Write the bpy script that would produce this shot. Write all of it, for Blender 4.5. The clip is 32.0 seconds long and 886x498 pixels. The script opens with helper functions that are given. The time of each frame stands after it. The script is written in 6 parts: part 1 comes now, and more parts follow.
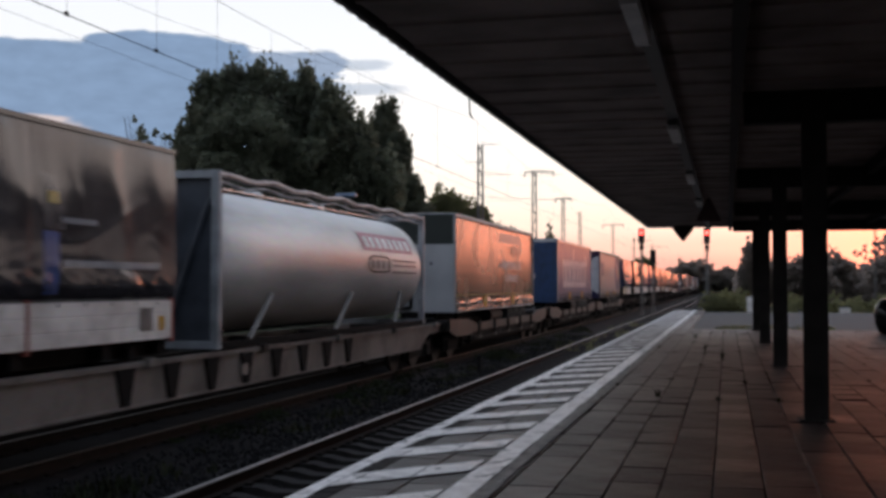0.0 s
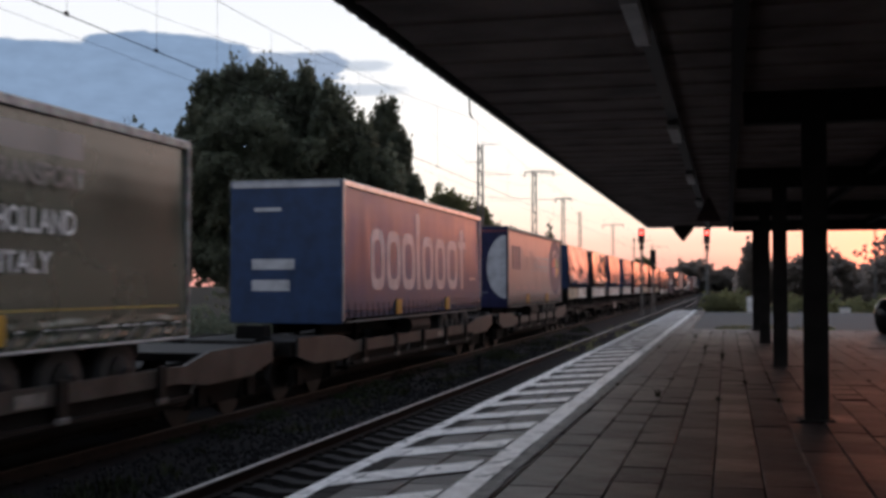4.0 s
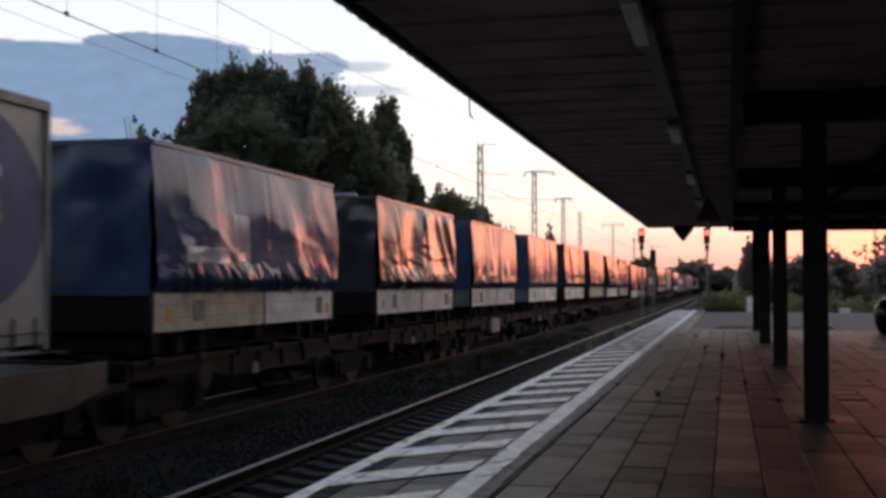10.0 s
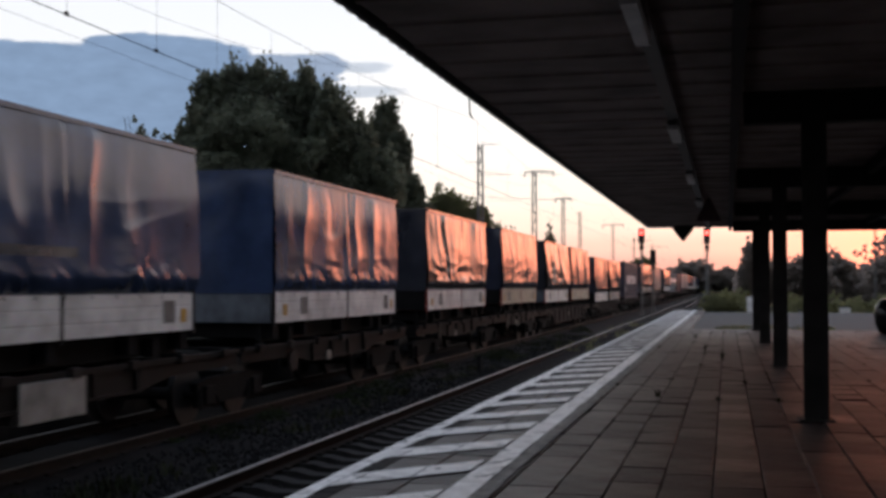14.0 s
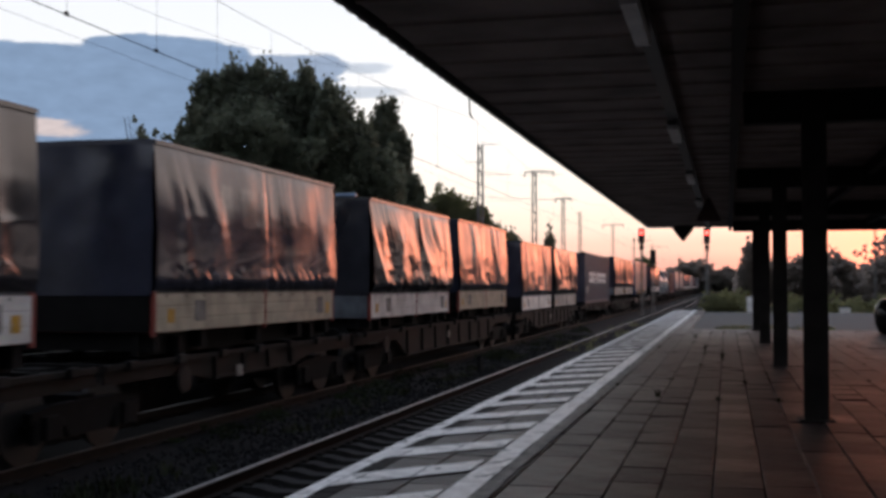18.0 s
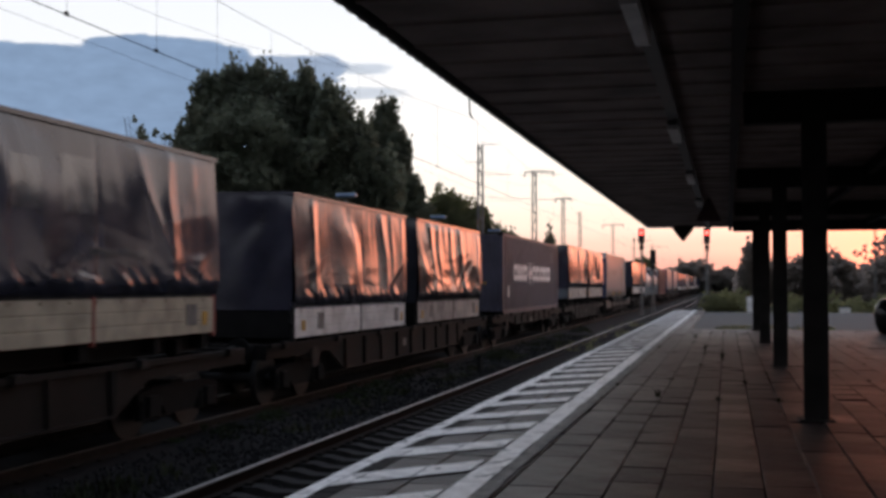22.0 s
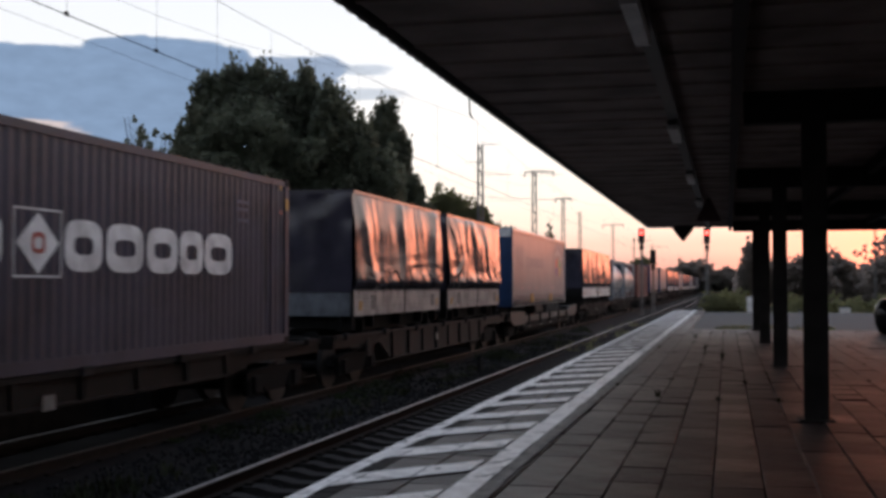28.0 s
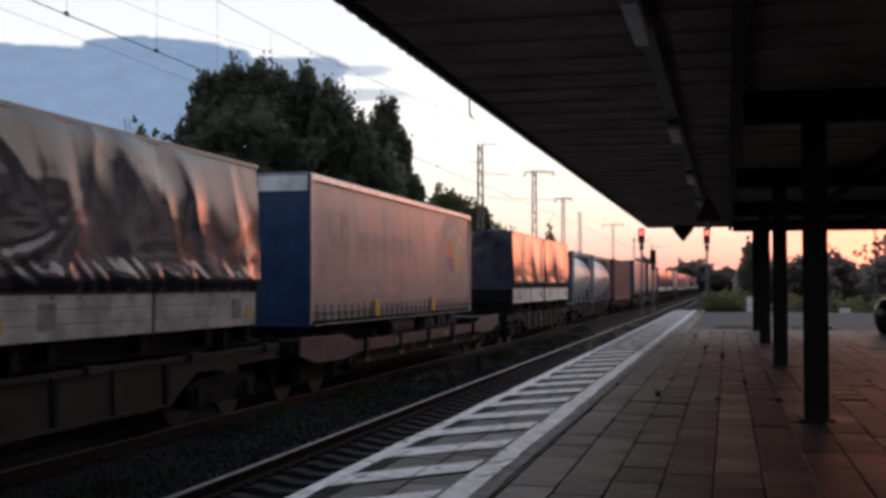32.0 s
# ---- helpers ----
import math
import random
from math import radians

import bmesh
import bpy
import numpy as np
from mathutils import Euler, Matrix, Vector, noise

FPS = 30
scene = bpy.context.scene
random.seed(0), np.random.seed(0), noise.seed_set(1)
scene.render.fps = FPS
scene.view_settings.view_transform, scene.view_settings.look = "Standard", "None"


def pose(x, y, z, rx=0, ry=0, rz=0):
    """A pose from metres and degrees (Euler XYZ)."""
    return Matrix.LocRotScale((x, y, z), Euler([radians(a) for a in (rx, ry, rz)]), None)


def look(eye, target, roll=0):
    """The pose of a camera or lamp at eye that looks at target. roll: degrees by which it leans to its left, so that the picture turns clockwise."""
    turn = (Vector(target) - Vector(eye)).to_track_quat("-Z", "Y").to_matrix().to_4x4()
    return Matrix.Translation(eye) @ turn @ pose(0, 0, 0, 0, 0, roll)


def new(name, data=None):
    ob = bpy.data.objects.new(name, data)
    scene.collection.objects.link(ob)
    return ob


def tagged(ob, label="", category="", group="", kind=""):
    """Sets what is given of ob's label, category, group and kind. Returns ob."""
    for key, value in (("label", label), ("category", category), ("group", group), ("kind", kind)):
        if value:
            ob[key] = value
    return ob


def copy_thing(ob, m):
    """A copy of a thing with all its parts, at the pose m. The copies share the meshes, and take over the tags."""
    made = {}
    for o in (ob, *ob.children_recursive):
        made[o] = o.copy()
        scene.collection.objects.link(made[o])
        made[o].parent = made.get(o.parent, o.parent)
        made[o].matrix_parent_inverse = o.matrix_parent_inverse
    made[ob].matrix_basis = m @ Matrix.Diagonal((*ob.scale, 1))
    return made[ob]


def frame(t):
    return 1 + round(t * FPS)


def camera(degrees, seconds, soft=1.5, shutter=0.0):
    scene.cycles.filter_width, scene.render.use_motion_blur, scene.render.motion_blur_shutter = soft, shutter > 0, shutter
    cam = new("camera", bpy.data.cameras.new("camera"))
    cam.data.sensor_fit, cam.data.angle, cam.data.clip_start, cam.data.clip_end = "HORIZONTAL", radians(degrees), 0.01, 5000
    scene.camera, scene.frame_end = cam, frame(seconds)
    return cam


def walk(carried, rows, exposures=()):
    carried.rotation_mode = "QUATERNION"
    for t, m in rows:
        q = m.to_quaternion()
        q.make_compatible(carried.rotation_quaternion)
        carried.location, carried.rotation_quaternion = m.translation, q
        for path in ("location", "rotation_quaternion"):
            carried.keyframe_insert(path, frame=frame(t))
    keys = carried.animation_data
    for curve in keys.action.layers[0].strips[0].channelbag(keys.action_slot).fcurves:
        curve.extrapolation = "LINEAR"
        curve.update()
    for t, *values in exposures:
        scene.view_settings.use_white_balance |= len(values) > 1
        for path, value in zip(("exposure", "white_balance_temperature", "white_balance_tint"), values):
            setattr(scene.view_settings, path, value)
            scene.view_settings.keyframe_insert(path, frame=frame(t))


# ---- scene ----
# ---------------- camera ----------------
CAM_H = 1.53                      # eye above the platform paving
YAW, PITCH = radians(14.08), radians(1.857)
EYE = (0.0, 0.0, CAM_H)
AIM = (-math.sin(YAW) * math.cos(PITCH), math.cos(YAW) * math.cos(PITCH), CAM_H + math.sin(PITCH))
cam = camera(42.72, 32.0, soft=3.4, shutter=0.5)
walk(cam, [(0.0, look(EYE, AIM)), (32.0, look(EYE, AIM))], exposures=[(0.0, 0.17), (32.0, 0.17)])

# ---------------- world and sun ----------------
SUN_AZ = radians(10.0)             # east of the track's line
SUN_EL = radians(1.5)
SUN_DIR = Vector((math.sin(SUN_AZ) * math.cos(SUN_EL), math.cos(SUN_AZ) * math.cos(SUN_EL), math.sin(SUN_EL)))


def build_world():
    world = bpy.data.worlds.new("evening_sky")
    scene.world = world
    world.use_nodes = True
    nt = world.node_tree
    nt.nodes.clear()
    N, L = nt.nodes.new, nt.links.new
    out, bg = N("ShaderNodeOutputWorld"), N("ShaderNodeBackground")
    tc = N("ShaderNodeTexCoord")
    sky = N("ShaderNodeTexSky")
    sky.sky_type, sky.sun_disc = "NISHITA", False
    sky.sun_elevation, sky.sun_rotation = SUN_EL, SUN_AZ
    sky.dust_density, sky.ozone_density = 4.0, 2.0
    sep = N("ShaderNodeSeparateXYZ")
    L(tc.outputs["Generated"], sep.inputs[0])

    def ramp(stops):
        r = N("ShaderNodeValToRGB")
        r.color_ramp.interpolation = "EASE"
        el = r.color_ramp.elements
        while len(el) < len(stops):
            el.new(0.5)
        for e, (p, c) in zip(el, stops):
            e.position, e.color = p, (*c, 1)
        L(sep.outputs["Z"], r.inputs[0])
        return r
    toward = ramp([(0.0, (0.84, 0.36, 0.31)), (0.016, (0.98, 0.47, 0.38)), (0.034, (1.05, 0.66, 0.53)), (0.053, (1.06, 0.84, 0.70)), (0.082, (1.05, 0.94, 0.83)), (0.13, (1.02, 0.97, 0.93)),
                   (0.20, (0.86, 0.875, 0.91)), (0.33, (0.74, 0.79, 0.87)), (0.6, (0.45, 0.52, 0.66)), (1.0, (0.26, 0.33, 0.47))])
    away = ramp([(0.0, (0.09, 0.09, 0.10)), (0.09, (0.13, 0.13, 0.145)), (0.22, (0.34, 0.35, 0.39)), (0.4, (0.48, 0.52, 0.62)), (1.0, (0.38, 0.46, 0.62))])
    dot = N("ShaderNodeVectorMath")
    dot.operation = "DOT_PRODUCT"
    L(tc.outputs["Generated"], dot.inputs[0])
    dot.inputs[1].default_value = (-0.174, 0.985, 0)
    rng = N("ShaderNodeMapRange")
    rng.interpolation_type = "SMOOTHSTEP"
    rng.inputs["From Min"].default_value, rng.inputs["From Max"].default_value = -0.35, 1.02
    L(dot.outputs["Value"], rng.inputs["Value"])
    mix = N("ShaderNodeMix")
    mix.data_type = "RGBA"
    L(rng.outputs[0], mix.inputs[0]), L(away.outputs[0], mix.inputs[6]), L(toward.outputs[0], mix.inputs[7])
    add = N("ShaderNodeMix")
    add.data_type, add.blend_type = "RGBA", "ADD"
    add.inputs[0].default_value = 0.02
    L(mix.outputs[2], add.inputs[6]), L(sky.outputs[0], add.inputs[7])
    # the dull pink sky to the side of the sunset
    side = N("ShaderNodeVectorMath")
    side.operation = "DOT_PRODUCT"
    L(tc.outputs["Generated"], side.inputs[0])
    side.inputs[1].default_value = (0.87, 0.5, 0)
    amount = N("ShaderNodeMapRange")
    amount.interpolation_type = "SMOOTHSTEP"
    amount.inputs["From Min"].default_value, amount.inputs["From Max"].default_value = 0.60, 0.92
    L(side.outputs["Value"], amount.inputs["Value"])
    aside = ramp([(0.0, (0.38, 0.31, 0.31)), (0.03, (0.60, 0.48, 0.45)), (0.08, (1.0, 0.80, 0.72)), (0.18, (1.1, 0.92, 0.85)), (0.35, (0.98, 0.91, 0.93)), (0.6, (0.50, 0.54, 0.66)), (1.0, (0.30, 0.37, 0.51))])
    warm = N("ShaderNodeMix")
    warm.data_type = "RGBA"
    L(amount.outputs[0], warm.inputs[0]), L(add.outputs[2], warm.inputs[6]), L(aside.outputs[0], warm.inputs[7])
    # the red afterglow low over the place where the sun goes down
    near = N("ShaderNodeVectorMath")
    near.operation = "DOT_PRODUCT"
    L(tc.outputs["Generated"], near.inputs[0])
    near.inputs[1].default_value = SUN_DIR
    pw = N("ShaderNodeMath")
    pw.operation = "POWER"
    mx = N("ShaderNodeMath")
    mx.operation = "MAXIMUM"
    mx.inputs[1].default_value = 0.0
    L(near.outputs["Value"], mx.inputs[0]), L(mx.outputs[0], pw.inputs[0])
    pw.inputs[1].default_value = 125.0
    halo = N("ShaderNodeMix")
    halo.data_type, halo.blend_type = "RGBA", "MIX"
    halo.inputs[7].default_value = (3.1, 0.80, 0.43, 1)
    part_of = N("ShaderNodeMath")
    part_of.operation = "MULTIPLY"
    part_of.inputs[1].default_value = 0.95
    L(pw.outputs[0], part_of.inputs[0]), L(part_of.outputs[0], halo.inputs[0]), L(warm.outputs[2], halo.inputs[6])
    L(halo.outputs[2], bg.inputs[0])
    bg.inputs[1].default_value = 1.0
    L(bg.outputs[0], out.inputs[0])


build_world()
sun = new("sun", bpy.data.lights.new("sun", "SUN"))
sun.data.energy, sun.data.angle, sun.data.color = 0.06, radians(12.0), (1.0, 0.30, 0.16)
sun.matrix_world = look((0, 0, 0), -SUN_DIR)


# ---------------- materials ----------------
def material(name, rgb, rough=0.6, metal=0.0, vary=0.25, scale=3.0, fine=40.0, bump=0.15, per_piece=0.0, spec=0.5, coat=0.0, tint=None, stretch=(1, 1, 1), swell=0.0):
    """A weathered surface: two scales of colour change, roughness change and fine relief."""
    m = bpy.data.materials.new(name)
    m.use_nodes = True
    nt = m.node_tree
    N, L = nt.nodes.new, nt.links.new
    bsdf = nt.nodes["Principled BSDF"]
    bsdf.inputs["Metallic"].default_value = metal
    bsdf.inputs["Specular IOR Level"].default_value = spec
    bsdf.inputs["Coat Weight"].default_value = coat
    tc, mp = N("ShaderNodeTexCoord"), N("ShaderNodeMapping")
    mp.inputs["Scale"].default_value = stretch
    L(tc.outputs["Object"], mp.inputs[0])
    big, small = N("ShaderNodeTexNoise"), N("ShaderNodeTexNoise")
    big.inputs["Scale"].default_value, big.inputs["Detail"].default_value = scale, 4
    small.inputs["Scale"].default_value, small.inputs["Detail"].default_value = fine, 3
    L(mp.outputs[0], big.inputs["Vector"]), L(mp.outputs[0], small.inputs["Vector"])
    dark = tint or tuple(c * (1 - vary) * 0.8 for c in rgb)
    r1 = N("ShaderNodeMix")
    r1.data_type = "RGBA"
    r1.inputs[6].default_value, r1.inputs[7].default_value = (*dark, 1), (*[min(1, c * (1 + vary * 0.35)) for c in rgb], 1)
    mr = N("ShaderNodeMapRange")
    mr.inputs["From Min"].default_value, mr.inputs["From Max"].default_value = 0.3, 0.62
    L(big.outputs[0], mr.inputs[0]), L(mr.outputs[0], r1.inputs[0])
    r2 = N("ShaderNodeMix")
    r2.data_type, r2.blend_type = "RGBA", "MULTIPLY"
    r2.inputs[0].default_value = min(1, vary * 1.2)
    L(r1.outputs[2], r2.inputs[6]), L(small.outputs["Color"], r2.inputs[7])
    hsv = N("ShaderNodeHueSaturation")
    sc = N("ShaderNodeMath")
    sc.operation = "MULTIPLY_ADD"
    info = N("ShaderNodeObjectInfo")
    L(info.outputs["Random"], sc.inputs[0])
    sc.inputs[1].default_value, sc.inputs[2].default_value = per_piece, 1.2 - per_piece / 2
    L(sc.outputs[0], hsv.inputs["Value"]), L(r2.outputs[2], hsv.inputs["Color"])
    L(hsv.outputs[0], bsdf.inputs["Base Color"])
    rr = N("ShaderNodeMapRange")
    rr.inputs["To Min"].default_value, rr.inputs["To Max"].default_value = max(0.02, rough - 0.12), min(1, rough + 0.12)
    L(big.outputs[0], rr.inputs[0])
    if per_piece:
        pr = N("ShaderNodeMath")
        pr.operation = "MULTIPLY_ADD"
        pr.inputs[1].default_value = -per_piece * 0.7
        L(info.outputs["Random"], pr.inputs[0]), L(rr.outputs[0], pr.inputs[2]), L(pr.outputs[0], bsdf.inputs["Roughness"])
    else:
        L(rr.outputs[0], bsdf.inputs["Roughness"])
    if bump:
        bp = N("ShaderNodeBump")
        bp.inputs["Strength"].default_value, bp.inputs["Distance"].default_value = bump, 0.01
        L(small.outputs[0], bp.inputs["Height"]), L(bp.outputs[0], bsdf.inputs["Normal"])
        if swell:
            b2 = N("ShaderNodeBump")
            b2.inputs["Strength"].default_value, b2.inputs["Distance"].default_value = swell, 0.03
            L(big.outputs[0], b2.inputs["Height"]), L(b2.outputs[0], bp.inputs["Normal"])
    return m


def glow(name, rgb, strength):
    m = bpy.data.materials.new(name)
    m.use_nodes = True
    b = m.node_tree.nodes["Principled BSDF"]
    b.inputs["Base Color"].default_value = (*[c * 0.3 for c in rgb], 1)
    b.inputs["Emission Color"].default_value, b.inputs["Emission Strength"].default_value = (*rgb, 1), strength
    return m


PAVER = material("concrete_paver", (0.039, 0.0195, 0.0178), 0.56, vary=0.7, scale=3.4, fine=24, bump=0.6, per_piece=0.14, spec=0.38, swell=0.8)
# Slabs in the lit patch: sunset glow put in as redder, smoother stone.
PAVER_SMOOTH = material("glow_tinted_smooth_paver", (0.042, 0.0195, 0.0168), 0.5, vary=0.7, scale=3.4, fine=24, bump=0.5, per_piece=0.2, spec=0.4, swell=0.8)
PAVER_BED = material("sandy_joint", (0.01, 0.009, 0.0085), 0.95, scale=6, spec=0.0)
WHITE_LINE = material("worn_white_paint", (0.88, 0.845, 0.82), 0.5, vary=0.12, scale=5, fine=90, bump=0.2, tint=(0.64, 0.60, 0.575))
KERB = material("edge_concrete", (0.035, 0.032, 0.03), 0.9, vary=0.4, spec=0.2)
ASPHALT = material("asphalt", (0.028, 0.028, 0.030), 0.8, vary=0.4, scale=0.6, fine=60, bump=0.3)
EARTH = material("dark_earth", (0.035, 0.032, 0.024), 0.95, vary=0.5, scale=0.3, fine=8, bump=0.5, spec=0.05)
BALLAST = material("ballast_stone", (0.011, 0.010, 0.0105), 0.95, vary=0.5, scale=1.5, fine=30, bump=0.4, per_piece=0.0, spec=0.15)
SLEEPER = material("concrete_sleeper", (0.036, 0.033, 0.031), 0.9, vary=0.4, spec=0.2)
RAIL_RUST = material("rusty_rail_web", (0.02, 0.015, 0.0125), 0.85, vary=0.4, spec=0.2)
RAIL_TOP = material("polished_rail_head", (0.34, 0.32, 0.31), 0.46, metal=0.7, vary=0.2)
# Darker copy of the rail head: the shade under the train is in its colour.
RAIL_DULL = material("shaded_rail_head", (0.10, 0.085, 0.075), 0.55, metal=0.5, vary=0.3)
STEEL_DARK = material("dark_painted_steel", (0.032, 0.028, 0.026), 0.65, vary=0.3, spec=0.2)
ROOF_SHEET = material("weathered_roof_sheet", (0.32, 0.25, 0.22), 0.7, vary=0.35, scale=1.2, fine=20)
ROOF_EDGE = material("grey_roof_fascia", (0.10, 0.10, 0.10), 0.5, metal=0.3, vary=0.3)
LAMP_CASE = material("grey_lamp_diffuser", (0.62, 0.60, 0.58), 0.35, vary=0.15)
TRAY = material("galvanised_tray", (0.12, 0.115, 0.11), 0.5, metal=0.4)
GALV = material("galvanised_steel", (0.20, 0.19, 0.18), 0.6, metal=0.3)
RED_LIGHT = glow("red_signal_light", (1.0, 0.05, 0.04), 9.0)
LEAF = material("dark_leaves", (0.12, 0.138, 0.1), 0.6, vary=0.5, scale=0.6, fine=5, bump=0, spec=0.12)
LEAF_PALE = material("bush_leaves", (0.1, 0.105, 0.05), 0.65, vary=0.5, scale=0.8, fine=5, bump=0)
# Far leaves: the haze of the distance is put into this paler colour.
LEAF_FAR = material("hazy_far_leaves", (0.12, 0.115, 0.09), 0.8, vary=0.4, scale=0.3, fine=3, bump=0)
LEAF_WEED = material("weed_leaves", (0.05, 0.055, 0.028), 0.8, vary=0.5, scale=0.8, fine=5, bump=0, spec=0.1)
WIRE = material("dull_black_wire", (0.02, 0.02, 0.02), 0.9, spec=0.0, bump=0)
BARK = material("bark", (0.06, 0.048, 0.038), 0.9, vary=0.5, scale=2)


def let_light_through(m, share, rgb):
    """Thin leaves pass part of the light that falls on their far side."""
    nt = m.node_tree
    out = next(n for n in nt.nodes if n.type == "OUTPUT_MATERIAL")
    tr, mx = nt.nodes.new("ShaderNodeBsdfTranslucent"), nt.nodes.new("ShaderNodeMixShader")
    tr.inputs[0].default_value, mx.inputs[0].default_value = (*rgb, 1), share
    nt.links.new(nt.nodes["Principled BSDF"].outputs[0], mx.inputs[1])
    nt.links.new(tr.outputs[0], mx.inputs[2]), nt.links.new(mx.outputs[0], out.inputs[0])


let_light_through(LEAF, 0.5, (0.275, 0.285, 0.2))
# Raised beyond the near leaves, to carry the distance haze in the colour.
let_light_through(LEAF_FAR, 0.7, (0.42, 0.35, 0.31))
let_light_through(LEAF_PALE, 0.55, (0.27, 0.265, 0.13))


# ---------------- mesh helpers ----------------
def box(bm, x0, x1, y0, y1, z0, z1):
    v = [bm.verts.new(p) for p in ((x0, y0, z0), (x1, y0, z0), (x1, y1, z0), (x0, y1, z0), (x0, y0, z1), (x1, y0, z1), (x1, y1, z1), (x0, y1, z1))]
    for f in ((3, 2, 1, 0), (4, 5, 6, 7), (0, 1, 5, 4), (1, 2, 6, 5), (2, 3, 7, 6), (3, 0, 4, 7)):
        bm.faces.new([v[i] for i in f])
    return v


def bevel_box(bm, x0, x1, y0, y1, z0, z1, r=0.01):
    """A box with its four long top and side edges cut back."""
    sub = bmesh.new()
    box(sub, x0, x1, y0, y1, z0, z1)
    bmesh.ops.bevel(sub, geom=list(sub.edges), offset=r, segments=1, affect="EDGES")
    add(bm, sub)


def add(bm, sub):
    sub.verts.index_update()
    vs = [bm.verts.new(v.co) for v in sub.verts]
    for f in sub.faces:
        bm.faces.new([vs[v.index] for v in f.verts])
    sub.free()


def tube(bm, a, b, r0, r1=None, n=8):
    """A round bar from a to b."""
    a, b = Vector(a), Vector(b)
    r1 = r0 if r1 is None else r1
    q = (b - a).to_track_quat("Z", "Y")
    rings = []
    for p, r in ((a, r0), (b, r1)):
        rings.append([bm.verts.new(p + q @ Vector((r * math.cos(2 * math.pi * i / n), r * math.sin(2 * math.pi * i / n), 0))) for i in range(n)])
    for i in range(n):
        bm.faces.new((rings[0][i], rings[0][(i + 1) % n], rings[1][(i + 1) % n], rings[1][i]))
    bm.faces.new(rings[0][::-1]), bm.faces.new(rings[1])


def lathe(bm, profile, axis="Z", at=(0, 0, 0), n=20):
    """Turn (radius, height) pairs round an axis."""
    at = Vector(at)
    rings = []
    for r, h in profile:
        ring = []
        for i in range(n):
            c, s = r * math.cos(2 * math.pi * i / n), r * math.sin(2 * math.pi * i / n)
            p = {"Z": (c, s, h), "X": (h, c, s), "Y": (s, h, c)}[axis]
            ring.append(bm.verts.new(at + Vector(p)))
        rings.append(ring)
    for a, b in zip(rings, rings[1:]):
        for i in range(n):
            bm.faces.new((a[i], a[(i + 1) % n], b[(i + 1) % n], b[i]))
    bm.faces.new(rings[0][::-1]), bm.faces.new(rings[-1])


def extrude_xz(bm, pts, y0, y1):
    """A prism along y from an outline in x and z."""
    a = [bm.verts.new((x, y0, z)) for x, z in pts]
    b = [bm.verts.new((x, y1, z)) for x, z in pts]
    n = len(pts)
    for i in range(n):
        bm.faces.new((a[i], a[(i + 1) % n], b[(i + 1) % n], b[i]))
    bm.faces.new(a[::-1]), bm.faces.new(b)


def extrude_yz(bm, pts, x0, x1):
    """A prism along x from an outline in y and z."""
    a = [bm.verts.new((x0, y, z)) for y, z in pts]
    b = [bm.verts.new((x1, y, z)) for y, z in pts]
    n = len(pts)
    for i in range(n):
        bm.faces.new((a[i], a[(i + 1) % n], b[(i + 1) % n], b[i]))
    bm.faces.new(a[::-1]), bm.faces.new(b)


def mesh_of(bm, name, mat, smooth=False):
    bmesh.ops.recalc_face_normals(bm, faces=bm.faces)
    me = bpy.data.meshes.new(name)
    bm.to_mesh(me)
    bm.free()
    for m in (mat if isinstance(mat, (list, tuple)) else [mat]):
        me.materials.append(m)
    if smooth:
        me.shade_smooth()
    return me


def part(name, bm, mat, parent=None, label="", smooth=False):
    ob = new(name, mesh_of(bm, name, mat, smooth))
    if parent:
        ob.parent = parent
    if label:
        ob["label"] = label
    return ob


def thing(name, label, category, at=(0, 0, 0), group="", kind=""):
    ob = new(name)
    ob.location = at
    return tagged(ob, label, category, group, kind)


def setting(name, bm, mat, label="", category="", smooth=False):
    return tagged(part(name, bm, mat, None, "", smooth), label, category, "", "structure")


# ---------------- ground, platform, tracks ----------------
RAIL_Z = -0.63
TRACK_A, TRACK_B = -4.80, -8.96       # near track, track of the train
EDGE_X, END_Y = -3.115, 41.7
RIGHT_X = 6.2


def build_ground():
    bm = bmesh.new()
    n = 40
    rows = []
    for i in range(n + 1):
        y = -60 + 4060 * (i / n) ** 3
        rows.append([bm.verts.new((x, y, -1.02)) for x in (-3000, -600, -150, -60, -30, -14, 0, 14, 30, 60, 150, 600, 3000)])
    for a, b in zip(rows, rows[1:]):
        for i in range(len(a) - 1):
            bm.faces.new((a[i], a[i + 1], b[i + 1], b[i]))
    setting("ground", bm, EARTH, "dark earth and grass running to the horizon", "ground")
    # ballast beds: one sheet with shoulders and the dip between the two tracks
    bm = bmesh.new()
    xs = [EDGE_X - 0.02, -3.6, -4.8, -5.7, -6.15, -6.5, -6.9, -7.3, -7.66, -8.96, -10.3, -11.2, -11.9]
    zs = [-0.86, -0.90, -0.93, -0.90, -0.82, -0.86, -0.90, -0.86, -0.80, -0.79, -0.80, -0.95, -1.03]
    ys = [-12 + 0.5 * i for i in range(130)] + [53 + 5 * i for i in range(110)]
    grid = []
    for y in ys:
        grid.append([bm.verts.new((x, y, z + 0.03 * noise.noise((x * 1.7, y * 1.3, 0)))) for x, z in zip(xs, zs)])
    for a, b in zip(grid, grid[1:]):
        for i in range(len(a) - 1):
            bm.faces.new((a[i], a[i + 1], b[i + 1], b[i]))
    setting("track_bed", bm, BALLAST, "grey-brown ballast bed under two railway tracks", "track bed")


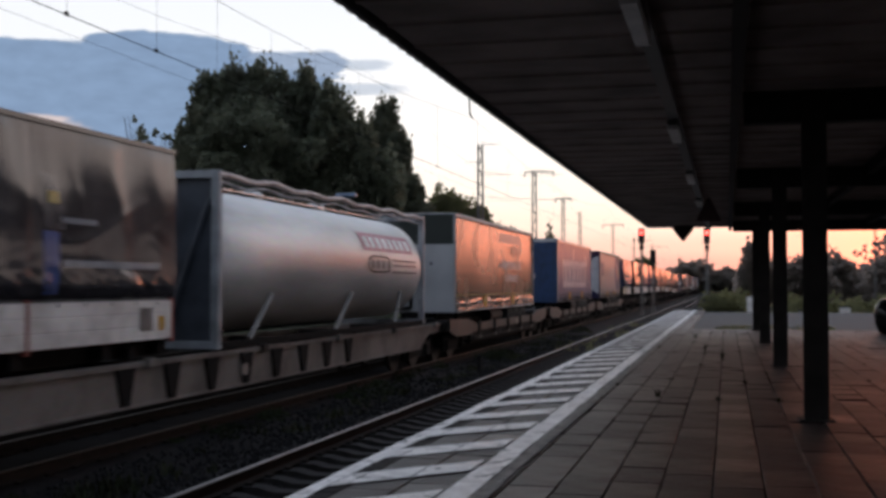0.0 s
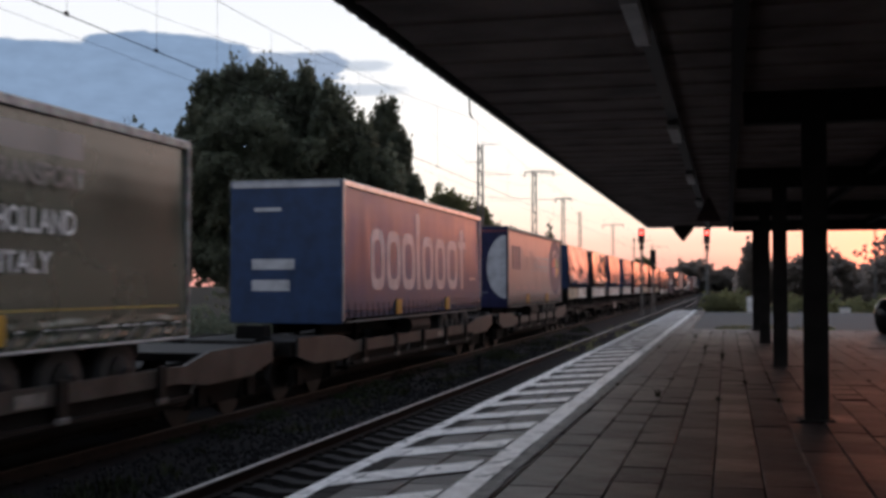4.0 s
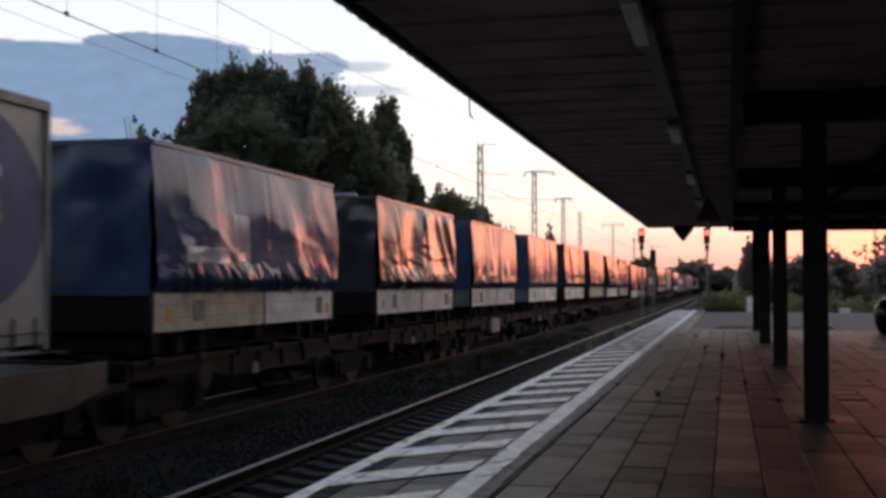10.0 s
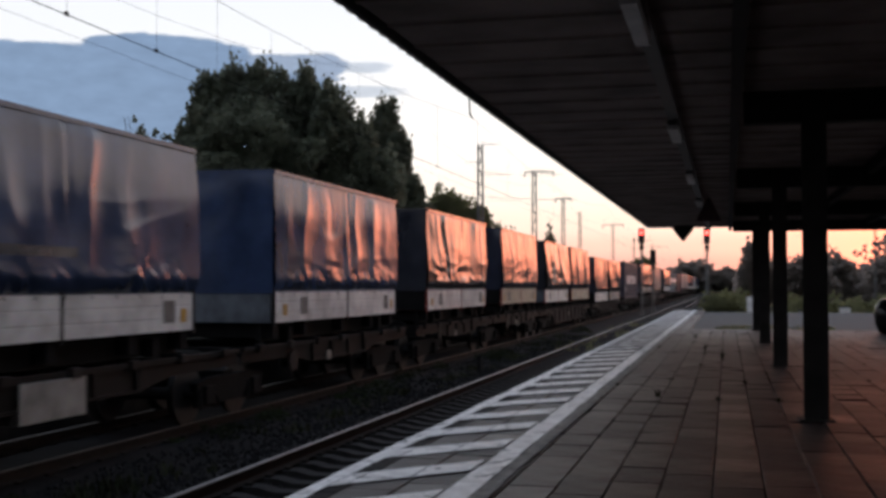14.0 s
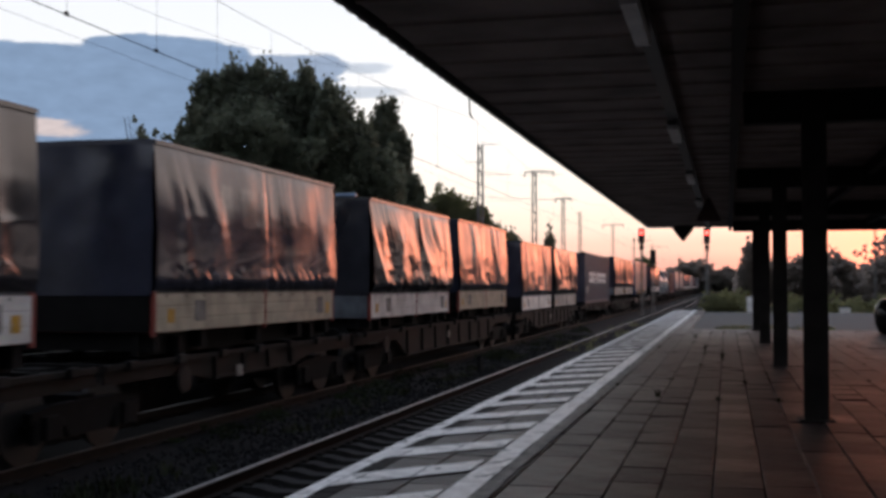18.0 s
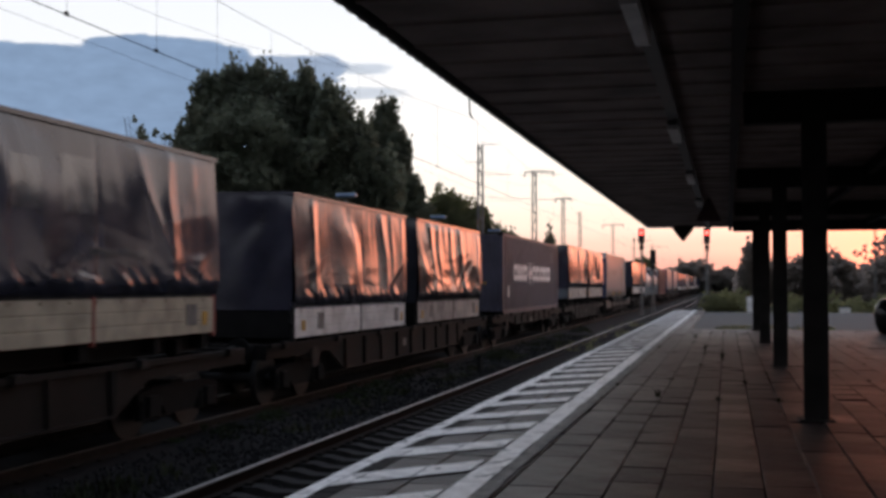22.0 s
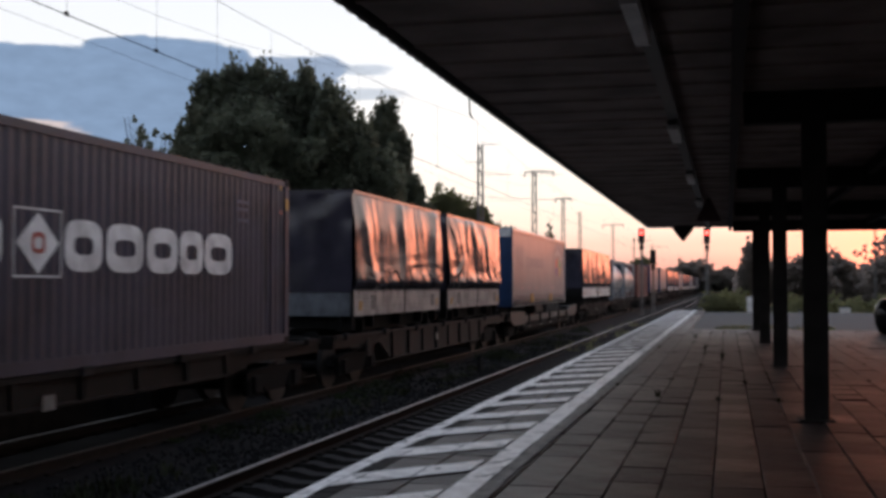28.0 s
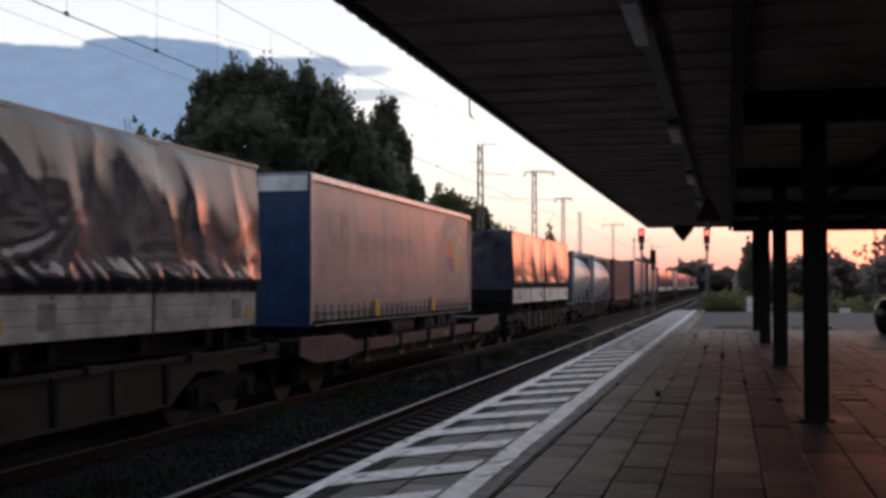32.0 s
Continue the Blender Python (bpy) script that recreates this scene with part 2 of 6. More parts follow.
def build_stones():
    rng = random.Random(3)
    verts, faces = [], []
    for k in range(15000):
        y = 5.0 + 50 * rng.random() ** 1.9
        x = rng.uniform(-7.7, EDGE_X - 0.1)
        zx = np.interp(x, [-7.66, -7.3, -6.9, -6.5, -6.15, -5.7, -4.8, -3.6, -3.1], [-0.80, -0.86, -0.90, -0.86, -0.82, -0.90, -0.93, -0.90, -0.86])
        r = rng.uniform(0.022, 0.05)
        q = Euler((rng.uniform(0, 6), rng.uniform(0, 6), rng.uniform(0, 6))).to_matrix()
        b = len(verts)
        for p in ((1, 0, 0), (-1, 0, 0), (0, 1, 0), (0, -1, 0), (0, 0, 0.8), (0, 0, -0.8)):
            v = q @ (Vector(p) * r * rng.uniform(0.7, 1.2))
            verts.append((x + v.x, y + v.y, zx + 0.015 + v.z))
        for f in ((0, 2, 4), (2, 1, 4), (1, 3, 4), (3, 0, 4), (2, 0, 5), (1, 2, 5), (3, 1, 5), (0, 3, 5)):
            faces.append([b + i for i in f])
    me = bpy.data.meshes.new("ballast_stones")
    me.from_pydata(verts, [], faces)
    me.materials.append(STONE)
    tagged(new("ballast_stones", me), "loose grey and brown ballast stones between the tracks", "ballast", "", "stuff")


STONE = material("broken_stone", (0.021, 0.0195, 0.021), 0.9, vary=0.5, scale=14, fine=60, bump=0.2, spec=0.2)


def rail_mesh(length):
    bm = bmesh.new()
    web = [(-0.07, -0.172), (0.07, -0.172), (0.07, -0.155), (0.012, -0.135), (0.012, -0.045), (0.036, -0.035), (0.036, -0.008),
           (-0.036, -0.008), (-0.036, -0.035), (-0.012, -0.045), (-0.012, -0.135), (-0.07, -0.155)]
    extrude_xz(bm, web, 0, length)
    return mesh_of(bm, "rail", RAIL_RUST)


def build_tracks():
    length = 560
    rail = rail_mesh(length)
    bm = bmesh.new()
    extrude_xz(bm, [(-0.036, -0.008), (0.036, -0.008), (0.034, -0.002), (0.026, 0.0), (-0.026, 0.0), (-0.034, -0.002)], 0, length)
    head = mesh_of(bm, "rail_head", RAIL_TOP)
    dull = head.copy()
    dull.materials[0] = RAIL_DULL
    bm = bmesh.new()
    extrude_xz(bm, [(-1.3, -0.36), (1.3, -0.36), (1.3, -0.19), (0.95, -0.175), (0.5, -0.175), (0.3, -0.22), (-0.3, -0.22), (-0.5, -0.175), (-0.95, -0.175), (-1.3, -0.19)], -0.13, 0.13)
    sleeper = mesh_of(bm, "sleeper", SLEEPER)
    bm = bmesh.new()
    for s in (-1, 1):
        for d in (-1, 1):
            box(bm, s * 0.7525 + d * 0.11 - 0.035, s * 0.7525 + d * 0.11 + 0.035, -0.06, 0.06, -0.178, -0.145)
    clip = mesh_of(bm, "rail_clip", RAIL_RUST)
    for x, label in ((TRACK_A, "empty railway track with concrete sleepers beside the platform"), (TRACK_B, "railway track under the freight train")):
        tr = thing("railway_track", label, "railway track", (x, 0, RAIL_Z), "tracks", "structure")
        for s in (-1, 1):
            r = new("rail", rail)
            r.parent, r.location = tr, (s * 0.7525, -12, 0)
            h = new("rail_head", head if x == TRACK_A else dull)
            h.parent, h["label"] = r, "polished rail head" if x == TRACK_A else "rail head darkened for the shade under the train"
        near = 120
        for k in range(near):
            o = new("sleeper", sleeper)
            o.parent, o.location = tr, (0, -2 + 0.6 * k, 0)
            if k < 60:
                c = new("rail_clip", clip)
                c.parent = o
        bm = bmesh.new()
        for k in range(near, 600):
            y = -2 + 0.6 * k
            box(bm, -1.3, 1.3, y - 0.13, y + 0.13, -0.3, -0.185)
        tagged(part("far_sleepers", bm, SLEEPER, tr), kind="stuff")


def build_platform():
    bm = bmesh.new()
    # the bed that carries the slabs, the narrow tongue beyond the roof's end, and the edge wall
    box(bm, EDGE_X + 0.30, RIGHT_X, -12, END_Y, -1.05, -0.045)
    box(bm, EDGE_X + 0.30, -1.36, END_Y, 72, -1.05, -0.045)
    setting("platform", bm, PAVER_BED, "raised station platform body", "platform")
    edge = thing("platform_edge", "grey concrete platform edge kerb along the track", "platform edge", (0, 0, 0), "", "structure")
    bm = bmesh.new()
    bevel_box(bm, EDGE_X, EDGE_X + 0.296, 0.006, 0.994, -0.16, 0.0, 0.012)
    stone = mesh_of(bm, "kerb_stone", KERB)
    for k in range(-4, 72):
        o = new("kerb_stone", stone)
        o.parent, o.location = edge, (0, k, 0)
    bm = bmesh.new()
    box(bm, EDGE_X + 0.08, EDGE_X + 0.29, -12, 72, -1.05, -0.163)
    part("edge_wall", bm, KERB, edge)


def build_pavers():
    pav = thing("platform_paving", "worn grey-brown concrete slabs in running rows", "paving", (0, 0, 0), "", "structure")
    rng = random.Random(8)
    W, LEN = 0.385, 0.77
    kinds = []
    for k in range(6):
        bm = bmesh.new()
        g = 0.010
        v = box(bm, g, W - g, g, LEN - g, -0.05, -0.002)
        for i in (4, 5, 6, 7):
            v[i].co.z += rng.uniform(-0.003, 0.004)
        b = 0.003
        top = [bm.verts.new((x, y, v[4 + i].co.z + 0.002)) for i, (x, y) in enumerate(((g + b, g + b), (W - g - b, g + b), (W - g - b, LEN - g - b), (g + b, LEN - g - b)))]
        bm.faces.ensure_lookup_table()
        bmesh.ops.delete(bm, geom=[bm.faces[1]], context="FACES_ONLY")
        for i in range(4):
            bm.faces.new((v[4 + i], v[4 + (i + 1) % 4], top[(i + 1) % 4], top[i]))
        bm.faces.new(top)
        kinds.append(mesh_of(bm, "paving_slab", PAVER))
    glow_kinds = []
    for me in kinds[:3]:
        glow_kinds.append(me.copy())
        glow_kinds[-1].materials[0] = PAVER_SMOOTH
    x0 = EDGE_X + 0.30
    cols = int((RIGHT_X - x0) / W)
    rest_v, rest_f = [], []
    count = 0
    for c in range(cols):
        shift = rng.random() * LEN
        for r in range(0, 110):
            y = -11.0 + r * LEN - shift
            x = x0 + c * W
            end = 72 if x < -1.35 else END_Y
            if y + LEN > end or y < -12:
                continue
            near = 5.2 < y < 19 and -2.6 < x < 4.2
            if near and count < 320:
                # Glow-tinted slabs gather where the low light falls on the paving.
                in_glow = rng.random() < (0.55 if -0.25 < x < 0.25 and 9.5 < y < 16 else 0.03 if x < 1 else 0.12)
                o = new("paving_slab", rng.choice(glow_kinds if in_glow else kinds))
                o.parent, o.location = pav, (x, y, rng.uniform(-0.006, 0.0))
                o.rotation_euler = (rng.gauss(0, 0.007), rng.gauss(0, 0.005), rng.gauss(0, 0.004))
                count += 1
            else:
                b = len(rest_v)
                z = rng.uniform(-0.003, 0.002)
                t1, t2 = rng.gauss(0, 0.004), rng.gauss(0, 0.004)
                for (px, py, pz) in ((0.006, 0.006, -0.05), (W - 0.006, 0.006, -0.05), (W - 0.006, LEN - 0.006, -0.05), (0.006, LEN - 0.006, -0.05),
                                     (0.008, 0.008, t1), (W - 0.008, 0.008, t2), (W - 0.008, LEN - 0.008, -t1), (0.008, LEN - 0.008, -t2)):
                    rest_v.append((x + px, y + py, z + pz))
                for f in ((4, 5, 6, 7), (0, 1, 5, 4), (1, 2, 6, 5), (2, 3, 7, 6), (3, 0, 4, 7)):
                    rest_f.append([b + i for i in f])
    me = bpy.data.meshes.new("paving_slabs_beyond")
    me.from_pydata(rest_v, [], rest_f)
    me.materials.append(PAVER_FAR)
    o = new("paving_slabs_beyond", me)
    o.parent = pav
    tagged(o, kind="stuff")


def island_tone(m, amount):
    """Let each loose piece of a joined mesh take its own shade."""
    nt = m.node_tree
    hsv = next(n for n in nt.nodes if n.type == "HUE_SAT")
    geo, ma = nt.nodes.new("ShaderNodeNewGeometry"), nt.nodes.new("ShaderNodeMath")
    ma.operation = "MULTIPLY_ADD"
    ma.inputs[1].default_value, ma.inputs[2].default_value = amount, 1.2 - amount / 2
    nt.links.new(geo.outputs["Random Per Island"], ma.inputs[0])
    nt.links.new(ma.outputs[0], hsv.inputs["Value"])
    return m


PAVER_FAR = island_tone(material("concrete_paver_joined", (0.039, 0.0195, 0.0178), 0.54, vary=0.6, scale=2.4, fine=24, bump=0.6, spec=0.36, swell=0.8), 0.22)
island_tone(STONE, 0.9)


WHITE_WORN = material("badly_worn_white_paint", (0.88, 0.87, 0.86), 0.55, vary=0.2, scale=3, fine=60, bump=0.2, tint=(0.5, 0.48, 0.47))
WORN_LINE = material("faded_grey_paint", (0.24, 0.225, 0.21), 0.6, vary=0.3, scale=5, fine=60, bump=0.3)


def build_markings():
    mk = thing("platform_marking", "worn white hatched safety strip painted along the platform edge", "road marking", (0, 0, 0), "", "structure")
    rng = random.Random(5)

    def strip(bm, x0, x1, y0, y1, z):
        """A painted band broken by the joints and worn at its rims."""
        y = y0
        while y < y1:
            e = min(y1, y + 0.77)
            a, b = rng.uniform(-0.012, 0.012), rng.uniform(-0.012, 0.012)
            v = [bm.verts.new(p) for p in ((x0 + a, y + 0.004, z), (x1 + b, y + 0.004, z), (x1 + b, e - 0.004, z), (x0 + a, e - 0.004, z))]
            bm.faces.new(v)
            y = e
    bm = bmesh.new()
    strip(bm, EDGE_X + 0.01, EDGE_X + 0.16, 4, 26, 0.0075)
    part("edge_line", bm, WHITE_LINE, mk)
    bm = bmesh.new()
    strip(bm, -2.03, -1.83, 4, 26, 0.0115)
    part("inner_line", bm, WHITE_LINE, mk)
    bm = bmesh.new()
    strip(bm, EDGE_X + 0.01, EDGE_X + 0.16, 26, 72, 0.0075)
    part("edge_line", bm, WHITE_WORN, mk, "patchy worn white edge line")
    bm = bmesh.new()
    strip(bm, -2.03, -1.83, 26, 72, 0.0115)
    part("inner_line", bm, WHITE_WORN, mk, "patchy worn white line")
    bm = bmesh.new()
    strip(bm, -1.815, -1.69, 4, 72, 0.0105)
    part("worn_strip", bm, WORN_LINE, mk, "nearly worn off grey paint beside the line")
    for k in range(46):
        y = 5.3 + 1.45 * k
        bm = bmesh.new()
        w = 0.57
        xs = [EDGE_X + 0.16, -2.86 + 0.02, -2.45, -2.06]
        for a, b in zip(xs, xs[1:]):
            ya, yb = y + (a - xs[0]) * 1.05, y + (b - xs[0]) * 1.05
            j = rng.uniform(-0.03, 0.03)
            v = [bm.verts.new(p) for p in ((a + 0.006, ya + j, 0.0115), (b - 0.006, yb + j, 0.0115), (b - 0.006, yb + w + j * 0.5, 0.0115), (a + 0.006, ya + w + j * 0.5, 0.0115))]
            bm.faces.new(v)
        part("hatch_bar", bm, WHITE_LINE if k < 15 else WHITE_WORN, mk)


def worn(m, low, high, under):
    """Paint worn through to the stone beneath in ragged spots."""
    nt = m.node_tree
    bsdf = nt.nodes["Principled BSDF"]
    old = bsdf.inputs["Base Color"].links[0].from_socket
    no, mr, mix, tc = (nt.nodes.new(k) for k in ("ShaderNodeTexNoise", "ShaderNodeMapRange", "ShaderNodeMix", "ShaderNodeTexCoord"))
    no.inputs["Scale"].default_value, no.inputs["Detail"].default_value, no.inputs["Roughness"].default_value = 4.0, 8, 0.7
    mr.inputs["From Min"].default_value, mr.inputs["From Max"].default_value = low, high
    mix.data_type = "RGBA"
    mix.inputs[7].default_value = (*under, 1)
    nt.links.new(tc.outputs["Object"], no.inputs["Vector"]), nt.links.new(no.outputs[0], mr.inputs[0])
    nt.links.new(mr.outputs[0], mix.inputs[0]), nt.links.new(old, mix.inputs[6]), nt.links.new(mix.outputs[2], bsdf.inputs["Base Color"])


worn(WHITE_LINE, 0.55, 0.64, (0.08, 0.072, 0.068))
worn(WHITE_WORN, 0.46, 0.58, (0.06, 0.054, 0.05))
worn(WORN_LINE, 0.36, 0.60, (0.035, 0.03, 0.028))


def smooth_some(m, share, low):
    """Let a share of the slabs be worn smooth, in patches."""
    nt = m.node_tree
    bsdf = nt.nodes["Principled BSDF"]
    old = bsdf.inputs["Roughness"].links[0].from_socket
    rnd = next((n for n in nt.nodes if n.type == "NEW_GEOMETRY"), None)
    out = rnd.outputs["Random Per Island"] if rnd else next(n for n in nt.nodes if n.type == "OBJECT_INFO").outputs["Random"]
    gt, no, tc, mul, mix = (nt.nodes.new(k) for k in ("ShaderNodeMapRange", "ShaderNodeTexNoise", "ShaderNodeTexCoord", "ShaderNodeMath", "ShaderNodeMix"))
    gt.inputs["From Min"].default_value, gt.inputs["From Max"].default_value = 1 - share - 0.03, 1 - share + 0.03
    no.inputs["Scale"].default_value, no.inputs["Detail"].default_value = 6.0, 5
    mul.operation, mul.use_clamp = "MULTIPLY", True
    nt.links.new(out, gt.inputs[0]), nt.links.new(tc.outputs["Object"], no.inputs["Vector"])
    nt.links.new(gt.outputs[0], mul.inputs[0]), nt.links.new(no.outputs[0], mul.inputs[1])
    nt.links.new(mul.outputs[0], mix.inputs[0]), nt.links.new(old, mix.inputs[2])
    mix.inputs[3].default_value = low
    nt.links.new(mix.outputs[0], bsdf.inputs["Roughness"])


smooth_some(PAVER_FAR, 0.06, 0.38)


def build_far_platform():
    bm = bmesh.new()
    box(bm, -15.6, -10.75, -12, 120, -1.05, -0.05)
    setting("platform", bm, KERB, "dark platform on the far side of the train", "platform")
    bm = bmesh.new()
    bevel_box(bm, -10.95, -10.68, -12, 120, -0.16, 0.0, 0.015)
    setting("platform_edge", bm, KERB, "concrete edge of the far platform", "platform edge")


build_far_platform()
build_ground()
build_tracks()
build_stones()
build_platform()
build_markings()
# plain unseen walls beside and behind the eye, added to hold back light
bm = bmesh.new()
box(bm, 9.4, 9.8, -16, 4, -1.0, 7.0)
setting("wall_east", bm, KERB, "plain unseen wall added beside the platform to hold back light", "wall")
bm = bmesh.new()
box(bm, -2.6, 9.38, -14.4, -14.0, -1.0, 7.0)
setting("wall_south", bm, KERB, "plain unseen wall added across the platform to hold back light", "wall")
bm = bmesh.new()
box(bm, -1.355, 60, END_Y + 0.02, 70, -1.03, -0.05)
setting("road", bm, ASPHALT, "grey asphalt yard beyond the platform end", "road")


# ---------------- the platform roof ----------------
ROOF_X0, ROOF_X1, ROOF_Y1 = -2.99, 5.9, 44.4
ROOF_Z = CAM_H + 2.25


def build_roof():
    bm = bmesh.new()
    # trapezoid sheet: ribs run across the platform
    y, pts = -10.0, []
    while y < ROOF_Y1:
        pts += [(y, 0.0), (y + 0.80, 0.004), (y + 0.82, -0.022), (y + 0.87, -0.022)]
        y += 0.89
    xs = (ROOF_X0 + 0.10, 0.1, ROOF_X1)
    lines = [[bm.verts.new((x, py, ROOF_Z + 0.05 + pz)) for py, pz in pts] for x in xs]
    for a, b in zip(lines, lines[1:]):
        for i in range(len(pts) - 1):
            bm.faces.new((a[i], a[i + 1], b[i + 1], b[i]))
    box(bm, ROOF_X0 + 0.05, ROOF_X1, -10, ROOF_Y1, ROOF_Z + 0.16, ROOF_Z + 0.22)
    setting("ceiling", bm, ROOF_SHEET, "dark ribbed metal underside of the platform roof", "roof")
    fa = thing("roof_fascia", "dark metal fascia round the platform roof", "roof edge", (0, 0, 0), "", "structure")
    bm = bmesh.new()
    box(bm, ROOF_X0, ROOF_X0 + 0.05, -10, ROOF_Y1, ROOF_Z, ROOF_Z + 0.28)
    part("side_fascia", bm, ROOF_EDGE, fa)
    bm = bmesh.new()
    for k in range(170):
        yy = -6 + 0.3 * k
        if yy < ROOF_Y1 - 0.2:
            box(bm, ROOF_X0 - 0.010, ROOF_X0 - 0.001, yy, yy + 0.14, ROOF_Z - 0.003, ROOF_Z + 0.05)
    part("rib_ends", bm, ROOF_EDGE, fa)
    bm = bmesh.new()
    box(bm, ROOF_X0, ROOF_X1, ROOF_Y1, ROOF_Y1 + 0.05, ROOF_Z - 0.02, ROOF_Z + 0.28)
    part("end_fascia", bm, ROOF_EDGE, fa)
    # purlins along the platform
    for x in (0.12, 2.6, 4.6):
        bm = bmesh.new()
        for z0, z1, w in ((-0.16, -0.145, 0.06), (-0.145, 0.04, 0.012), (0.04, 0.055, 0.06)):
            box(bm, x - w, x + w, -10, ROOF_Y1 - 0.01, ROOF_Z + z0, ROOF_Z + z1)
        tagged(part("roof_purlin", bm, STEEL_DARK), "dark steel purlin under the roof", "beam", "roof purlins", "structure")


COLUMN_X = 0.975
COLUMN_Y = [-4.3, 4.65, 13.6, 22.5, 31.45, 40.4]


def build_columns():
    bm = bmesh.new()
    h = CAM_H + 1.87
    for x0, x1, y0, y1 in ((-0.13, 0.13, -0.13, -0.11), (-0.13, 0.13, 0.11, 0.13), (-0.008, 0.008, -0.11, 0.11)):
        box(bm, x0, x1, y0, y1, 0.012, h)
    shaft = mesh_of(bm, "shaft", STEEL_DARK)
    bm = bmesh.new()
    bevel_box(bm, -0.19, 0.19, -0.19, 0.19, -0.004, 0.018, 0.004)
    foot = mesh_of(bm, "base_plate", STEEL_DARK)
    bm = bmesh.new()
    for z0, z1, w in ((0.0, 0.018, 0.11), (0.018, 0.352, 0.007), (0.352, 0.37, 0.11)):
        box(bm, 0.2 - COLUMN_X, ROOF_X1 - COLUMN_X - 0.1, -w, w, h + z0, h + z1)
    for s in (-1, 1):
        box(bm, -0.12, 0.12, s * 0.01, s * 0.10, h + 0.018, h + 0.352)
    beam = mesh_of(bm, "cross_beam", STEEL_DARK)
    for y in COLUMN_Y:
        c = thing("roof_column", "dark steel roof column with a cross beam on the paving", "column", (COLUMN_X, y, 0), "roof columns")
        for nm, me in (("shaft", shaft), ("base_plate", foot), ("cross_beam", beam)):
            new(nm, me).parent = c


def build_lamps():
    x, z = -0.67, CAM_H + 2.08
    bm = bmesh.new()
    bevel_box(bm, -0.06, 0.06, 0, 1.5, -0.01, 0.05, 0.012)
    case = mesh_of(bm, "housing", TRAY)
    bm = bmesh.new()
    extrude_xz(bm, [(-0.075, -0.012), (-0.06, -0.075), (0.06, -0.075), (0.075, -0.012)], 0.02, 1.48)
    diff = mesh_of(bm, "diffuser", LAMP_CASE)
    for y in (1.38, 8.07, 14.76, 21.45, 28.14, 34.83):
        l = thing("ceiling_lamp", "long grey fluorescent lamp, unlit, hung under the cable tray", "lamp", (x, y, z), "platform lamps")
        new("housing", case).parent = l
        new("diffuser", diff).parent = l
    tr = thing("cable_tray", "grey metal cable tray under the roof", "cable tray", (x + 0.02, 0, z + 0.055))
    bm = bmesh.new()
    extrude_xz(bm, [(-0.07, 0.0), (0.07, 0.0), (0.07, 0.07), (0.062, 0.07), (0.062, 0.008), (-0.062, 0.008), (-0.062, 0.07), (-0.07, 0.07)], -8, 44)
    part("tray", bm, TRAY, tr)
    for k in range(15):
        bm = bmesh.new()
        tube(bm, (0, -6 + 3.4 * k, 0.005), (0, -6 + 3.4 * k, 0.22), 0.008)
        part("hanger", bm, GALV, tr)


build_roof()
build_columns()
build_lamps()


# ---------------- the freight train ----------------
# Every vehicle and load is built with y = 0 at its leading end, x = 0 on the track's axis, z = 0 on the rail.
HALF = 1.26
TRAIN = []            # (thing, distance along the train)
WHEELSETS = []

TARP_BLUE = material("blue_tarpaulin", (0.033, 0.052, 0.108), 0.2, vary=0.3, scale=1.2, fine=25, bump=0.05, spec=0.5)
TARP_NAVY = material("navy_tarpaulin", (0.029, 0.032, 0.05), 0.19, vary=0.3, scale=1.2, fine=25, bump=0.05, spec=0.65)
TARP_BLACK = material("black_tarpaulin", (0.03, 0.03, 0.036), 0.17, vary=0.3, scale=1.2, fine=25, bump=0.05, spec=0.8)
TARP_MATT = material("matt_black_tarpaulin", (0.034, 0.032, 0.046), 0.2, vary=0.3, scale=1.2, fine=25, bump=0.05, spec=0.8)
TARP_GREY = material("silver_grey_curtain", (0.235, 0.222, 0.22), 0.36, vary=0.2, scale=0.9, fine=25, bump=0.05)
TARP_GREEN = material("olive_green_curtain", (0.044, 0.06, 0.04), 0.26, spec=0.9, vary=0.3, scale=0.8, fine=25, bump=0.05)
TARP_NEAVY = material("dark_blue_curtain", (0.018, 0.045, 0.125), 0.36, vary=0.25, scale=0.9, fine=25, bump=0.05, spec=0.4)
FRONT_NAVY = material("navy_front_wall", (0.017, 0.018, 0.062), 0.45, vary=0.2, spec=0.3)
TARP_ROYAL = material("royal_blue_front", (0.016, 0.044, 0.115), 0.4, vary=0.2)
PRINT_PALE = material("pale_print", (0.50, 0.50, 0.52), 0.4, vary=0.15)
PRINT_GREY = material("grey_print", (0.12, 0.12, 0.14), 0.4, vary=0.15)
TARP_PRINT_PALE = material("pale_tarpaulin_print", (0.26, 0.26, 0.28), 0.16, vary=0.2, spec=1)
TARP_PRINT_BLUE = material("blue_tarpaulin_print", (0.03, 0.06, 0.20), 0.16, vary=0.2, spec=1)
TARP_PRINT_DIM = material("dim_tarpaulin_print", (0.045, 0.047, 0.056), 0.16, vary=0.2, spec=1)
PRINT_FAINT = material("faded_grey_print", (0.24, 0.225, 0.225), 0.44, vary=0.2)
PRINT_TEAL = material("teal_print", (0.16, 0.30, 0.36), 0.4, vary=0.15)
PRINT_RED = material("red_print", (0.38, 0.075, 0.055), 0.4, vary=0.15)
PRINT_GREEN = material("green_print", (0.10, 0.26, 0.12), 0.4, vary=0.15)
PRINT_YELLOW = material("yellow_print", (0.34, 0.26, 0.07), 0.4, vary=0.15)
PRINT_PURPLE = material("violet_print", (0.10, 0.05, 0.20), 0.4, vary=0.15)
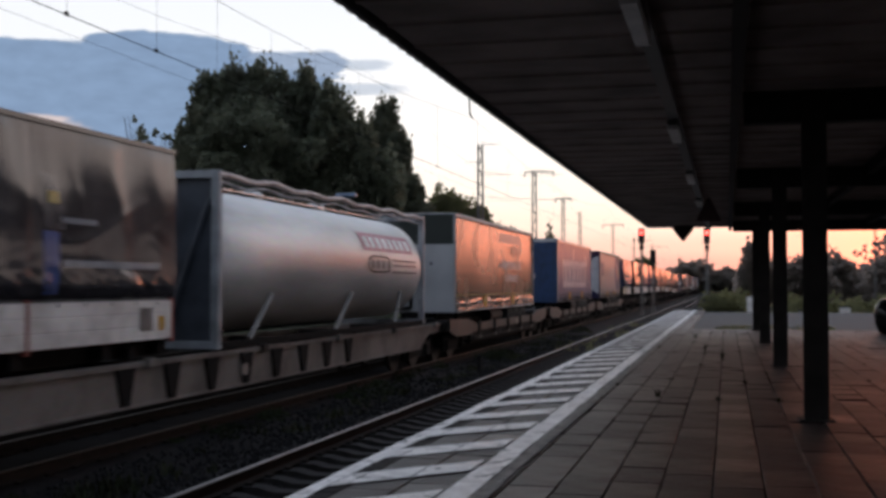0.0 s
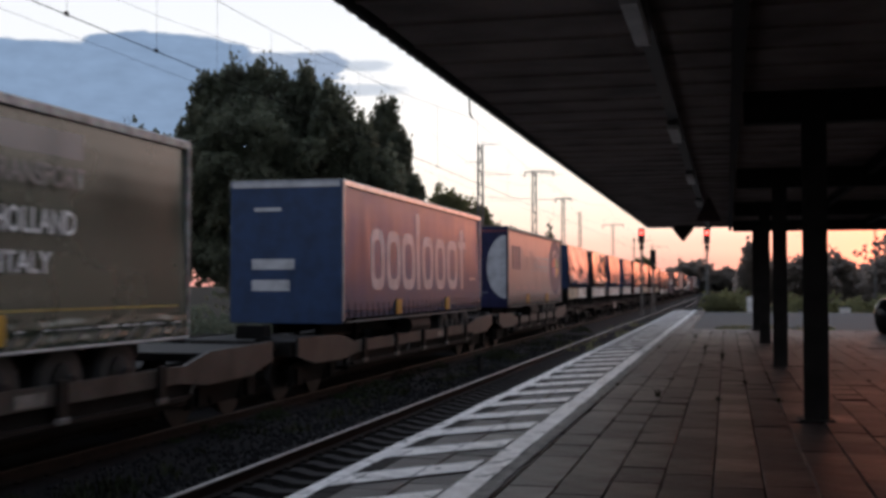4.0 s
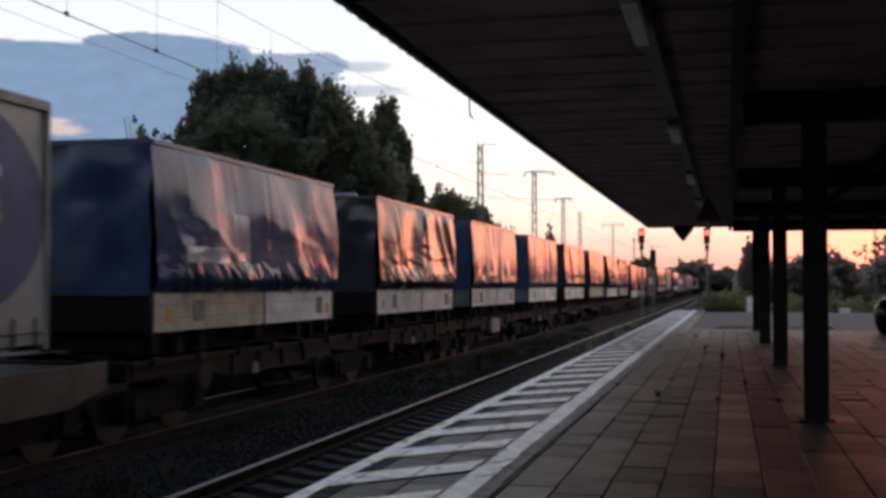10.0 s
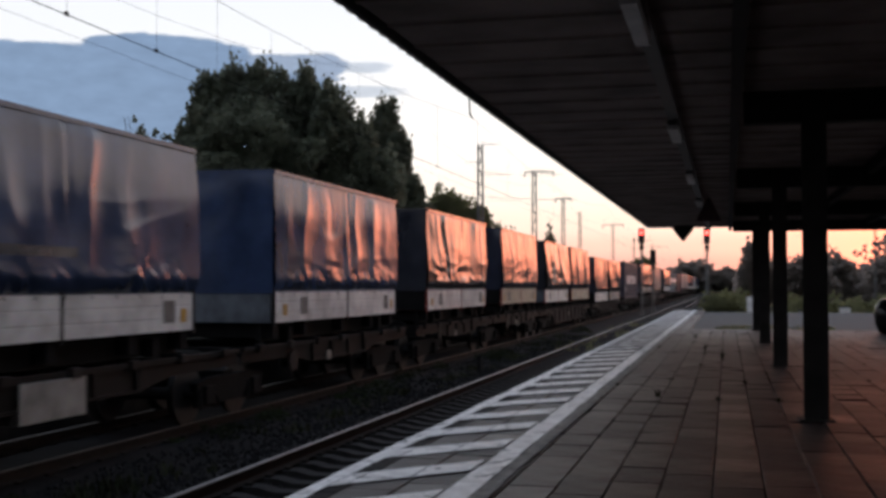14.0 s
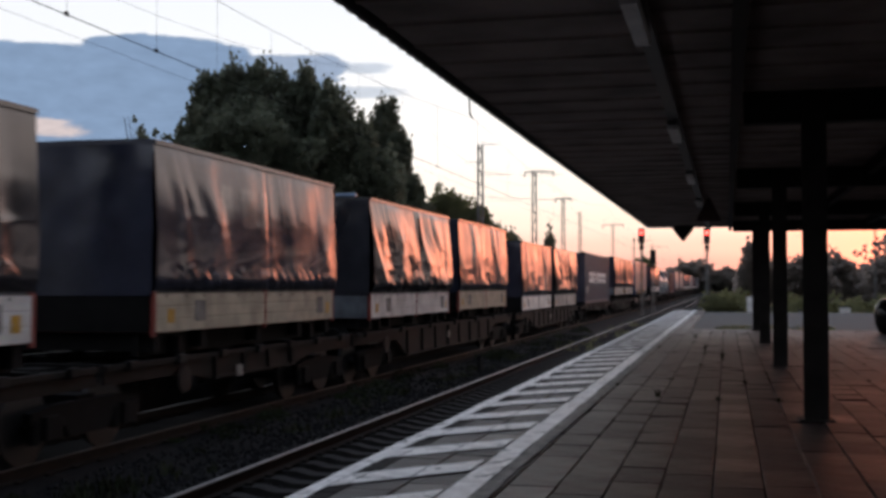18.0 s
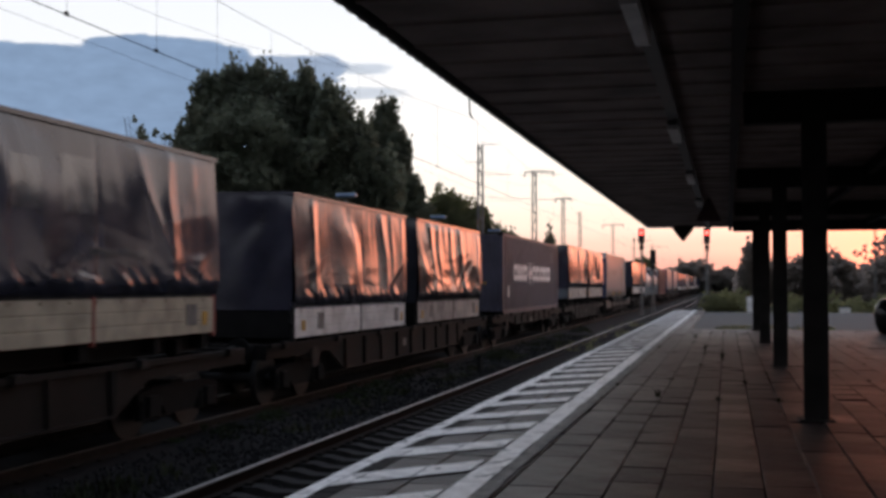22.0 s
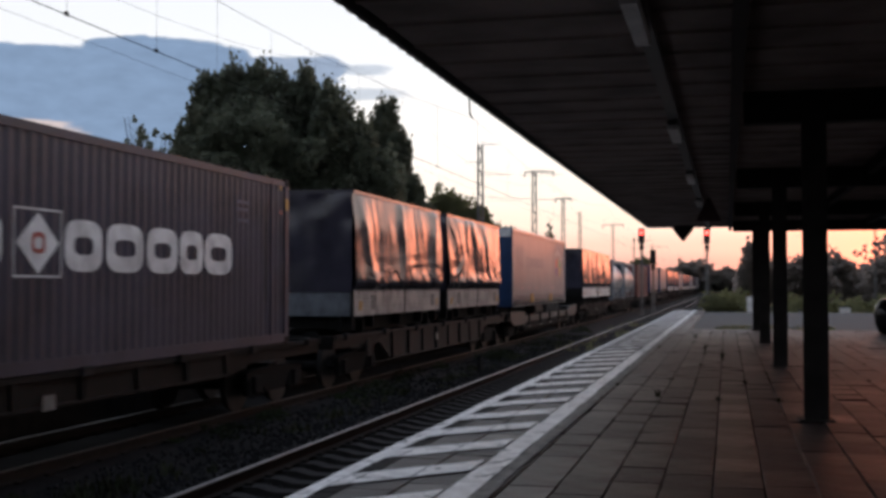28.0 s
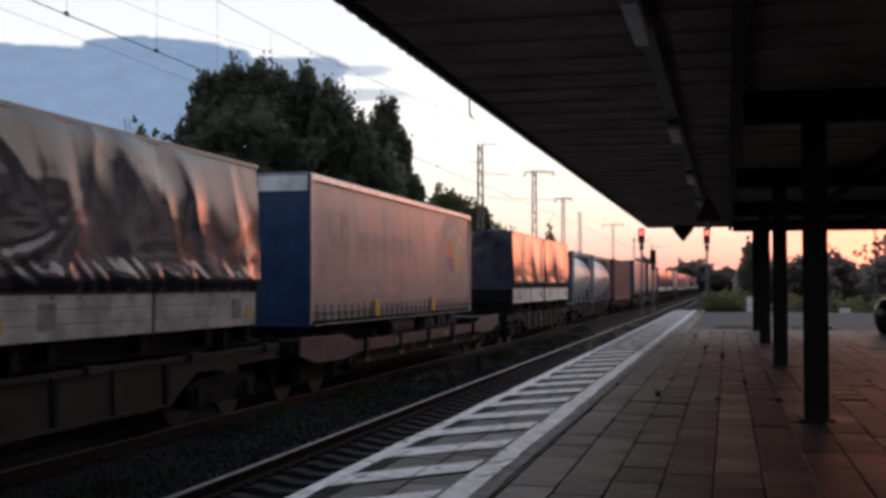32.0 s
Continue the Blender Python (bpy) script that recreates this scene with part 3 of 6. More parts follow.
BOARD_WHITE = material("white_drop_board", (0.72, 0.69, 0.66), 0.55, vary=0.3, scale=2.0, fine=30, bump=0.08, tint=(0.50, 0.465, 0.44), per_piece=0.2, spec=0.25)
BOARD_DULL = material("dull_drop_board", (0.42, 0.385, 0.355), 0.6, vary=0.35, scale=2.0, fine=30, bump=0.08, per_piece=0.15, spec=0.2)
# White end boards: the shade they stand in is put into this dark grey.
END_SHADED = material("shaded_white_end_board", (0.14, 0.15, 0.165), 0.6, vary=0.3, spec=0.25)
BOARD_CREAM = material("cream_drop_board", (0.42, 0.36, 0.275), 0.55, vary=0.2, scale=2.5, fine=30, bump=0.08, spec=0.25)
DIRTY_PANEL = material("dirty_white_plate", (0.22, 0.205, 0.19), 0.6, vary=0.5)
WHITE_PANEL = material("white_front_panel", (0.34, 0.35, 0.36), 0.35, vary=0.08, scale=0.7)
RED_PAINT = material("dull_red_paint", (0.24, 0.04, 0.03), 0.5)
FRAME_BROWN = material("rust_brown_wagon_frame", (0.018, 0.0132, 0.011), 0.75, spec=0.2, vary=0.7, scale=1.3, fine=18)
FRAME_GREY = material("dirty_grey_wagon_frame", (0.027, 0.0225, 0.0205), 0.72, spec=0.25, vary=0.7, scale=1.3, fine=18)
FRAME_DUST = material("dusty_grey_pocket_frame", (0.066, 0.057, 0.051), 0.55, spec=0.45, vary=0.7, scale=1.6, fine=18)
FRAME_PALE = material("dusty_cream_wagon_frame", (0.165, 0.147, 0.135), 0.7, vary=0.4, scale=1.3, fine=18, spec=0.3)
UNDER = material("grimy_underframe", (0.010, 0.009, 0.0085), 0.9, vary=0.4, spec=0.15)
WHEEL = material("worn_wheel_steel", (0.035, 0.03, 0.028), 0.7, metal=0.2)
ALU = material("aluminium_rail", (0.55, 0.54, 0.53), 0.35, metal=0.8, vary=0.15)
TANK_SHELL = material("brushed_tank_shell", (0.58, 0.57, 0.565), 0.42, metal=0.4, vary=0.2, scale=1.0, fine=12, bump=0.12, stretch=(1, 0.2, 1))
BOX_NAVY = material("navy_container_paint", (0.06, 0.053, 0.074), 0.50, vary=0.3, scale=1.0, fine=20, spec=0.35)
BOX_RUST = material("red_brown_container_paint", (0.17, 0.06, 0.05), 0.5, vary=0.3)
ROOF_PALE = material("pale_roof_cover", (0.42, 0.40, 0.39), 0.5, vary=0.5, scale=4, fine=20)
DARK_GREEN = material("dark_green_panel", (0.010, 0.017, 0.014), 0.5, vary=0.15)
PRINT_MID = material("slate_blue_print", (0.065, 0.075, 0.12), 0.5, vary=0.15, spec=0.3)
PRINT_PINK = material("faded_pink_print", (0.34, 0.25, 0.25), 0.4, vary=0.2)
PRINT_WHITE = material("white_lettering_paint", (0.72, 0.72, 0.72), 0.45, vary=0.2)
YELLOW_TAG = material("yellow_marker", (0.52, 0.28, 0.03), 0.5, vary=0.15)
CABINET = material("pale_grey_cabinet", (0.30, 0.28, 0.26), 0.55, vary=0.35)
RUBBER = material("tyre_rubber", (0.025, 0.025, 0.025), 0.8)


def side_patch(bm, f, y0, y1, z0, z1, off=0.004, ny=2, nz=2):
    """A printed patch that follows the side surface x = f(y, z)."""
    g = [[bm.verts.new((f(y0 + (y1 - y0) * i / ny, z0 + (z1 - z0) * j / nz) + off, y0 + (y1 - y0) * i / ny, z0 + (z1 - z0) * j / nz)) for j in range(nz + 1)] for i in range(ny + 1)]
    for i in range(ny):
        for j in range(nz):
            bm.faces.new((g[i][j], g[i + 1][j], g[i + 1][j + 1], g[i][j + 1]))


def ring_patch(bm, f, y0, y1, z0, z1, w, off=0.004, n=28):
    """A plain rounded outline mark."""
    cy, cz, ry, rz = (y0 + y1) / 2, (z0 + z1) / 2, (y1 - y0) / 2, (z1 - z0) / 2
    rings = []
    for d in (0.0, w):
        ring = []
        for i in range(n):
            c, s = math.cos(2 * math.pi * i / n), math.sin(2 * math.pi * i / n)
            y = cy + (ry - d) * math.copysign(abs(c) ** 0.6, c)
            z = cz + (rz - d) * math.copysign(abs(s) ** 0.6, s)
            ring.append(bm.verts.new((f(y, z) + off, y, z)))
        rings.append(ring)
    for i in range(n):
        bm.faces.new((rings[0][i], rings[0][(i + 1) % n], rings[1][(i + 1) % n], rings[1][i]))


def disc_patch(bm, f, cy, cz, ry, rz, off, a0=0.0, a1=360.0, clip=None, n=28):
    c = bm.verts.new((f(cy, cz) + off, cy, cz))
    pts = []
    for i in range(n + 1):
        a = radians(a0 + (a1 - a0) * i / n)
        y = cy + ry * math.cos(a)
        if clip is not None:
            y = min(y, clip)
        z = cz + rz * math.sin(a)
        pts.append(bm.verts.new((f(y, z) + off, y, z)))
    for a, b in zip(pts, pts[1:]):
        bm.faces.new((c, a, b))


def corrugated(bm, L, z0, z1, x, pitch=0.215, depth=0.022, y0=0.0):
    """A pressed-steel side wall between y0 and L, facing x."""
    pts, y = [], y0
    while y < L - 0.02:
        pts += [(y, 0), (y + pitch * 0.25, 0), (y + pitch * 0.5, 1), (y + pitch * 0.75, 1)]
        y += pitch
    pts.append((L, 0))
    s = 1 if x > 0 else -1
    lo = [bm.verts.new((x - s * depth * d, min(y, L), z0)) for y, d in pts]
    hi = [bm.verts.new((x - s * depth * d, min(y, L), z1)) for y, d in pts]
    for i in range(len(pts) - 1):
        bm.faces.new((lo[i], lo[i + 1], hi[i + 1], hi[i]))


def fold_field(seed, L, z0, z1, loose, lean=0.08, broad=1.0, slant=0.0):
    """How far a loose tarpaulin stands off its frame: pleats from the roof rail, a fan at the front corner, swags and a crumpled hem."""
    rng = random.Random(seed * 17)
    fan, reach = rng.uniform(0.3, 1.1), rng.uniform(0.7, 1.5)
    mid = L * 0.53

    def ridge(p, k):
        return (1 - min(1.0, abs(noise.noise(p)) * 1.7)) ** k

    def f(y, z):
        h = max(0.0, min(1.0, (z - z0) / (z1 - z0)))
        ends = min(1, 7 * y / L + 0.15) * min(1, 9 * (L - y) / L + 0.1)
        u = y + slant * (h - 0.5) - fan * (1 - h) * math.exp(-y / reach) + 0.5 * (1 - h) * noise.noise((y * 0.45 + seed * 1.9, 0.0, seed + 40)) + 0.34 * noise.noise((y * 0.6 + seed, z * 0.9, seed + 2))
        where = 0.5 + 1.1 * noise.noise((u * 0.6 + seed * 4.7, z * 0.3, seed + 21))
        hang = ridge((u * 0.95 / broad + seed * 7.1, seed * 1.3, 0.16 * z), 2.4) * max(0.0, min(1.0, 1.7 * where - 0.3))
        pleat = ridge((u * 2.5 / broad + seed * 2.3, 0.12 * z, seed + 9), 2.4) * max(0.0, min(1.0, 1.3 - where)) * min(1.0, 0.25 + 1.2 * h)
        down = min(1.0, 4 * h + 0.1) * min(1.0, 9 * (1 - h) + 0.2)
        swell = broad * noise.noise((y * 0.6 + seed * 3.3, z * 0.7, seed + 5)) + 0.35 * noise.noise((u * 1.5 + seed, z * 1.2, seed + 8))
        swag = ridge((y * 0.55 + seed, z * 2.0 + 0.5 * math.sin(y * 1.3 + seed * 2), seed + 17), 2.2) * max(0.0, min(1.0, 1.2 - 1.8 * h)) * max(0.0, 0.25 + 1.5 * noise.noise((y * 0.5 + seed * 5.1, 0.4, seed + 31)))
        streak = ridge((y * 0.4 + seed * 1.7, z * 3.0 + 0.35 * math.sin(y * 0.9 + seed), seed + 50), 2.6) * max(0.0, min(1.0, 1.35 - 1.9 * h)) * max(0.0, 0.45 + 1.1 * noise.noise((y * 0.7 + seed, z * 0.5, seed + 60)))
        hem = math.exp(-((h - 0.10) / (0.085 * broad)) ** 2) * min(1, 7 * y / L) * min(1, 9 * (L - y) / L)
        crump = ridge((y * 2.9 + seed * 2.0 + 3.4 * z, z * 1.6 + 0.4 * math.sin(y * 2.1 + seed), seed + 13), 1.6)
        post = -0.010 * math.exp(-((y - mid) / 0.05) ** 2) * min(1.0, 3 * h)
        tuck = -0.06 * max(0.0, 1 - h / 0.045)
        bulge = lean * (1 - h * h) * min(1.0, 9 * h + 0.02)
        return HALF - 0.025 + bulge + post + tuck + loose * (0.050 * hang * down * ends + 0.005 * pleat * down * ends + 0.024 * swell * down + 0.034 * swag * down * ends + 0.013 * streak * down * ends + 0.040 * hem * crump)
    return f


def grid_side(bm, f, L, z0, z1, ny, nz):
    g = [[bm.verts.new((f(L * i / ny, z0 + (z1 - z0) * j / nz), L * i / ny, z0 + (z1 - z0) * j / nz)) for j in range(nz + 1)] for i in range(ny + 1)]
    for i in range(ny):
        for j in range(nz):
            bm.faces.new((g[i][j], g[i + 1][j], g[i + 1][j + 1], g[i][j + 1]))


def swap_body(q, L, tarp, seed, label, loose=1.0, board=None, red=False, front=None, marks="", fine=1.0, drop=0.0, lean=0.07, broad=1.0, second=None, slant=0.0):
    """A curtained swap body: underframe, drop boards, posts and a loose tarpaulin."""
    board = board or BOARD_WHITE
    t = thing("swap_body", label, "swap body", (TRACK_B, q, RAIL_Z - drop), "swap bodies on the train")
    ZB, ZT, ZR = 1.51, 2.05, 4.21
    for x in (-1.0, 0.9):
        bm = bmesh.new()
        box(bm, x, x + 0.1, 0.05, L - 0.05, 1.17 + drop, 1.50)
        part("long_bearer", bm, UNDER, t)
    for y in (0.12, 1.6, L / 2, L - 1.8, L - 0.32):
        bm = bmesh.new()
        box(bm, -1.2, 1.2, y, y + 0.2, 1.24 + drop * 0.6, 1.495)
        part("cross_bearer", bm, UNDER, t)
    for x in (-1.18, 1.02):
        for y in (0.9, L - 1.1):
            bm = bmesh.new()
            box(bm, x, x + 0.16, y, y + 0.17, 1.165 + drop, 1.42)
            part("corner_fitting", bm, UNDER, t)
    bm = bmesh.new()
    box(bm, -HALF + 0.03, HALF - 0.03, 0.02, L - 0.02, 1.501, 1.56)
    part("floor_frame", bm, RED_PAINT if red else UNDER, t)
    mid = L * 0.53
    for s in (-1, 1):
        for a, b in ((0.07, mid - 0.035), (mid + 0.035, L - 0.07)):
            bm = bmesh.new()
            x0, x1 = sorted((s * (HALF - 0.035), s * HALF))
            h = (ZT - ZB) / 3
            face, back = (x1, x0) if s > 0 else (x0, x1)
            rim = [(back, ZB), (face, ZB)]
            for k in (1, 2):
                rim += [(face, ZB + k * h - 0.01), (face - s * 0.012, ZB + k * h), (face, ZB + k * h + 0.01)]
            extrude_xz(bm, rim + [(face, ZT), (back, ZT)], a, b)
            part("drop_board", bm, second or board if a > 1 else board, t)
        for y in (0.0, mid - 0.03, L - 0.066):
            bm = bmesh.new()
            x0, x1 = sorted((s * (HALF - 0.05), s * (HALF + 0.006)))
            box(bm, x0, x1, y, y + 0.062, 1.45, ZT + 0.03)
            part("stake_post", bm, RED_PAINT if red else FRAME_GREY, t)
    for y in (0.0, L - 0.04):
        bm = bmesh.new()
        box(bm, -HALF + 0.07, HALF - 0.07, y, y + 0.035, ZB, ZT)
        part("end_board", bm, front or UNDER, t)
    # plates on the boards
    for y, w, m in ((L * 0.17, 0.36, DIRTY_PANEL), (L * 0.87, 0.34, DIRTY_PANEL), (L * 0.94, 0.16, YELLOW_TAG), (L * 0.055, 0.2, YELLOW_TAG)):
        bm = bmesh.new()
        box(bm, HALF + 0.001, HALF + 0.008, y, y + w, ZB + 0.12, ZT - (0.10 if w > 0.3 else 0.22))
        part("label_plate", bm, m, t)
    # tarpaulin: folded side, back, roof and ends
    f = fold_field(seed, L, ZT - 0.04, ZR, loose, lean, broad, slant)
    bm = bmesh.new()
    grid_side(bm, f, L, ZT - 0.04, ZR - 0.05, int(150 * fine), int(48 * fine))
    part("side_tarpaulin", bm, tarp, t, "creased loose side tarpaulin", smooth=True)
    bm = bmesh.new()
    box(bm, -HALF, -HALF + 0.02, 0.0, L, ZT - 0.02, ZR - 0.06)
    part("far_tarpaulin", bm, tarp, t)
    bm = bmesh.new()
    extrude_xz(bm, [(-HALF, ZR - 0.07), (-HALF + 0.01, ZR - 0.01), (-HALF + 0.06, ZR), (0, ZR + 0.012), (HALF - 0.06, ZR), (HALF + 0.012, ZR - 0.012), (HALF + 0.012, ZR - 0.075), (HALF - 0.03, ZR - 0.075)], 0, L)
    part("roof_tarpaulin", bm, tarp, t)
    for y, s in ((0.0, -1), (L, 1)):
        bm = bmesh.new()
        g = []
        for i in range(17):
            x = -HALF + 0.01 + (2 * HALF - 0.03) * i / 16
            g.append([bm.verts.new((x, y + s * (0.012 + 0.03 * loose * noise.noise((x * 2 + seed, z * 0.7, seed)) * (0.3 + z / 5)), ZT - 0.03 + (ZR - 0.04 - ZT) * z / 10)) for z in range(11)])
        for i in range(16):
            for j in range(10):
                bm.faces.new((g[i][j], g[i + 1][j], g[i + 1][j + 1], g[i][j + 1]))
        part("end_tarpaulin", bm, tarp, t, smooth=True)
    # plain marks that stand for the printed names
    mark = {"b": BOARD_WHITE, "g": TARP_PRINT_PALE, "d": TARP_PRINT_DIM, "u": TARP_PRINT_BLUE, "y": PRINT_YELLOW, "r": PRINT_RED}
    for chunk in marks.split():
        kind, y0, y1, z0, z1 = chunk.split(",")
        bm = bmesh.new()
        side_patch(bm, f, float(y0) * L, float(y1) * L, float(z0), float(z1), 0.006, 12, 8)
        part("printed_mark", bm, mark[kind], t, smooth=True)
    # strap buckles under the tarpaulin's hem
    bm = bmesh.new()
    for k in range(int(L / 0.6)):
        y = 0.35 + 0.6 * k
        box(bm, HALF + 0.0015, HALF + 0.010, y, y + 0.022, ZT - 0.055, ZT - 0.02)
    tagged(part("hem_webbing", bm, UNDER, t), kind="stuff")
    TRAIN.append((t, q))
    return t


STRAP = []


def strap_mesh():
    """A webbing strap with its buckle, shared by all curtains."""
    if not STRAP:
        bm = bmesh.new()
        extrude_xz(bm, [(HALF + 0.016, 1.42), (HALF + 0.022, 1.42), (HALF + 0.034, 1.53), (HALF + 0.034, 1.61), (HALF + 0.022, 1.63), (HALF + 0.022, 1.79), (HALF + 0.016, 1.79)], 0.0, 0.042)
        STRAP.append(mesh_of(bm, "curtain_strap", FRAME_GREY))
    return STRAP[0]


def trailer(q, L, side, front, label, top=4.33, art=None, cap=None):
    """A curtain-sided semi-trailer standing in a pocket wagon."""
    t = thing("semi_trailer", label, "semi-trailer", (TRACK_B, q, RAIL_Z), "trailers on the train")
    ZB = 1.62
    flat = lambda y, z: HALF + (0.0008 if side is TARP_GREEN else 0.003) * math.sin(y * 9.0) * math.sin(math.pi * max(0, min(1, (z - ZB) / (top - ZB)))) + (0.003 if side is TARP_GREEN else 0.008) * noise.noise((y * 1.1, z * 0.8, q)) + (0.022 * ((y % 3.4) / 3.4 - 0.5) * math.sin(7.3 * int(y / 3.4) + q) + 0.010 * (z - 3) * math.sin(4.1 * int(y / 3.4) + 2 * q) if side is TARP_GREEN else 0.0) - (0.020 if side is TARP_GREEN else 0.016) * (z - 1.62) + 0.0004 * math.sin(z * 23 + 1.5 * noise.noise((y * 0.3, z, q)))
    bm = bmesh.new()
    grid_side(bm, flat, L, ZB, top - 0.12, 90, 60)
    part("side_curtain", bm, side, t, "taut side curtain with faint pole ripples", smooth=True)
    bm = bmesh.new()
    box(bm, -HALF, -HALF + 0.03, 0.05, L - 0.05, ZB, top - 0.1)
    part("far_curtain", bm, side, t)
    bm = bmesh.new()
    extrude_xz(bm, [(-HALF - 0.01, top - 0.13), (-HALF - 0.01, top - 0.03), (-HALF + 0.03, top), (HALF - 0.03, top), (HALF + 0.02, top - 0.03), (HALF + 0.02, top - 0.13)], 0.01, L - 0.01)
    part("roof_rail", bm, cap or ALU, t, "metal roof rail")
    bm = bmesh.new()
    bevel_box(bm, -HALF + 0.01, HALF - 0.01, -0.02, 0.05, ZB - 0.25, top - 0.02, 0.012)
    front_ob = part("front_wall", bm, front, t)
    bm = bmesh.new()
    bevel_box(bm, -HALF + 0.01, HALF - 0.01, L - 0.06, L, ZB - 0.1, top - 0.02, 0.012)
    part("rear_door", bm, front, t)
    for y in (0.0, L - 0.07):
        bm = bmesh.new()
        bevel_box(bm, HALF - 0.05, HALF + 0.022, y, y + 0.07, ZB - 0.2, top - 0.02, 0.01)
        part("corner_post", bm, cap or ALU, t)
    # chassis, side raves with their buckles, running gear
    bm = bmesh.new()
    box(bm, -HALF + 0.02, HALF - 0.012, 0.03, L - 0.03, ZB - 0.14, ZB - 0.02)
    part("side_rave", bm, side, t)
    if side is TARP_GREEN:
        bm = bmesh.new()
        skirt = lambda y, z: HALF + 0.026 + 0.016 * math.sin((z - 1.42) * 34 + 2.2 * noise.noise((y * 1.1, 0.3, q))) * (0.5 + noise.noise((y * 1.9, z * 2, q))) + 0.012 * noise.noise((y * 5.0, z * 9, q))
        g = [[bm.verts.new((skirt(y, z), y, z)) for z in (1.42 + 0.03 * j for j in range(13))] for y in (0.1 + (L - 0.2) * i / 160 for i in range(161))]
        for i in range(160):
            for j in range(12):
                bm.faces.new((g[i][j], g[i + 1][j], g[i + 1][j + 1], g[i][j + 1]))
        part("curtain_skirt", bm, side, t, "wrinkled lower hem of the curtain", smooth=True)
        for k in range(7):
            bm = bmesh.new()
            box(bm, -1.21, 1.21, -0.0275, -0.0205, 1.40 + 0.28 * k, 1.668 + 0.28 * k)
            part("front_board", bm, front, front_ob)
    for x in (-0.55, 0.43):
        bm = bmesh.new()
        box(bm, x, x + 0.12, 0.6, L - 0.2, 1.12, ZB - 0.145)
        part("chassis_beam", bm, UNDER, t)
    for k in range(0 if side is TARP_GREEN else int(L / 0.42)):
        s = new("curtain_strap", strap_mesh())
        s.parent, s.location = t, (0, 0.3 + 0.42 * k, 0)
    bm = bmesh.new()
    tube(bm, (HALF + 0.01, 0.2, ZB - 0.22), (HALF + 0.01, L - 0.2, ZB - 0.22), 0.018)
    part("strap_rail", bm, GALV, t)
    for y in (L * 0.33 - 0.62, L * 0.72 - 1.02):
        bm = bmesh.new()
        bevel_box(bm, HALF + 0.02, HALF + 0.05, y, y + 0.42, ZB - 0.13, ZB + 0.22, 0.006)
        part("yellow_marker", bm, YELLOW_TAG, t, "yellow lifting marker")
    for k in range(3):
        y = L * 0.68 + 1.31 * k
        for s in (-1, 1):
            bm = bmesh.new()
            lathe(bm, [(0.30, 0.0), (0.46, 0.02), (0.5, 0.08), (0.5, 0.26), (0.46, 0.33), (0.3, 0.34)], "X", (s * 0.98 - 0.17, y, 0.98), 20)
            w = part("trailer_wheel", bm, RUBBER, t, smooth=False)
            bm = bmesh.new()
            lathe(bm, [(0.27, 0.0), (0.27, 0.05), (0.12, 0.11), (0.1, 0.16)], "X", (s * 0.98 + (0.15 if s > 0 else -0.31), y, 0.98), 16)
            part("rim", bm, FRAME_GREY, w)
    for x in (-0.75, 0.65):
        bm = bmesh.new()
        box(bm, x, x + 0.1, 2.4, 2.52, 0.75, ZB - 0.14)
        part("landing_leg", bm, UNDER, t)
    bm = bmesh.new()
    tube(bm, (0.95, L * 0.42, 1.15), (0.95, L * 0.42 + 1.9, 1.15), 0.22, n=14)
    part("air_tank", bm, FRAME_GREY, t)
    if art:
        art(t, flat, L, front_ob)
    TRAIN.append((t, q))
    return t


def marks(t, f, mat, spec, off=0.006, name="printed_mark"):
    """Plain bars 'y0,y1,z0,z1' on a side."""
    for chunk in spec.split():
        y0, y1, z0, z1 = (float(v) for v in chunk.split(","))
        bm = bmesh.new()
        side_patch(bm, f, y0, y1, z0, z1, off, max(1, int((y1 - y0) * 4)), 2)
        part(name, bm, mat, t)


def art_blue(t, f, L, front):
    """Eight tall pale marks in place of the printed name."""
    for y0, y1 in ((1.95, 3.0), (3.2, 4.3), (4.47, 5.62), (6.37, 7.45), (7.72, 8.84), (9.08, 10.3)):
        bm = bmesh.new()
        ring_patch(bm, f, y0, y1, 2.06, 3.46, 0.25)
        part("printed_mark", bm, PRINT_PALE, t)
    marks(t, f, PRINT_PALE, "5.80,6.10,2.06,4.0 10.72,11.04,2.07,3.82 10.45,10.71,3.27,3.47 11.05,11.36,3.27,3.47", 0.004)
    marks(t, f, PRINT_PALE, "11.9,12.7,2.34,2.40", 0.006)
    marks(t, f, TARP_ROYAL, "0.09,13.36,1.64,1.97", 0.009, "lower_band")
    plates(t, front, PRINT_PALE, ((-1.2, 1.2, 4.22, 4.34), (-0.7, -0.1, 3.72, 3.80), (-0.75, 0.2, 2.5, 2.72), (-0.75, 0.1, 2.05, 2.28)))


def plates(t, front, mat, spec, name="front_mark"):
    for x0, x1, z0, z1 in spec:
        bm = bmesh.new()
        box(bm, x0, x1, -0.034, -0.0205, z0, z1)
        part(name, bm, mat, front)


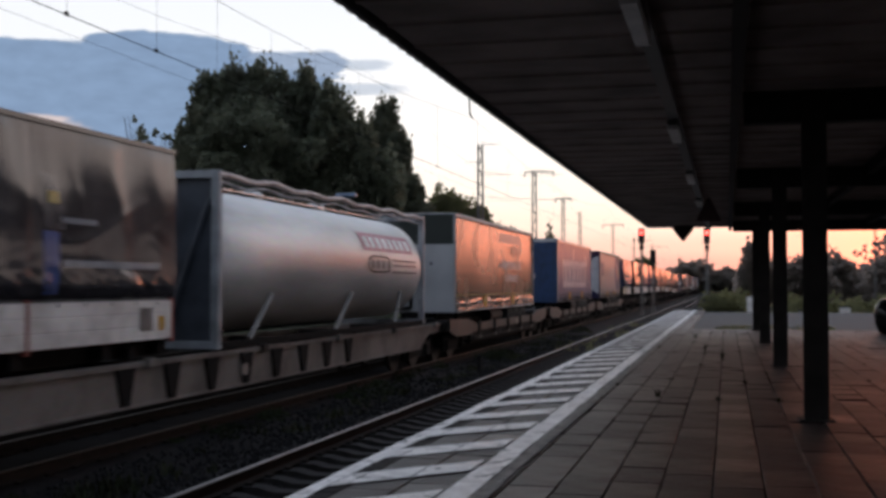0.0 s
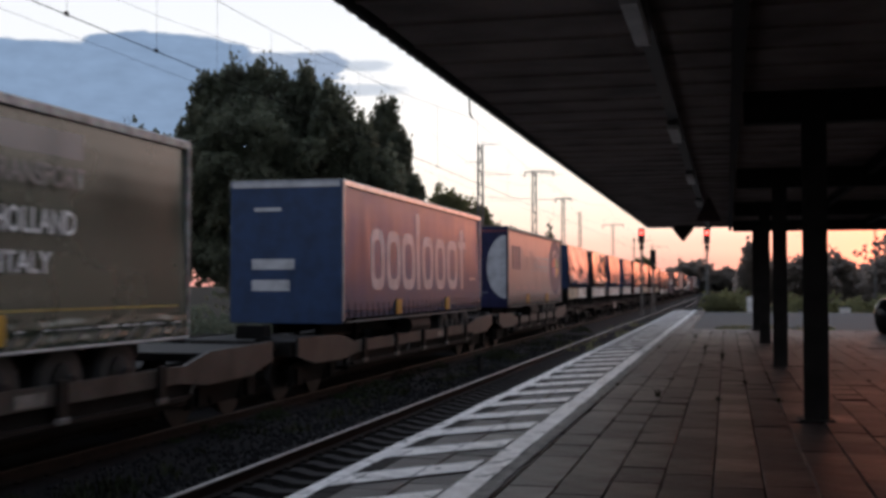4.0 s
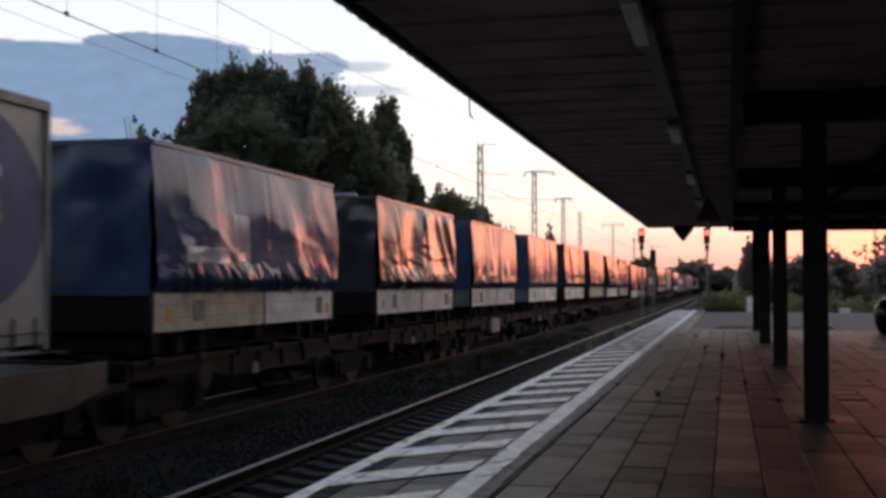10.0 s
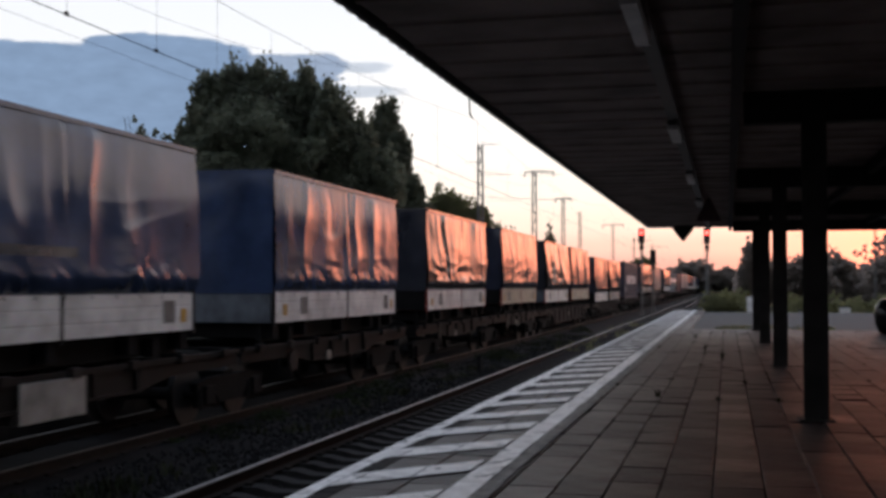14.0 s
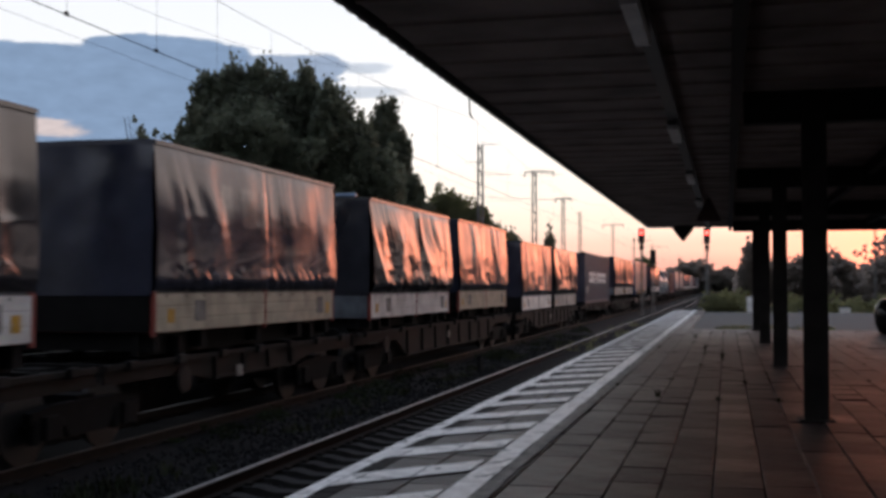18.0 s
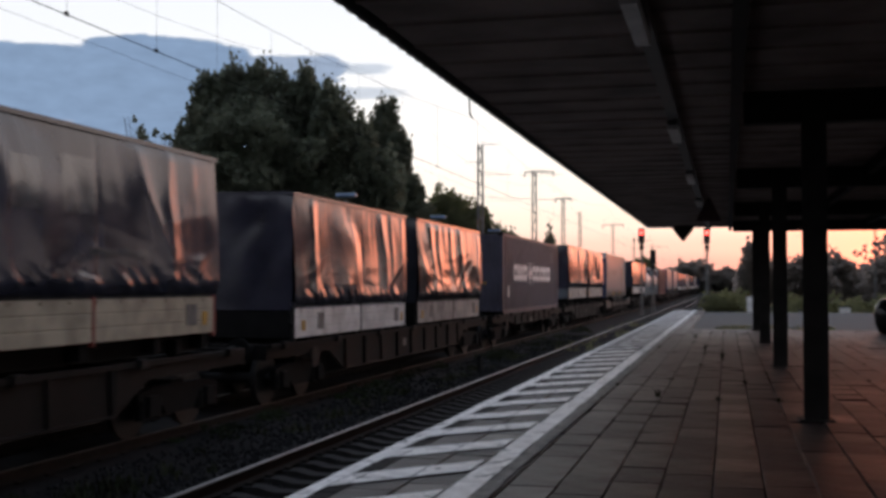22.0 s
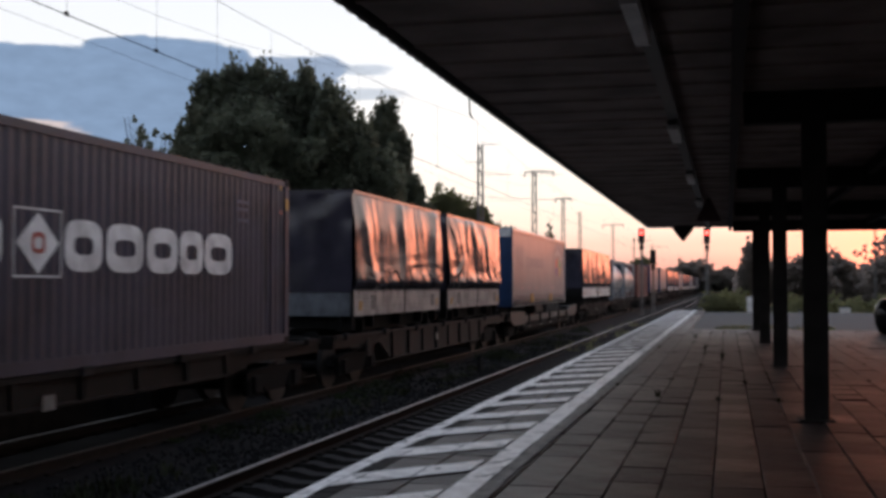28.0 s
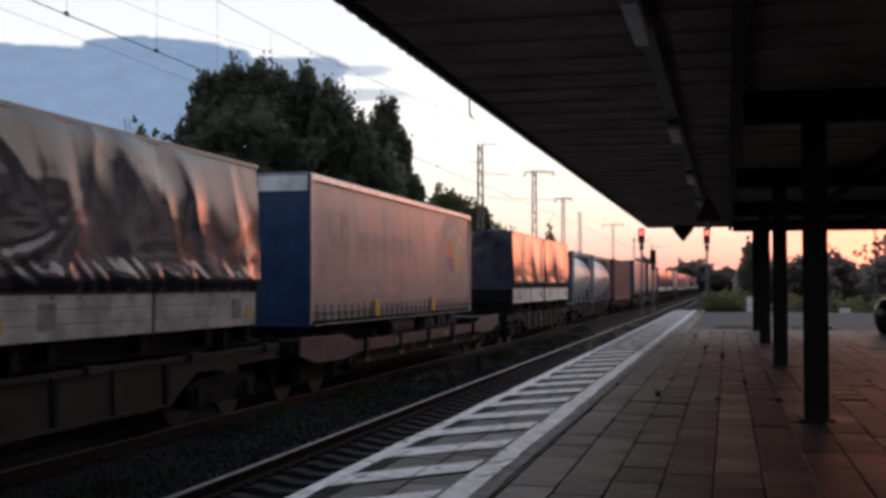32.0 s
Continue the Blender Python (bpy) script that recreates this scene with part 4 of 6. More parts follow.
def roundel(t, f, cy, cz, r, clip):
    bm = bmesh.new()
    disc_patch(bm, f, cy, cz, r * 1.46, r, 0.006, clip=clip)
    part("printed_roundel", bm, PRINT_MID if r > 1.23 else PRINT_FAINT, t, "printed roundel")
    for a, m in ((0, PRINT_GREEN), (90, PRINT_RED), (180, PRINT_PURPLE), (270, PRINT_YELLOW)):
        bm = bmesh.new()
        disc_patch(bm, f, cy, cz, 0.98, 0.45, 0.012, a + 4, a + 86, n=8)
        part("roundel_quarter", bm, m, t)
    for k in range(9):
        bm = bmesh.new()
        a = radians(35 + 12.5 * k)
        y, z = cy + 1.1 * math.cos(a), cz + 0.74 * math.sin(a)
        side_patch(bm, f, y - 0.05, y + 0.05, z - 0.07, z + 0.07, 0.012, 1, 1)
        part("roundel_bar", bm, PRINT_PALE, t)


def art_grey(t, f, L, front, teal=True):
    """Bars for the printed name, teal stripes and a roundel with four coloured quarters."""
    for y in (0.95, 1.6, 2.25):
        bm = bmesh.new()
        side_patch(bm, f, y, y + 0.42, 2.78, 3.66, 0.006, 2, 2)
        part("printed_mark", bm, PRINT_MID, t)
    marks(t, f, PRINT_FAINT, " ".join("%.2f,%.2f,2.78,%.2f" % (3.1 + 0.5 * k, 3.34 + 0.5 * k, 3.55 if k in (0, 4) else 3.3) for k in range(9)))
    marks(t, f, PRINT_TEAL if teal else PRINT_FAINT, "6.4,10.4,3.26,3.36 5.9,10.4,3.10,3.16 5.6,10.4,2.92,3.02 5.2,10.4,2.78,2.83", 0.005, "printed_stripe")
    marks(t, f, PRINT_PINK, "1.5,2.6,2.02,2.12 3.2,4.3,2.02,2.12 5.0,6.0,2.02,2.12 6.4,7.6,2.02,2.12")
    roundel(t, f, 11.75, 3.0, 1.24, L - 0.09)
    bm = bmesh.new()
    c = bm.verts.new((1.20, -0.026, 2.85))
    arc = [bm.verts.new((1.20 - 0.72 * math.cos(radians(a)), -0.026, 2.85 + 1.15 * math.sin(radians(a)))) for a in range(-90, 91, 10)]
    for a, b in zip(arc, arc[1:]):
        bm.faces.new((c, b, a))
    part("crescent_mark", bm, PRINT_PALE, front, "pale crescent on the front wall")
    for k, m in enumerate((PRINT_RED, PRINT_GREEN, PRINT_PURPLE, PRINT_YELLOW)):
        bm = bmesh.new()
        a0 = (90, 0, 180, 270)[k]
        cx, cz = -0.35, 2.72
        c = bm.verts.new((cx, -0.027, cz))
        pts = [bm.verts.new((cx + 0.58 * math.cos(radians(a0 + 3 + 84 * i / 8)), -0.027, cz + 0.30 * math.sin(radians(a0 + 3 + 84 * i / 8)))) for i in range(9)]
        for a, b in zip(pts, pts[1:]):
            bm.faces.new((c, a, b))
        part("front_mark", bm, m, front)
    plates(t, front, PRINT_PALE, ((-1.1, -0.6, 3.62, 3.82),))
    plates(t, front, TARP_PRINT_PALE, ((-0.5, 0.3, 3.66, 3.78), (-0.9, 0.5, 1.89, 1.93), (-0.9, 0.2, 3.07, 3.10)))
    plates(t, front, PRINT_RED, ((-1.2, 1.2, 4.14, 4.17),))


def lettering(t, words, y0, y1, z, height, mat):
    """Printed words along the side, from y0 to y1, standing on z."""
    cu = bpy.data.curves.new("lettering", "FONT")
    cu.body, cu.size, cu.resolution_u, cu.offset = words, 1.0, 3, 0.02
    ob = bpy.data.objects.new("lettering", cu)
    scene.collection.objects.link(ob)
    bpy.context.view_layer.update()
    me = bpy.data.meshes.new_from_object(ob)
    bpy.data.objects.remove(ob)
    xs, ys = [v.co.x for v in me.vertices], [v.co.y for v in me.vertices]
    sx, sy = (y1 - y0) / (max(xs) - min(xs)), height / (max(ys) - min(ys))
    for v in me.vertices:
        v.co = (HALF + 0.03, y0 + (v.co.x - min(xs)) * sx, z + (v.co.y - min(ys)) * sy)
    me.materials.clear()
    me.materials.append(mat)
    o = new("lettering", me)
    o.parent = t


def art_green(t, f, L, front):
    lettering(t, "MARIAHOUT-HOLLAND", 6.9, 10.65, 2.76, 0.30, PRINT_WHITE)
    lettering(t, "VERONA-ITALY", 7.5, 10.15, 2.30, 0.26, PRINT_WHITE)
    lettering(t, "TRANSPORT", 8.9, 10.85, 3.32, 0.27, TARP_GREY)
    marks(t, f, TARP_GREY, "6.8,10.9,3.7,4.02", 0.004, "faded_panel")
    marks(t, f, PRINT_YELLOW, "0.1,13.4,1.86,1.89", 0.005, "printed_stripe")
    plates(t, front, DARK_GREEN, ((-1.21, 1.21, 3.38, 4.26),), "dark_panel")
    plates(t, front, PRINT_GREY, ((-0.55, -0.2, 2.78, 2.84), (-0.05, 0.35, 2.78, 2.84), (0.5, 0.6, 2.76, 2.86)))
    bm = bmesh.new()
    for a, b in (((-0.95, 1.5), (-0.95, 2.42)), ((-0.05, 1.5), (-0.05, 2.42)), ((-0.95, 2.42), (-0.05, 2.42)), ((-0.95, 1.5), (-0.05, 1.5)), ((-0.5, 1.5), (-0.5, 2.1))):
        tube(bm, (a[0], -0.10, a[1]), (b[0], -0.10, b[1]), 0.055)
    part("coupling_rack", bm, UNDER, t, "dark tube rack with air hoses")
    bm = bmesh.new()
    for k in range(5):
        a, b = radians(36 * k), radians(36 * (k + 1))
        tube(bm, (-0.5 - 0.28 * math.cos(a), -0.13, 1.9 - 0.22 * math.sin(a)), (-0.5 - 0.28 * math.cos(b), -0.13, 1.9 - 0.22 * math.sin(b)), 0.025)
    part("air_hose", bm, RUBBER, t)
    for k in range(31):
        y = 0.25 + 0.43 * k
        bm = bmesh.new()
        tube(bm, (HALF + 0.03, y, 1.44), (HALF + 0.03, y + 0.26, 1.60), 0.018, n=5)
        part("slanting_strap", bm, FRAME_PALE, t)
    for z in (1.40, 1.63):
        bm = bmesh.new()
        box(bm, HALF + 0.008, HALF + 0.03, 0.05, L - 0.05, z, z + 0.03)
        part("bright_rail", bm, PRINT_WHITE, t)


def container(q, L, paint, label, rusty=False):
    """A pallet-wide steel box with pressed walls, posts and rails."""
    t = thing("shipping_container", label, "container", (TRACK_B, q, RAIL_Z), "containers on the train")
    Z0, Z1 = 1.15, 4.04
    for s, nm in ((1, "side_wall"), (-1, "far_wall")):
        bm = bmesh.new()
        corrugated(bm, L - 0.25, Z0 + 0.15, Z1 - 0.1, s * (HALF - 0.012), y0=0.25)
        part(nm, bm, paint, t, "vertically ribbed steel wall")
    for s in (-1, 1):
        for z0, z1, nm in ((Z0, Z0 + 0.16, "bottom_rail"), (Z1 - 0.11, Z1, "top_rail")):
            bm = bmesh.new()
            x0, x1 = sorted((s * (HALF - 0.06), s * HALF))
            box(bm, x0, x1, 0.05, L - 0.05, z0, z1)
            part(nm, bm, paint, t)
        for y in (0.0, 0.62, L - 0.80, L - 0.18):
            bm = bmesh.new()
            x0, x1 = sorted((s * (HALF - 0.14), s * (HALF + 0.006)))
            bevel_box(bm, x0, x1, y, y + 0.18 if y in (0.0, L - 0.18) else y + 0.1, Z0 + 0.003, Z1 - 0.002, 0.01)
            part("corner_post", bm, paint, t)
    for y in (0.0, L - 0.18):
        for s in (-1, 1):
            for z in (Z0 - 0.02, Z1 - 0.1):
                bm = bmesh.new()
                bevel_box(bm, s * HALF - 0.09 - s * 0.08, s * HALF + 0.09 - s * 0.08, y - 0.006, y + 0.185, z, z + 0.125, 0.012)
                part("corner_casting", bm, FRAME_BROWN if s > 0 else paint, t)
    bm = bmesh.new()
    box(bm, -HALF + 0.05, HALF - 0.05, 0.1, L - 0.1, Z1 - 0.06, Z1 - 0.02)
    part("roof_panel", bm, paint, t)
    bm = bmesh.new()
    box(bm, -HALF + 0.05, HALF - 0.05, 0.1, L - 0.1, Z0 + 0.05, Z0 + 0.12)
    part("floor_panel", bm, UNDER, t)
    # front end wall: shallow pressed ribs
    bm = bmesh.new()
    pts, x = [], -HALF + 0.1
    while x < HALF - 0.2:
        pts += [(x, 0.03), (x + 0.07, 0.03), (x + 0.12, 0.07), (x + 0.19, 0.07)]
        x += 0.24
    lo = [bm.verts.new((x, y, Z0 + 0.1)) for x, y in pts]
    hi = [bm.verts.new((x, y, Z1 - 0.08)) for x, y in pts]
    for i in range(len(pts) - 1):
        bm.faces.new((lo[i], lo[i + 1], hi[i + 1], hi[i]))
    end = part("front_wall", bm, paint, t)
    bm = bmesh.new()
    box(bm, -HALF + 0.1, HALF - 0.1, L - 0.08, L - 0.03, Z0 + 0.1, Z1 - 0.08)
    part("rear_door", bm, paint, t)
    flat = lambda y, z: HALF - 0.01
    if not rusty:
        # plain blocks for the lettering, a rhomb device with a red core
        for y, w in ((2.2, 0.78), (3.02, 0.56), (3.62, 0.6), (4.3, 0.8), (6.31, 0.85), (7.25, 0.96), (8.3, 0.9), (9.26, 0.76), (10.07, 0.98)):
            bm = bmesh.new()
            ring_patch(bm, flat, y, y + w, 2.33, 2.97, 0.21, 0.004)
            part("painted_mark", bm, PRINT_WHITE, t)
        bm = bmesh.new()
        for fy0, fy1, fz0, fz1 in ((5.3, 6.25, 3.03, 3.055), (5.3, 6.25, 2.255, 2.28), (5.3, 5.325, 2.281, 3.029), (6.225, 6.25, 2.281, 3.029)):
            side_patch(bm, flat, fy0, fy1, fz0, fz1, 0.004, 1, 1)
        part("painted_frame", bm, PRINT_WHITE, t)
        bm = bmesh.new()
        disc_patch(bm, flat, 5.775, 2.655, 0.42, 0.36, 0.004, n=4)
        part("painted_rhomb", bm, PRINT_WHITE, t)
        bm = bmesh.new()
        ring_patch(bm, flat, 5.64, 5.91, 2.53, 2.78, 0.055, 0.009)
        part("painted_core", bm, PRINT_RED, t)
        marks(t, flat, PRINT_WHITE, "1.0,1.25,1.75,2.15", 0.004, "data_plate")
        marks(t, flat, YELLOW_TAG, "13.0,13.09,3.86,3.93 13.29,13.4,3.52,3.72", 0.018, "warning_label")
        marks(t, flat, PRINT_RED, "13.02,13.09,3.42,3.5", 0.018, "warning_label")
        marks(t, flat, PRINT_MID, "11.2,11.75,3.5,3.56 11.2,11.7,3.38,3.44 11.25,11.7,3.2,3.26", 0.004, "painted_line")
        marks(t, flat, FRAME_GREY, "12.4,12.46,1.9,3.6", 0.004, "locking_strip")
        plates(t, end, PRINT_WHITE, ((-0.95, -0.55, 1.55, 2.0), (0.30, 0.36, 2.6, 3.7)), "data_plate")
        plates(t, end, YELLOW_TAG, ((-0.75, -0.58, 3.45, 3.6), (-1.0, 0.7, 2.24, 2.28)), "warning_strip")
    TRAIN.append((t, q))
    return t


def tank_container(q, L, label, steel=None):
    """A silver tank in an open steel frame with end posts, braces and a walkway."""
    steel = steel or FRAME_STEEL
    t = thing("tank_container", label, "tank container", (TRACK_B, q, RAIL_Z), "tank containers on the train")
    R, cz = 1.245, 2.60
    prof = [(0.15, 0.15), (0.65, 0.18), (1.0, 0.27), (1.15, 0.40), (R, 0.66)]
    prof += [(R, 0.66 + (L - 0.98) * k / 12) for k in range(1, 12)]
    prof += [(R, L - 0.32), (1.18, L - 0.16), (1.05, L - 0.02), (0.80, L + 0.09), (0.50, L + 0.15), (0.15, L + 0.17)]
    bm = bmesh.new()
    lathe(bm, prof, "Y", (0, 0, cz), 48)
    part("tank_shell", bm, TANK_SHELL, t, "brushed silver tank barrel", smooth=True)
    for y in (0.0, L - 0.14):
        for s in (-1, 1):
            bm = bmesh.new()
            x0, x1 = sorted((s * (HALF - 0.14), s * HALF))
            bevel_box(bm, x0, x1, y, y + 0.14, 1.16, 3.98, 0.012)
            part("frame_post", bm, steel, t)
        for z in (1.17, 3.86):
            bm = bmesh.new()
            box(bm, -HALF + 0.141, HALF - 0.141, y + 0.01, y + 0.13, z, z + 0.12)
            part("frame_crossbar", bm, steel, t)
        if y == 0.0:
            for s in (-1, 1):
                bm = bmesh.new()
                tube(bm, (s * (HALF - 0.1), 0.07, 3.8), (s * 0.25, 0.07, 1.3), 0.05)
                part("end_brace", bm, SLATE, t)
            bm = bmesh.new()
            box(bm, -HALF + 0.141, HALF - 0.141, 0.10, 0.14, 1.29, 3.86)
            part("end_plate", bm, SLATE, t)
    for s in (-1, 1):
        bm = bmesh.new()
        x0, x1 = sorted((s * (HALF - 0.1), s * (HALF - 0.01)))
        box(bm, x0, x1, 0.141, L - 0.141, 1.17, 1.27)
        part("frame_rail", bm, UNDER, t)
        # the walkway's edge: two dented pipes with ties between them
        n = int(L / 0.4)
        wave = lambda i, k: (s * (HALF - 0.08 - 0.03 * k), 0.14 + (L - 0.28) * i / n, (3.92, 3.80)[k] + 0.028 * math.sin(i * 1.35 + k) + 0.015 * math.sin(i * 0.7 + q))
        for k in (0, 1) if s > 0 else (0,):
            bm = bmesh.new()
            rad = (0.055, 0.028)[k]
            rings = [[bm.verts.new((x + rad * math.cos(a), y, z + rad * math.sin(a))) for a in (2 * math.pi * j / 7 for j in range(7))] for x, y, z in (wave(i, k) for i in range(n + 1))]
            for p, o in zip(rings, rings[1:]):
                for j in range(7):
                    bm.faces.new((p[j], p[(j + 1) % 7], o[(j + 1) % 7], o[j]))
            part("walkway_rail", bm, (RED_PAINT_FADE, FRAME_STEEL)[k], t, "dented pale rail", smooth=True)
        for i in range(1, n, 3):
            bm = bmesh.new()
            tube(bm, wave(i, 0), wave(i, 1), 0.025, n=6)
            part("rail_tie", bm, RED_PAINT_FADE, t)
        for y0, y1 in ((1.3, 2.4), (L * 0.5 - 0.6, L * 0.5 + 0.6), (L - 2.6, L - 1.9)):
            bm = bmesh.new()
            tube(bm, (s * (HALF - 0.06), y0, 1.26), (s * (R - 0.10), y1, 2.0), 0.05)
            part("saddle_strut", bm, GALV, t)
    bm = bmesh.new()
    box(bm, -0.3, 0.3, 0.5, L - 0.5, 3.86, 3.88)
    for k in range(int(L / 0.5)):
        box(bm, -0.3, 0.3, 0.5 + 0.5 * k, 0.56 + 0.5 * k, 3.88, 3.91)
    part("walkway", bm, ALU, t)
    for y in (L * 0.32, L * 0.6):
        bm = bmesh.new()
        lathe(bm, [(0.28, 3.6), (0.28, 3.90), (0.22, 3.97), (0.05, 3.99)], "Z", (0, y, 0), 16)
        part("manhole", bm, ALU, t)
    curve = lambda y, z: math.sqrt(max(0.01, (R + 0.008) ** 2 - (z - cz) ** 2))
    bm = bmesh.new()
    side_patch(bm, curve, L * 0.60, L * 0.92, 2.95, 3.36, 0.004, 8, 6)
    part("printed_mark", bm, PRINT_ROSE, t)
    for k in range(8):
        bm = bmesh.new()
        side_patch(bm, curve, L * 0.615 + 0.46 * k * L / 12.2, L * 0.615 + (0.46 * k + 0.32) * L / 12.2, 3.02, 3.27, 0.009, 2, 4)
        part("pale_bar", bm, PRINT_WHITE, t)
    for k in range(4):
        bm = bmesh.new()
        side_patch(bm, curve, L * 0.63 + 0.40 * k * L / 12.2, L * 0.63 + (0.40 * k + 0.25) * L / 12.2, 2.55, 2.75, 0.009, 2, 4)
        part("grey_bar", bm, CABINET, t)
    for z in (2.62, 2.74, 2.46):
        bm = bmesh.new()
        side_patch(bm, curve, L * 0.765, L * 0.93, z, z + 0.03, 0.006, 4, 1)
        part("thin_bar", bm, FRAME_GREY, t)
    bm = bmesh.new()
    ring_patch(bm, curve, L * 0.615, L * 0.755, 2.45, 2.85, 0.04, 0.005)
    part("printed_mark", bm, FRAME_GREY, t)
    TRAIN.append((t, q))
    return t


FRAME_STEEL = material("pale_grey_frame_paint", (0.30, 0.32, 0.34), 0.5, vary=0.3)
SLATE = material("slate_grey_steel", (0.055, 0.065, 0.082), 0.45, vary=0.25)
PRINT_ROSE = material("faded_rose_print", (0.55, 0.20, 0.25), 0.45, vary=0.4, scale=8)
RED_PAINT_FADE = material("faded_red_walkway_rail", (0.46, 0.38, 0.36), 0.55)


def bogie_meshes():
    made = {}
    bm = bmesh.new()
    lathe(bm, [(0.09, -0.98), (0.09, -0.72), (0.49, -0.72), (0.49, -0.69), (0.46, -0.68), (0.45, -0.60), (0.38, -0.62), (0.16, -0.65), (0.10, -0.6),
               (0.10, 0.6), (0.16, 0.65), (0.38, 0.62), (0.45, 0.60), (0.46, 0.68), (0.49, 0.69), (0.49, 0.72), (0.09, 0.72), (0.09, 0.98)], "X", (0, 0, 0), 24)
    made["wheelset"] = mesh_of(bm, "wheelset", WHEEL)
    bm = bmesh.new()
    for s in (-1, 1):
        x0, x1 = sorted((s * 0.93, s * 1.06))
        extrude_yz(bm, [(-1.25, 0.52), (-1.25, 0.66), (-0.75, 0.72), (0.75, 0.72), (1.25, 0.66), (1.25, 0.52), (0.6, 0.50), (0.45, 0.30), (-0.45, 0.30), (-0.6, 0.50)], x0, x1)
        for y in (-0.9, 0.9):
            x0, x1 = sorted((s * 0.95, s * 1.14))
            box(bm, x0, x1, y - 0.16, y + 0.16, 0.32, 0.6)
            for d in (-0.24, 0.24):
                tube(bm, (s * 1.02, y + d, 0.28), (s * 1.02, y + d, 0.56), 0.075, n=10)
    box(bm, -1.0, 1.0, -0.2, 0.2, 0.42, 0.78)
    made["bogie_frame"] = mesh_of(bm, "bogie_frame", UNDER)
    return made


BOGIE = bogie_meshes()


def bogie(wagon, y, turning):
    b = new("bogie", BOGIE["bogie_frame"])
    b.parent, b.location = wagon, (0, y, 0)
    for d in (-0.9, 0.9):
        w = new("wheelset", BOGIE["wheelset"])
        w.parent, w.location = b, (0, d, 0.46)
        if turning:
            WHEELSETS.append((w, d))


def buffers(wagon, L):
    for y, s in ((0, -1), (L, 1)):
        for x in (-0.875, 0.875):
            bm = bmesh.new()
            lathe(bm, [(0.1, 0.0), (0.1, s * 0.25), (0.06, s * 0.26), (0.06, s * 0.38), (0.21, s * 0.40), (0.2, s * 0.43)], "Y", (x, y, 1.05), 14)
            part("buffer", bm, UNDER, wagon)
        bm = bmesh.new()
        box(bm, -1.2, 1.2, *sorted((y, y - s * 0.18)), 0.86, 1.13)
        part("headstock", bm, FRAME_BROWN, wagon)


def flat_wagon(q, L, bogies, paint, label, deep=0.44, turning=True, joints=(), taper=None, gusset=0.08, cabinets=()):
    """A container wagon: fish-bellied side sills with stiffeners and twist-lock brackets."""
    t = thing("flat_wagon", label, "freight wagon", (TRACK_B, q, RAIL_Z), "wagons of the train")
    cuts = [0.0, *joints, L]
    for a, b in zip(cuts, cuts[1:]):
        for s in (-1, 1):
            bm = bmesh.new()
            x0, x1 = sorted((s * 1.16, s * 1.20))
            e = taper or min(3.2, (b - a) * 0.24)
            extrude_yz(bm, [(a + 0.1, 1.13), (a + 0.1, 0.88), (a + e, 0.86), (a + e + 0.9, deep), (b - e - 0.9, deep), (b - e, 0.86), (b - 0.1, 0.88), (b - 0.1, 1.13)], x0, x1)
            for z0, z1 in ((1.06, 1.13), (deep, deep + 0.035)):
                xa, xb = sorted((s * 1.20, s * 1.25))
                ya, yb = (a + 0.1, b - 0.1) if z0 > 1 else (a + e + 0.9, b - e - 0.9)
                box(bm, xa, xb, ya, yb, z0, z1)
            part("side_sill", bm, paint, t)
            n = max(3, int((b - a - 2 * e - 1.8) / 1.25)) if gusset < 0.1 else 7
            for k in range(n + 1):
                y = a + e + 0.95 + (b - a - 2 * e - 1.98) * k / n if gusset < 0.1 else 7.9 + 9.1 * k / n
                bm = bmesh.new()
                xa, xb = sorted((s * 1.201, s * 1.245))
                extrude_yz(bm, [(y - gusset * 0.3, deep + 0.036), (y + 0.035 + gusset * 0.3, deep + 0.036), (y + 0.02 + gusset, 1.058), (y + 0.02 - gusset, 1.058)], xa, xb)
                # The cream wagon's wide dark ones are tapered shadows put in as shapes.
                part("stiffener", bm, UNDER if k % 2 or gusset > 0.1 else paint, t)
        for k in range(7):
            y = a + 0.6 + (b - a - 1.4) * k / 6
            bm = bmesh.new()
            box(bm, -1.158, 1.158, y, y + 0.16, 0.95, 1.10)
            part("cross_member", bm, UNDER, t)
            bm = bmesh.new()
            bevel_box(bm, 1.20, 1.31, y - 0.02, y + 0.2, 1.04, 1.165, 0.01)
            part("twistlock_bracket", bm, FRAME_GREY if k % 2 else paint, t)
        bm = bmesh.new()
        box(bm, -0.22, 0.22, a + 0.15, b - 0.15, 0.70, 1.06)
        part("centre_sill", bm, UNDER, t)
        bm = bmesh.new()
        y = (a + b) / 2
        box(bm, 1.246, 1.262, y - 0.9, y - 0.66, 0.70, 0.88)
        part("data_panel", bm, DIRTY_PANEL, t)
        bm = bmesh.new()
        lathe(bm, [(0.02, 0), (0.2, 0.005), (0.2, 0.03), (0.02, 0.035)], "X", (1.25, a + 2.2, 0.8), 16)
        part("brake_handwheel", bm, FRAME_GREY, t)
    for y0, y1 in cabinets:
        bm = bmesh.new()
        bevel_box(bm, 0.92, 1.19, y0, y1, 0.58, 0.855, 0.015)
        bevel_box(bm, 1.252, 1.275, y0, y1, 0.58, 1.05, 0.006)
        box(bm, 1.19, 1.252, y0 + 0.1, y1 - 0.1, 0.62, 0.70)
        part("equipment_cabinet", bm, CABINET, t, "pale grey equipment box hung on the side sill")
    for y in bogies:
        bogie(t, y, turning)
    buffers(t, L)
    TRAIN.append((t, q))
    return t


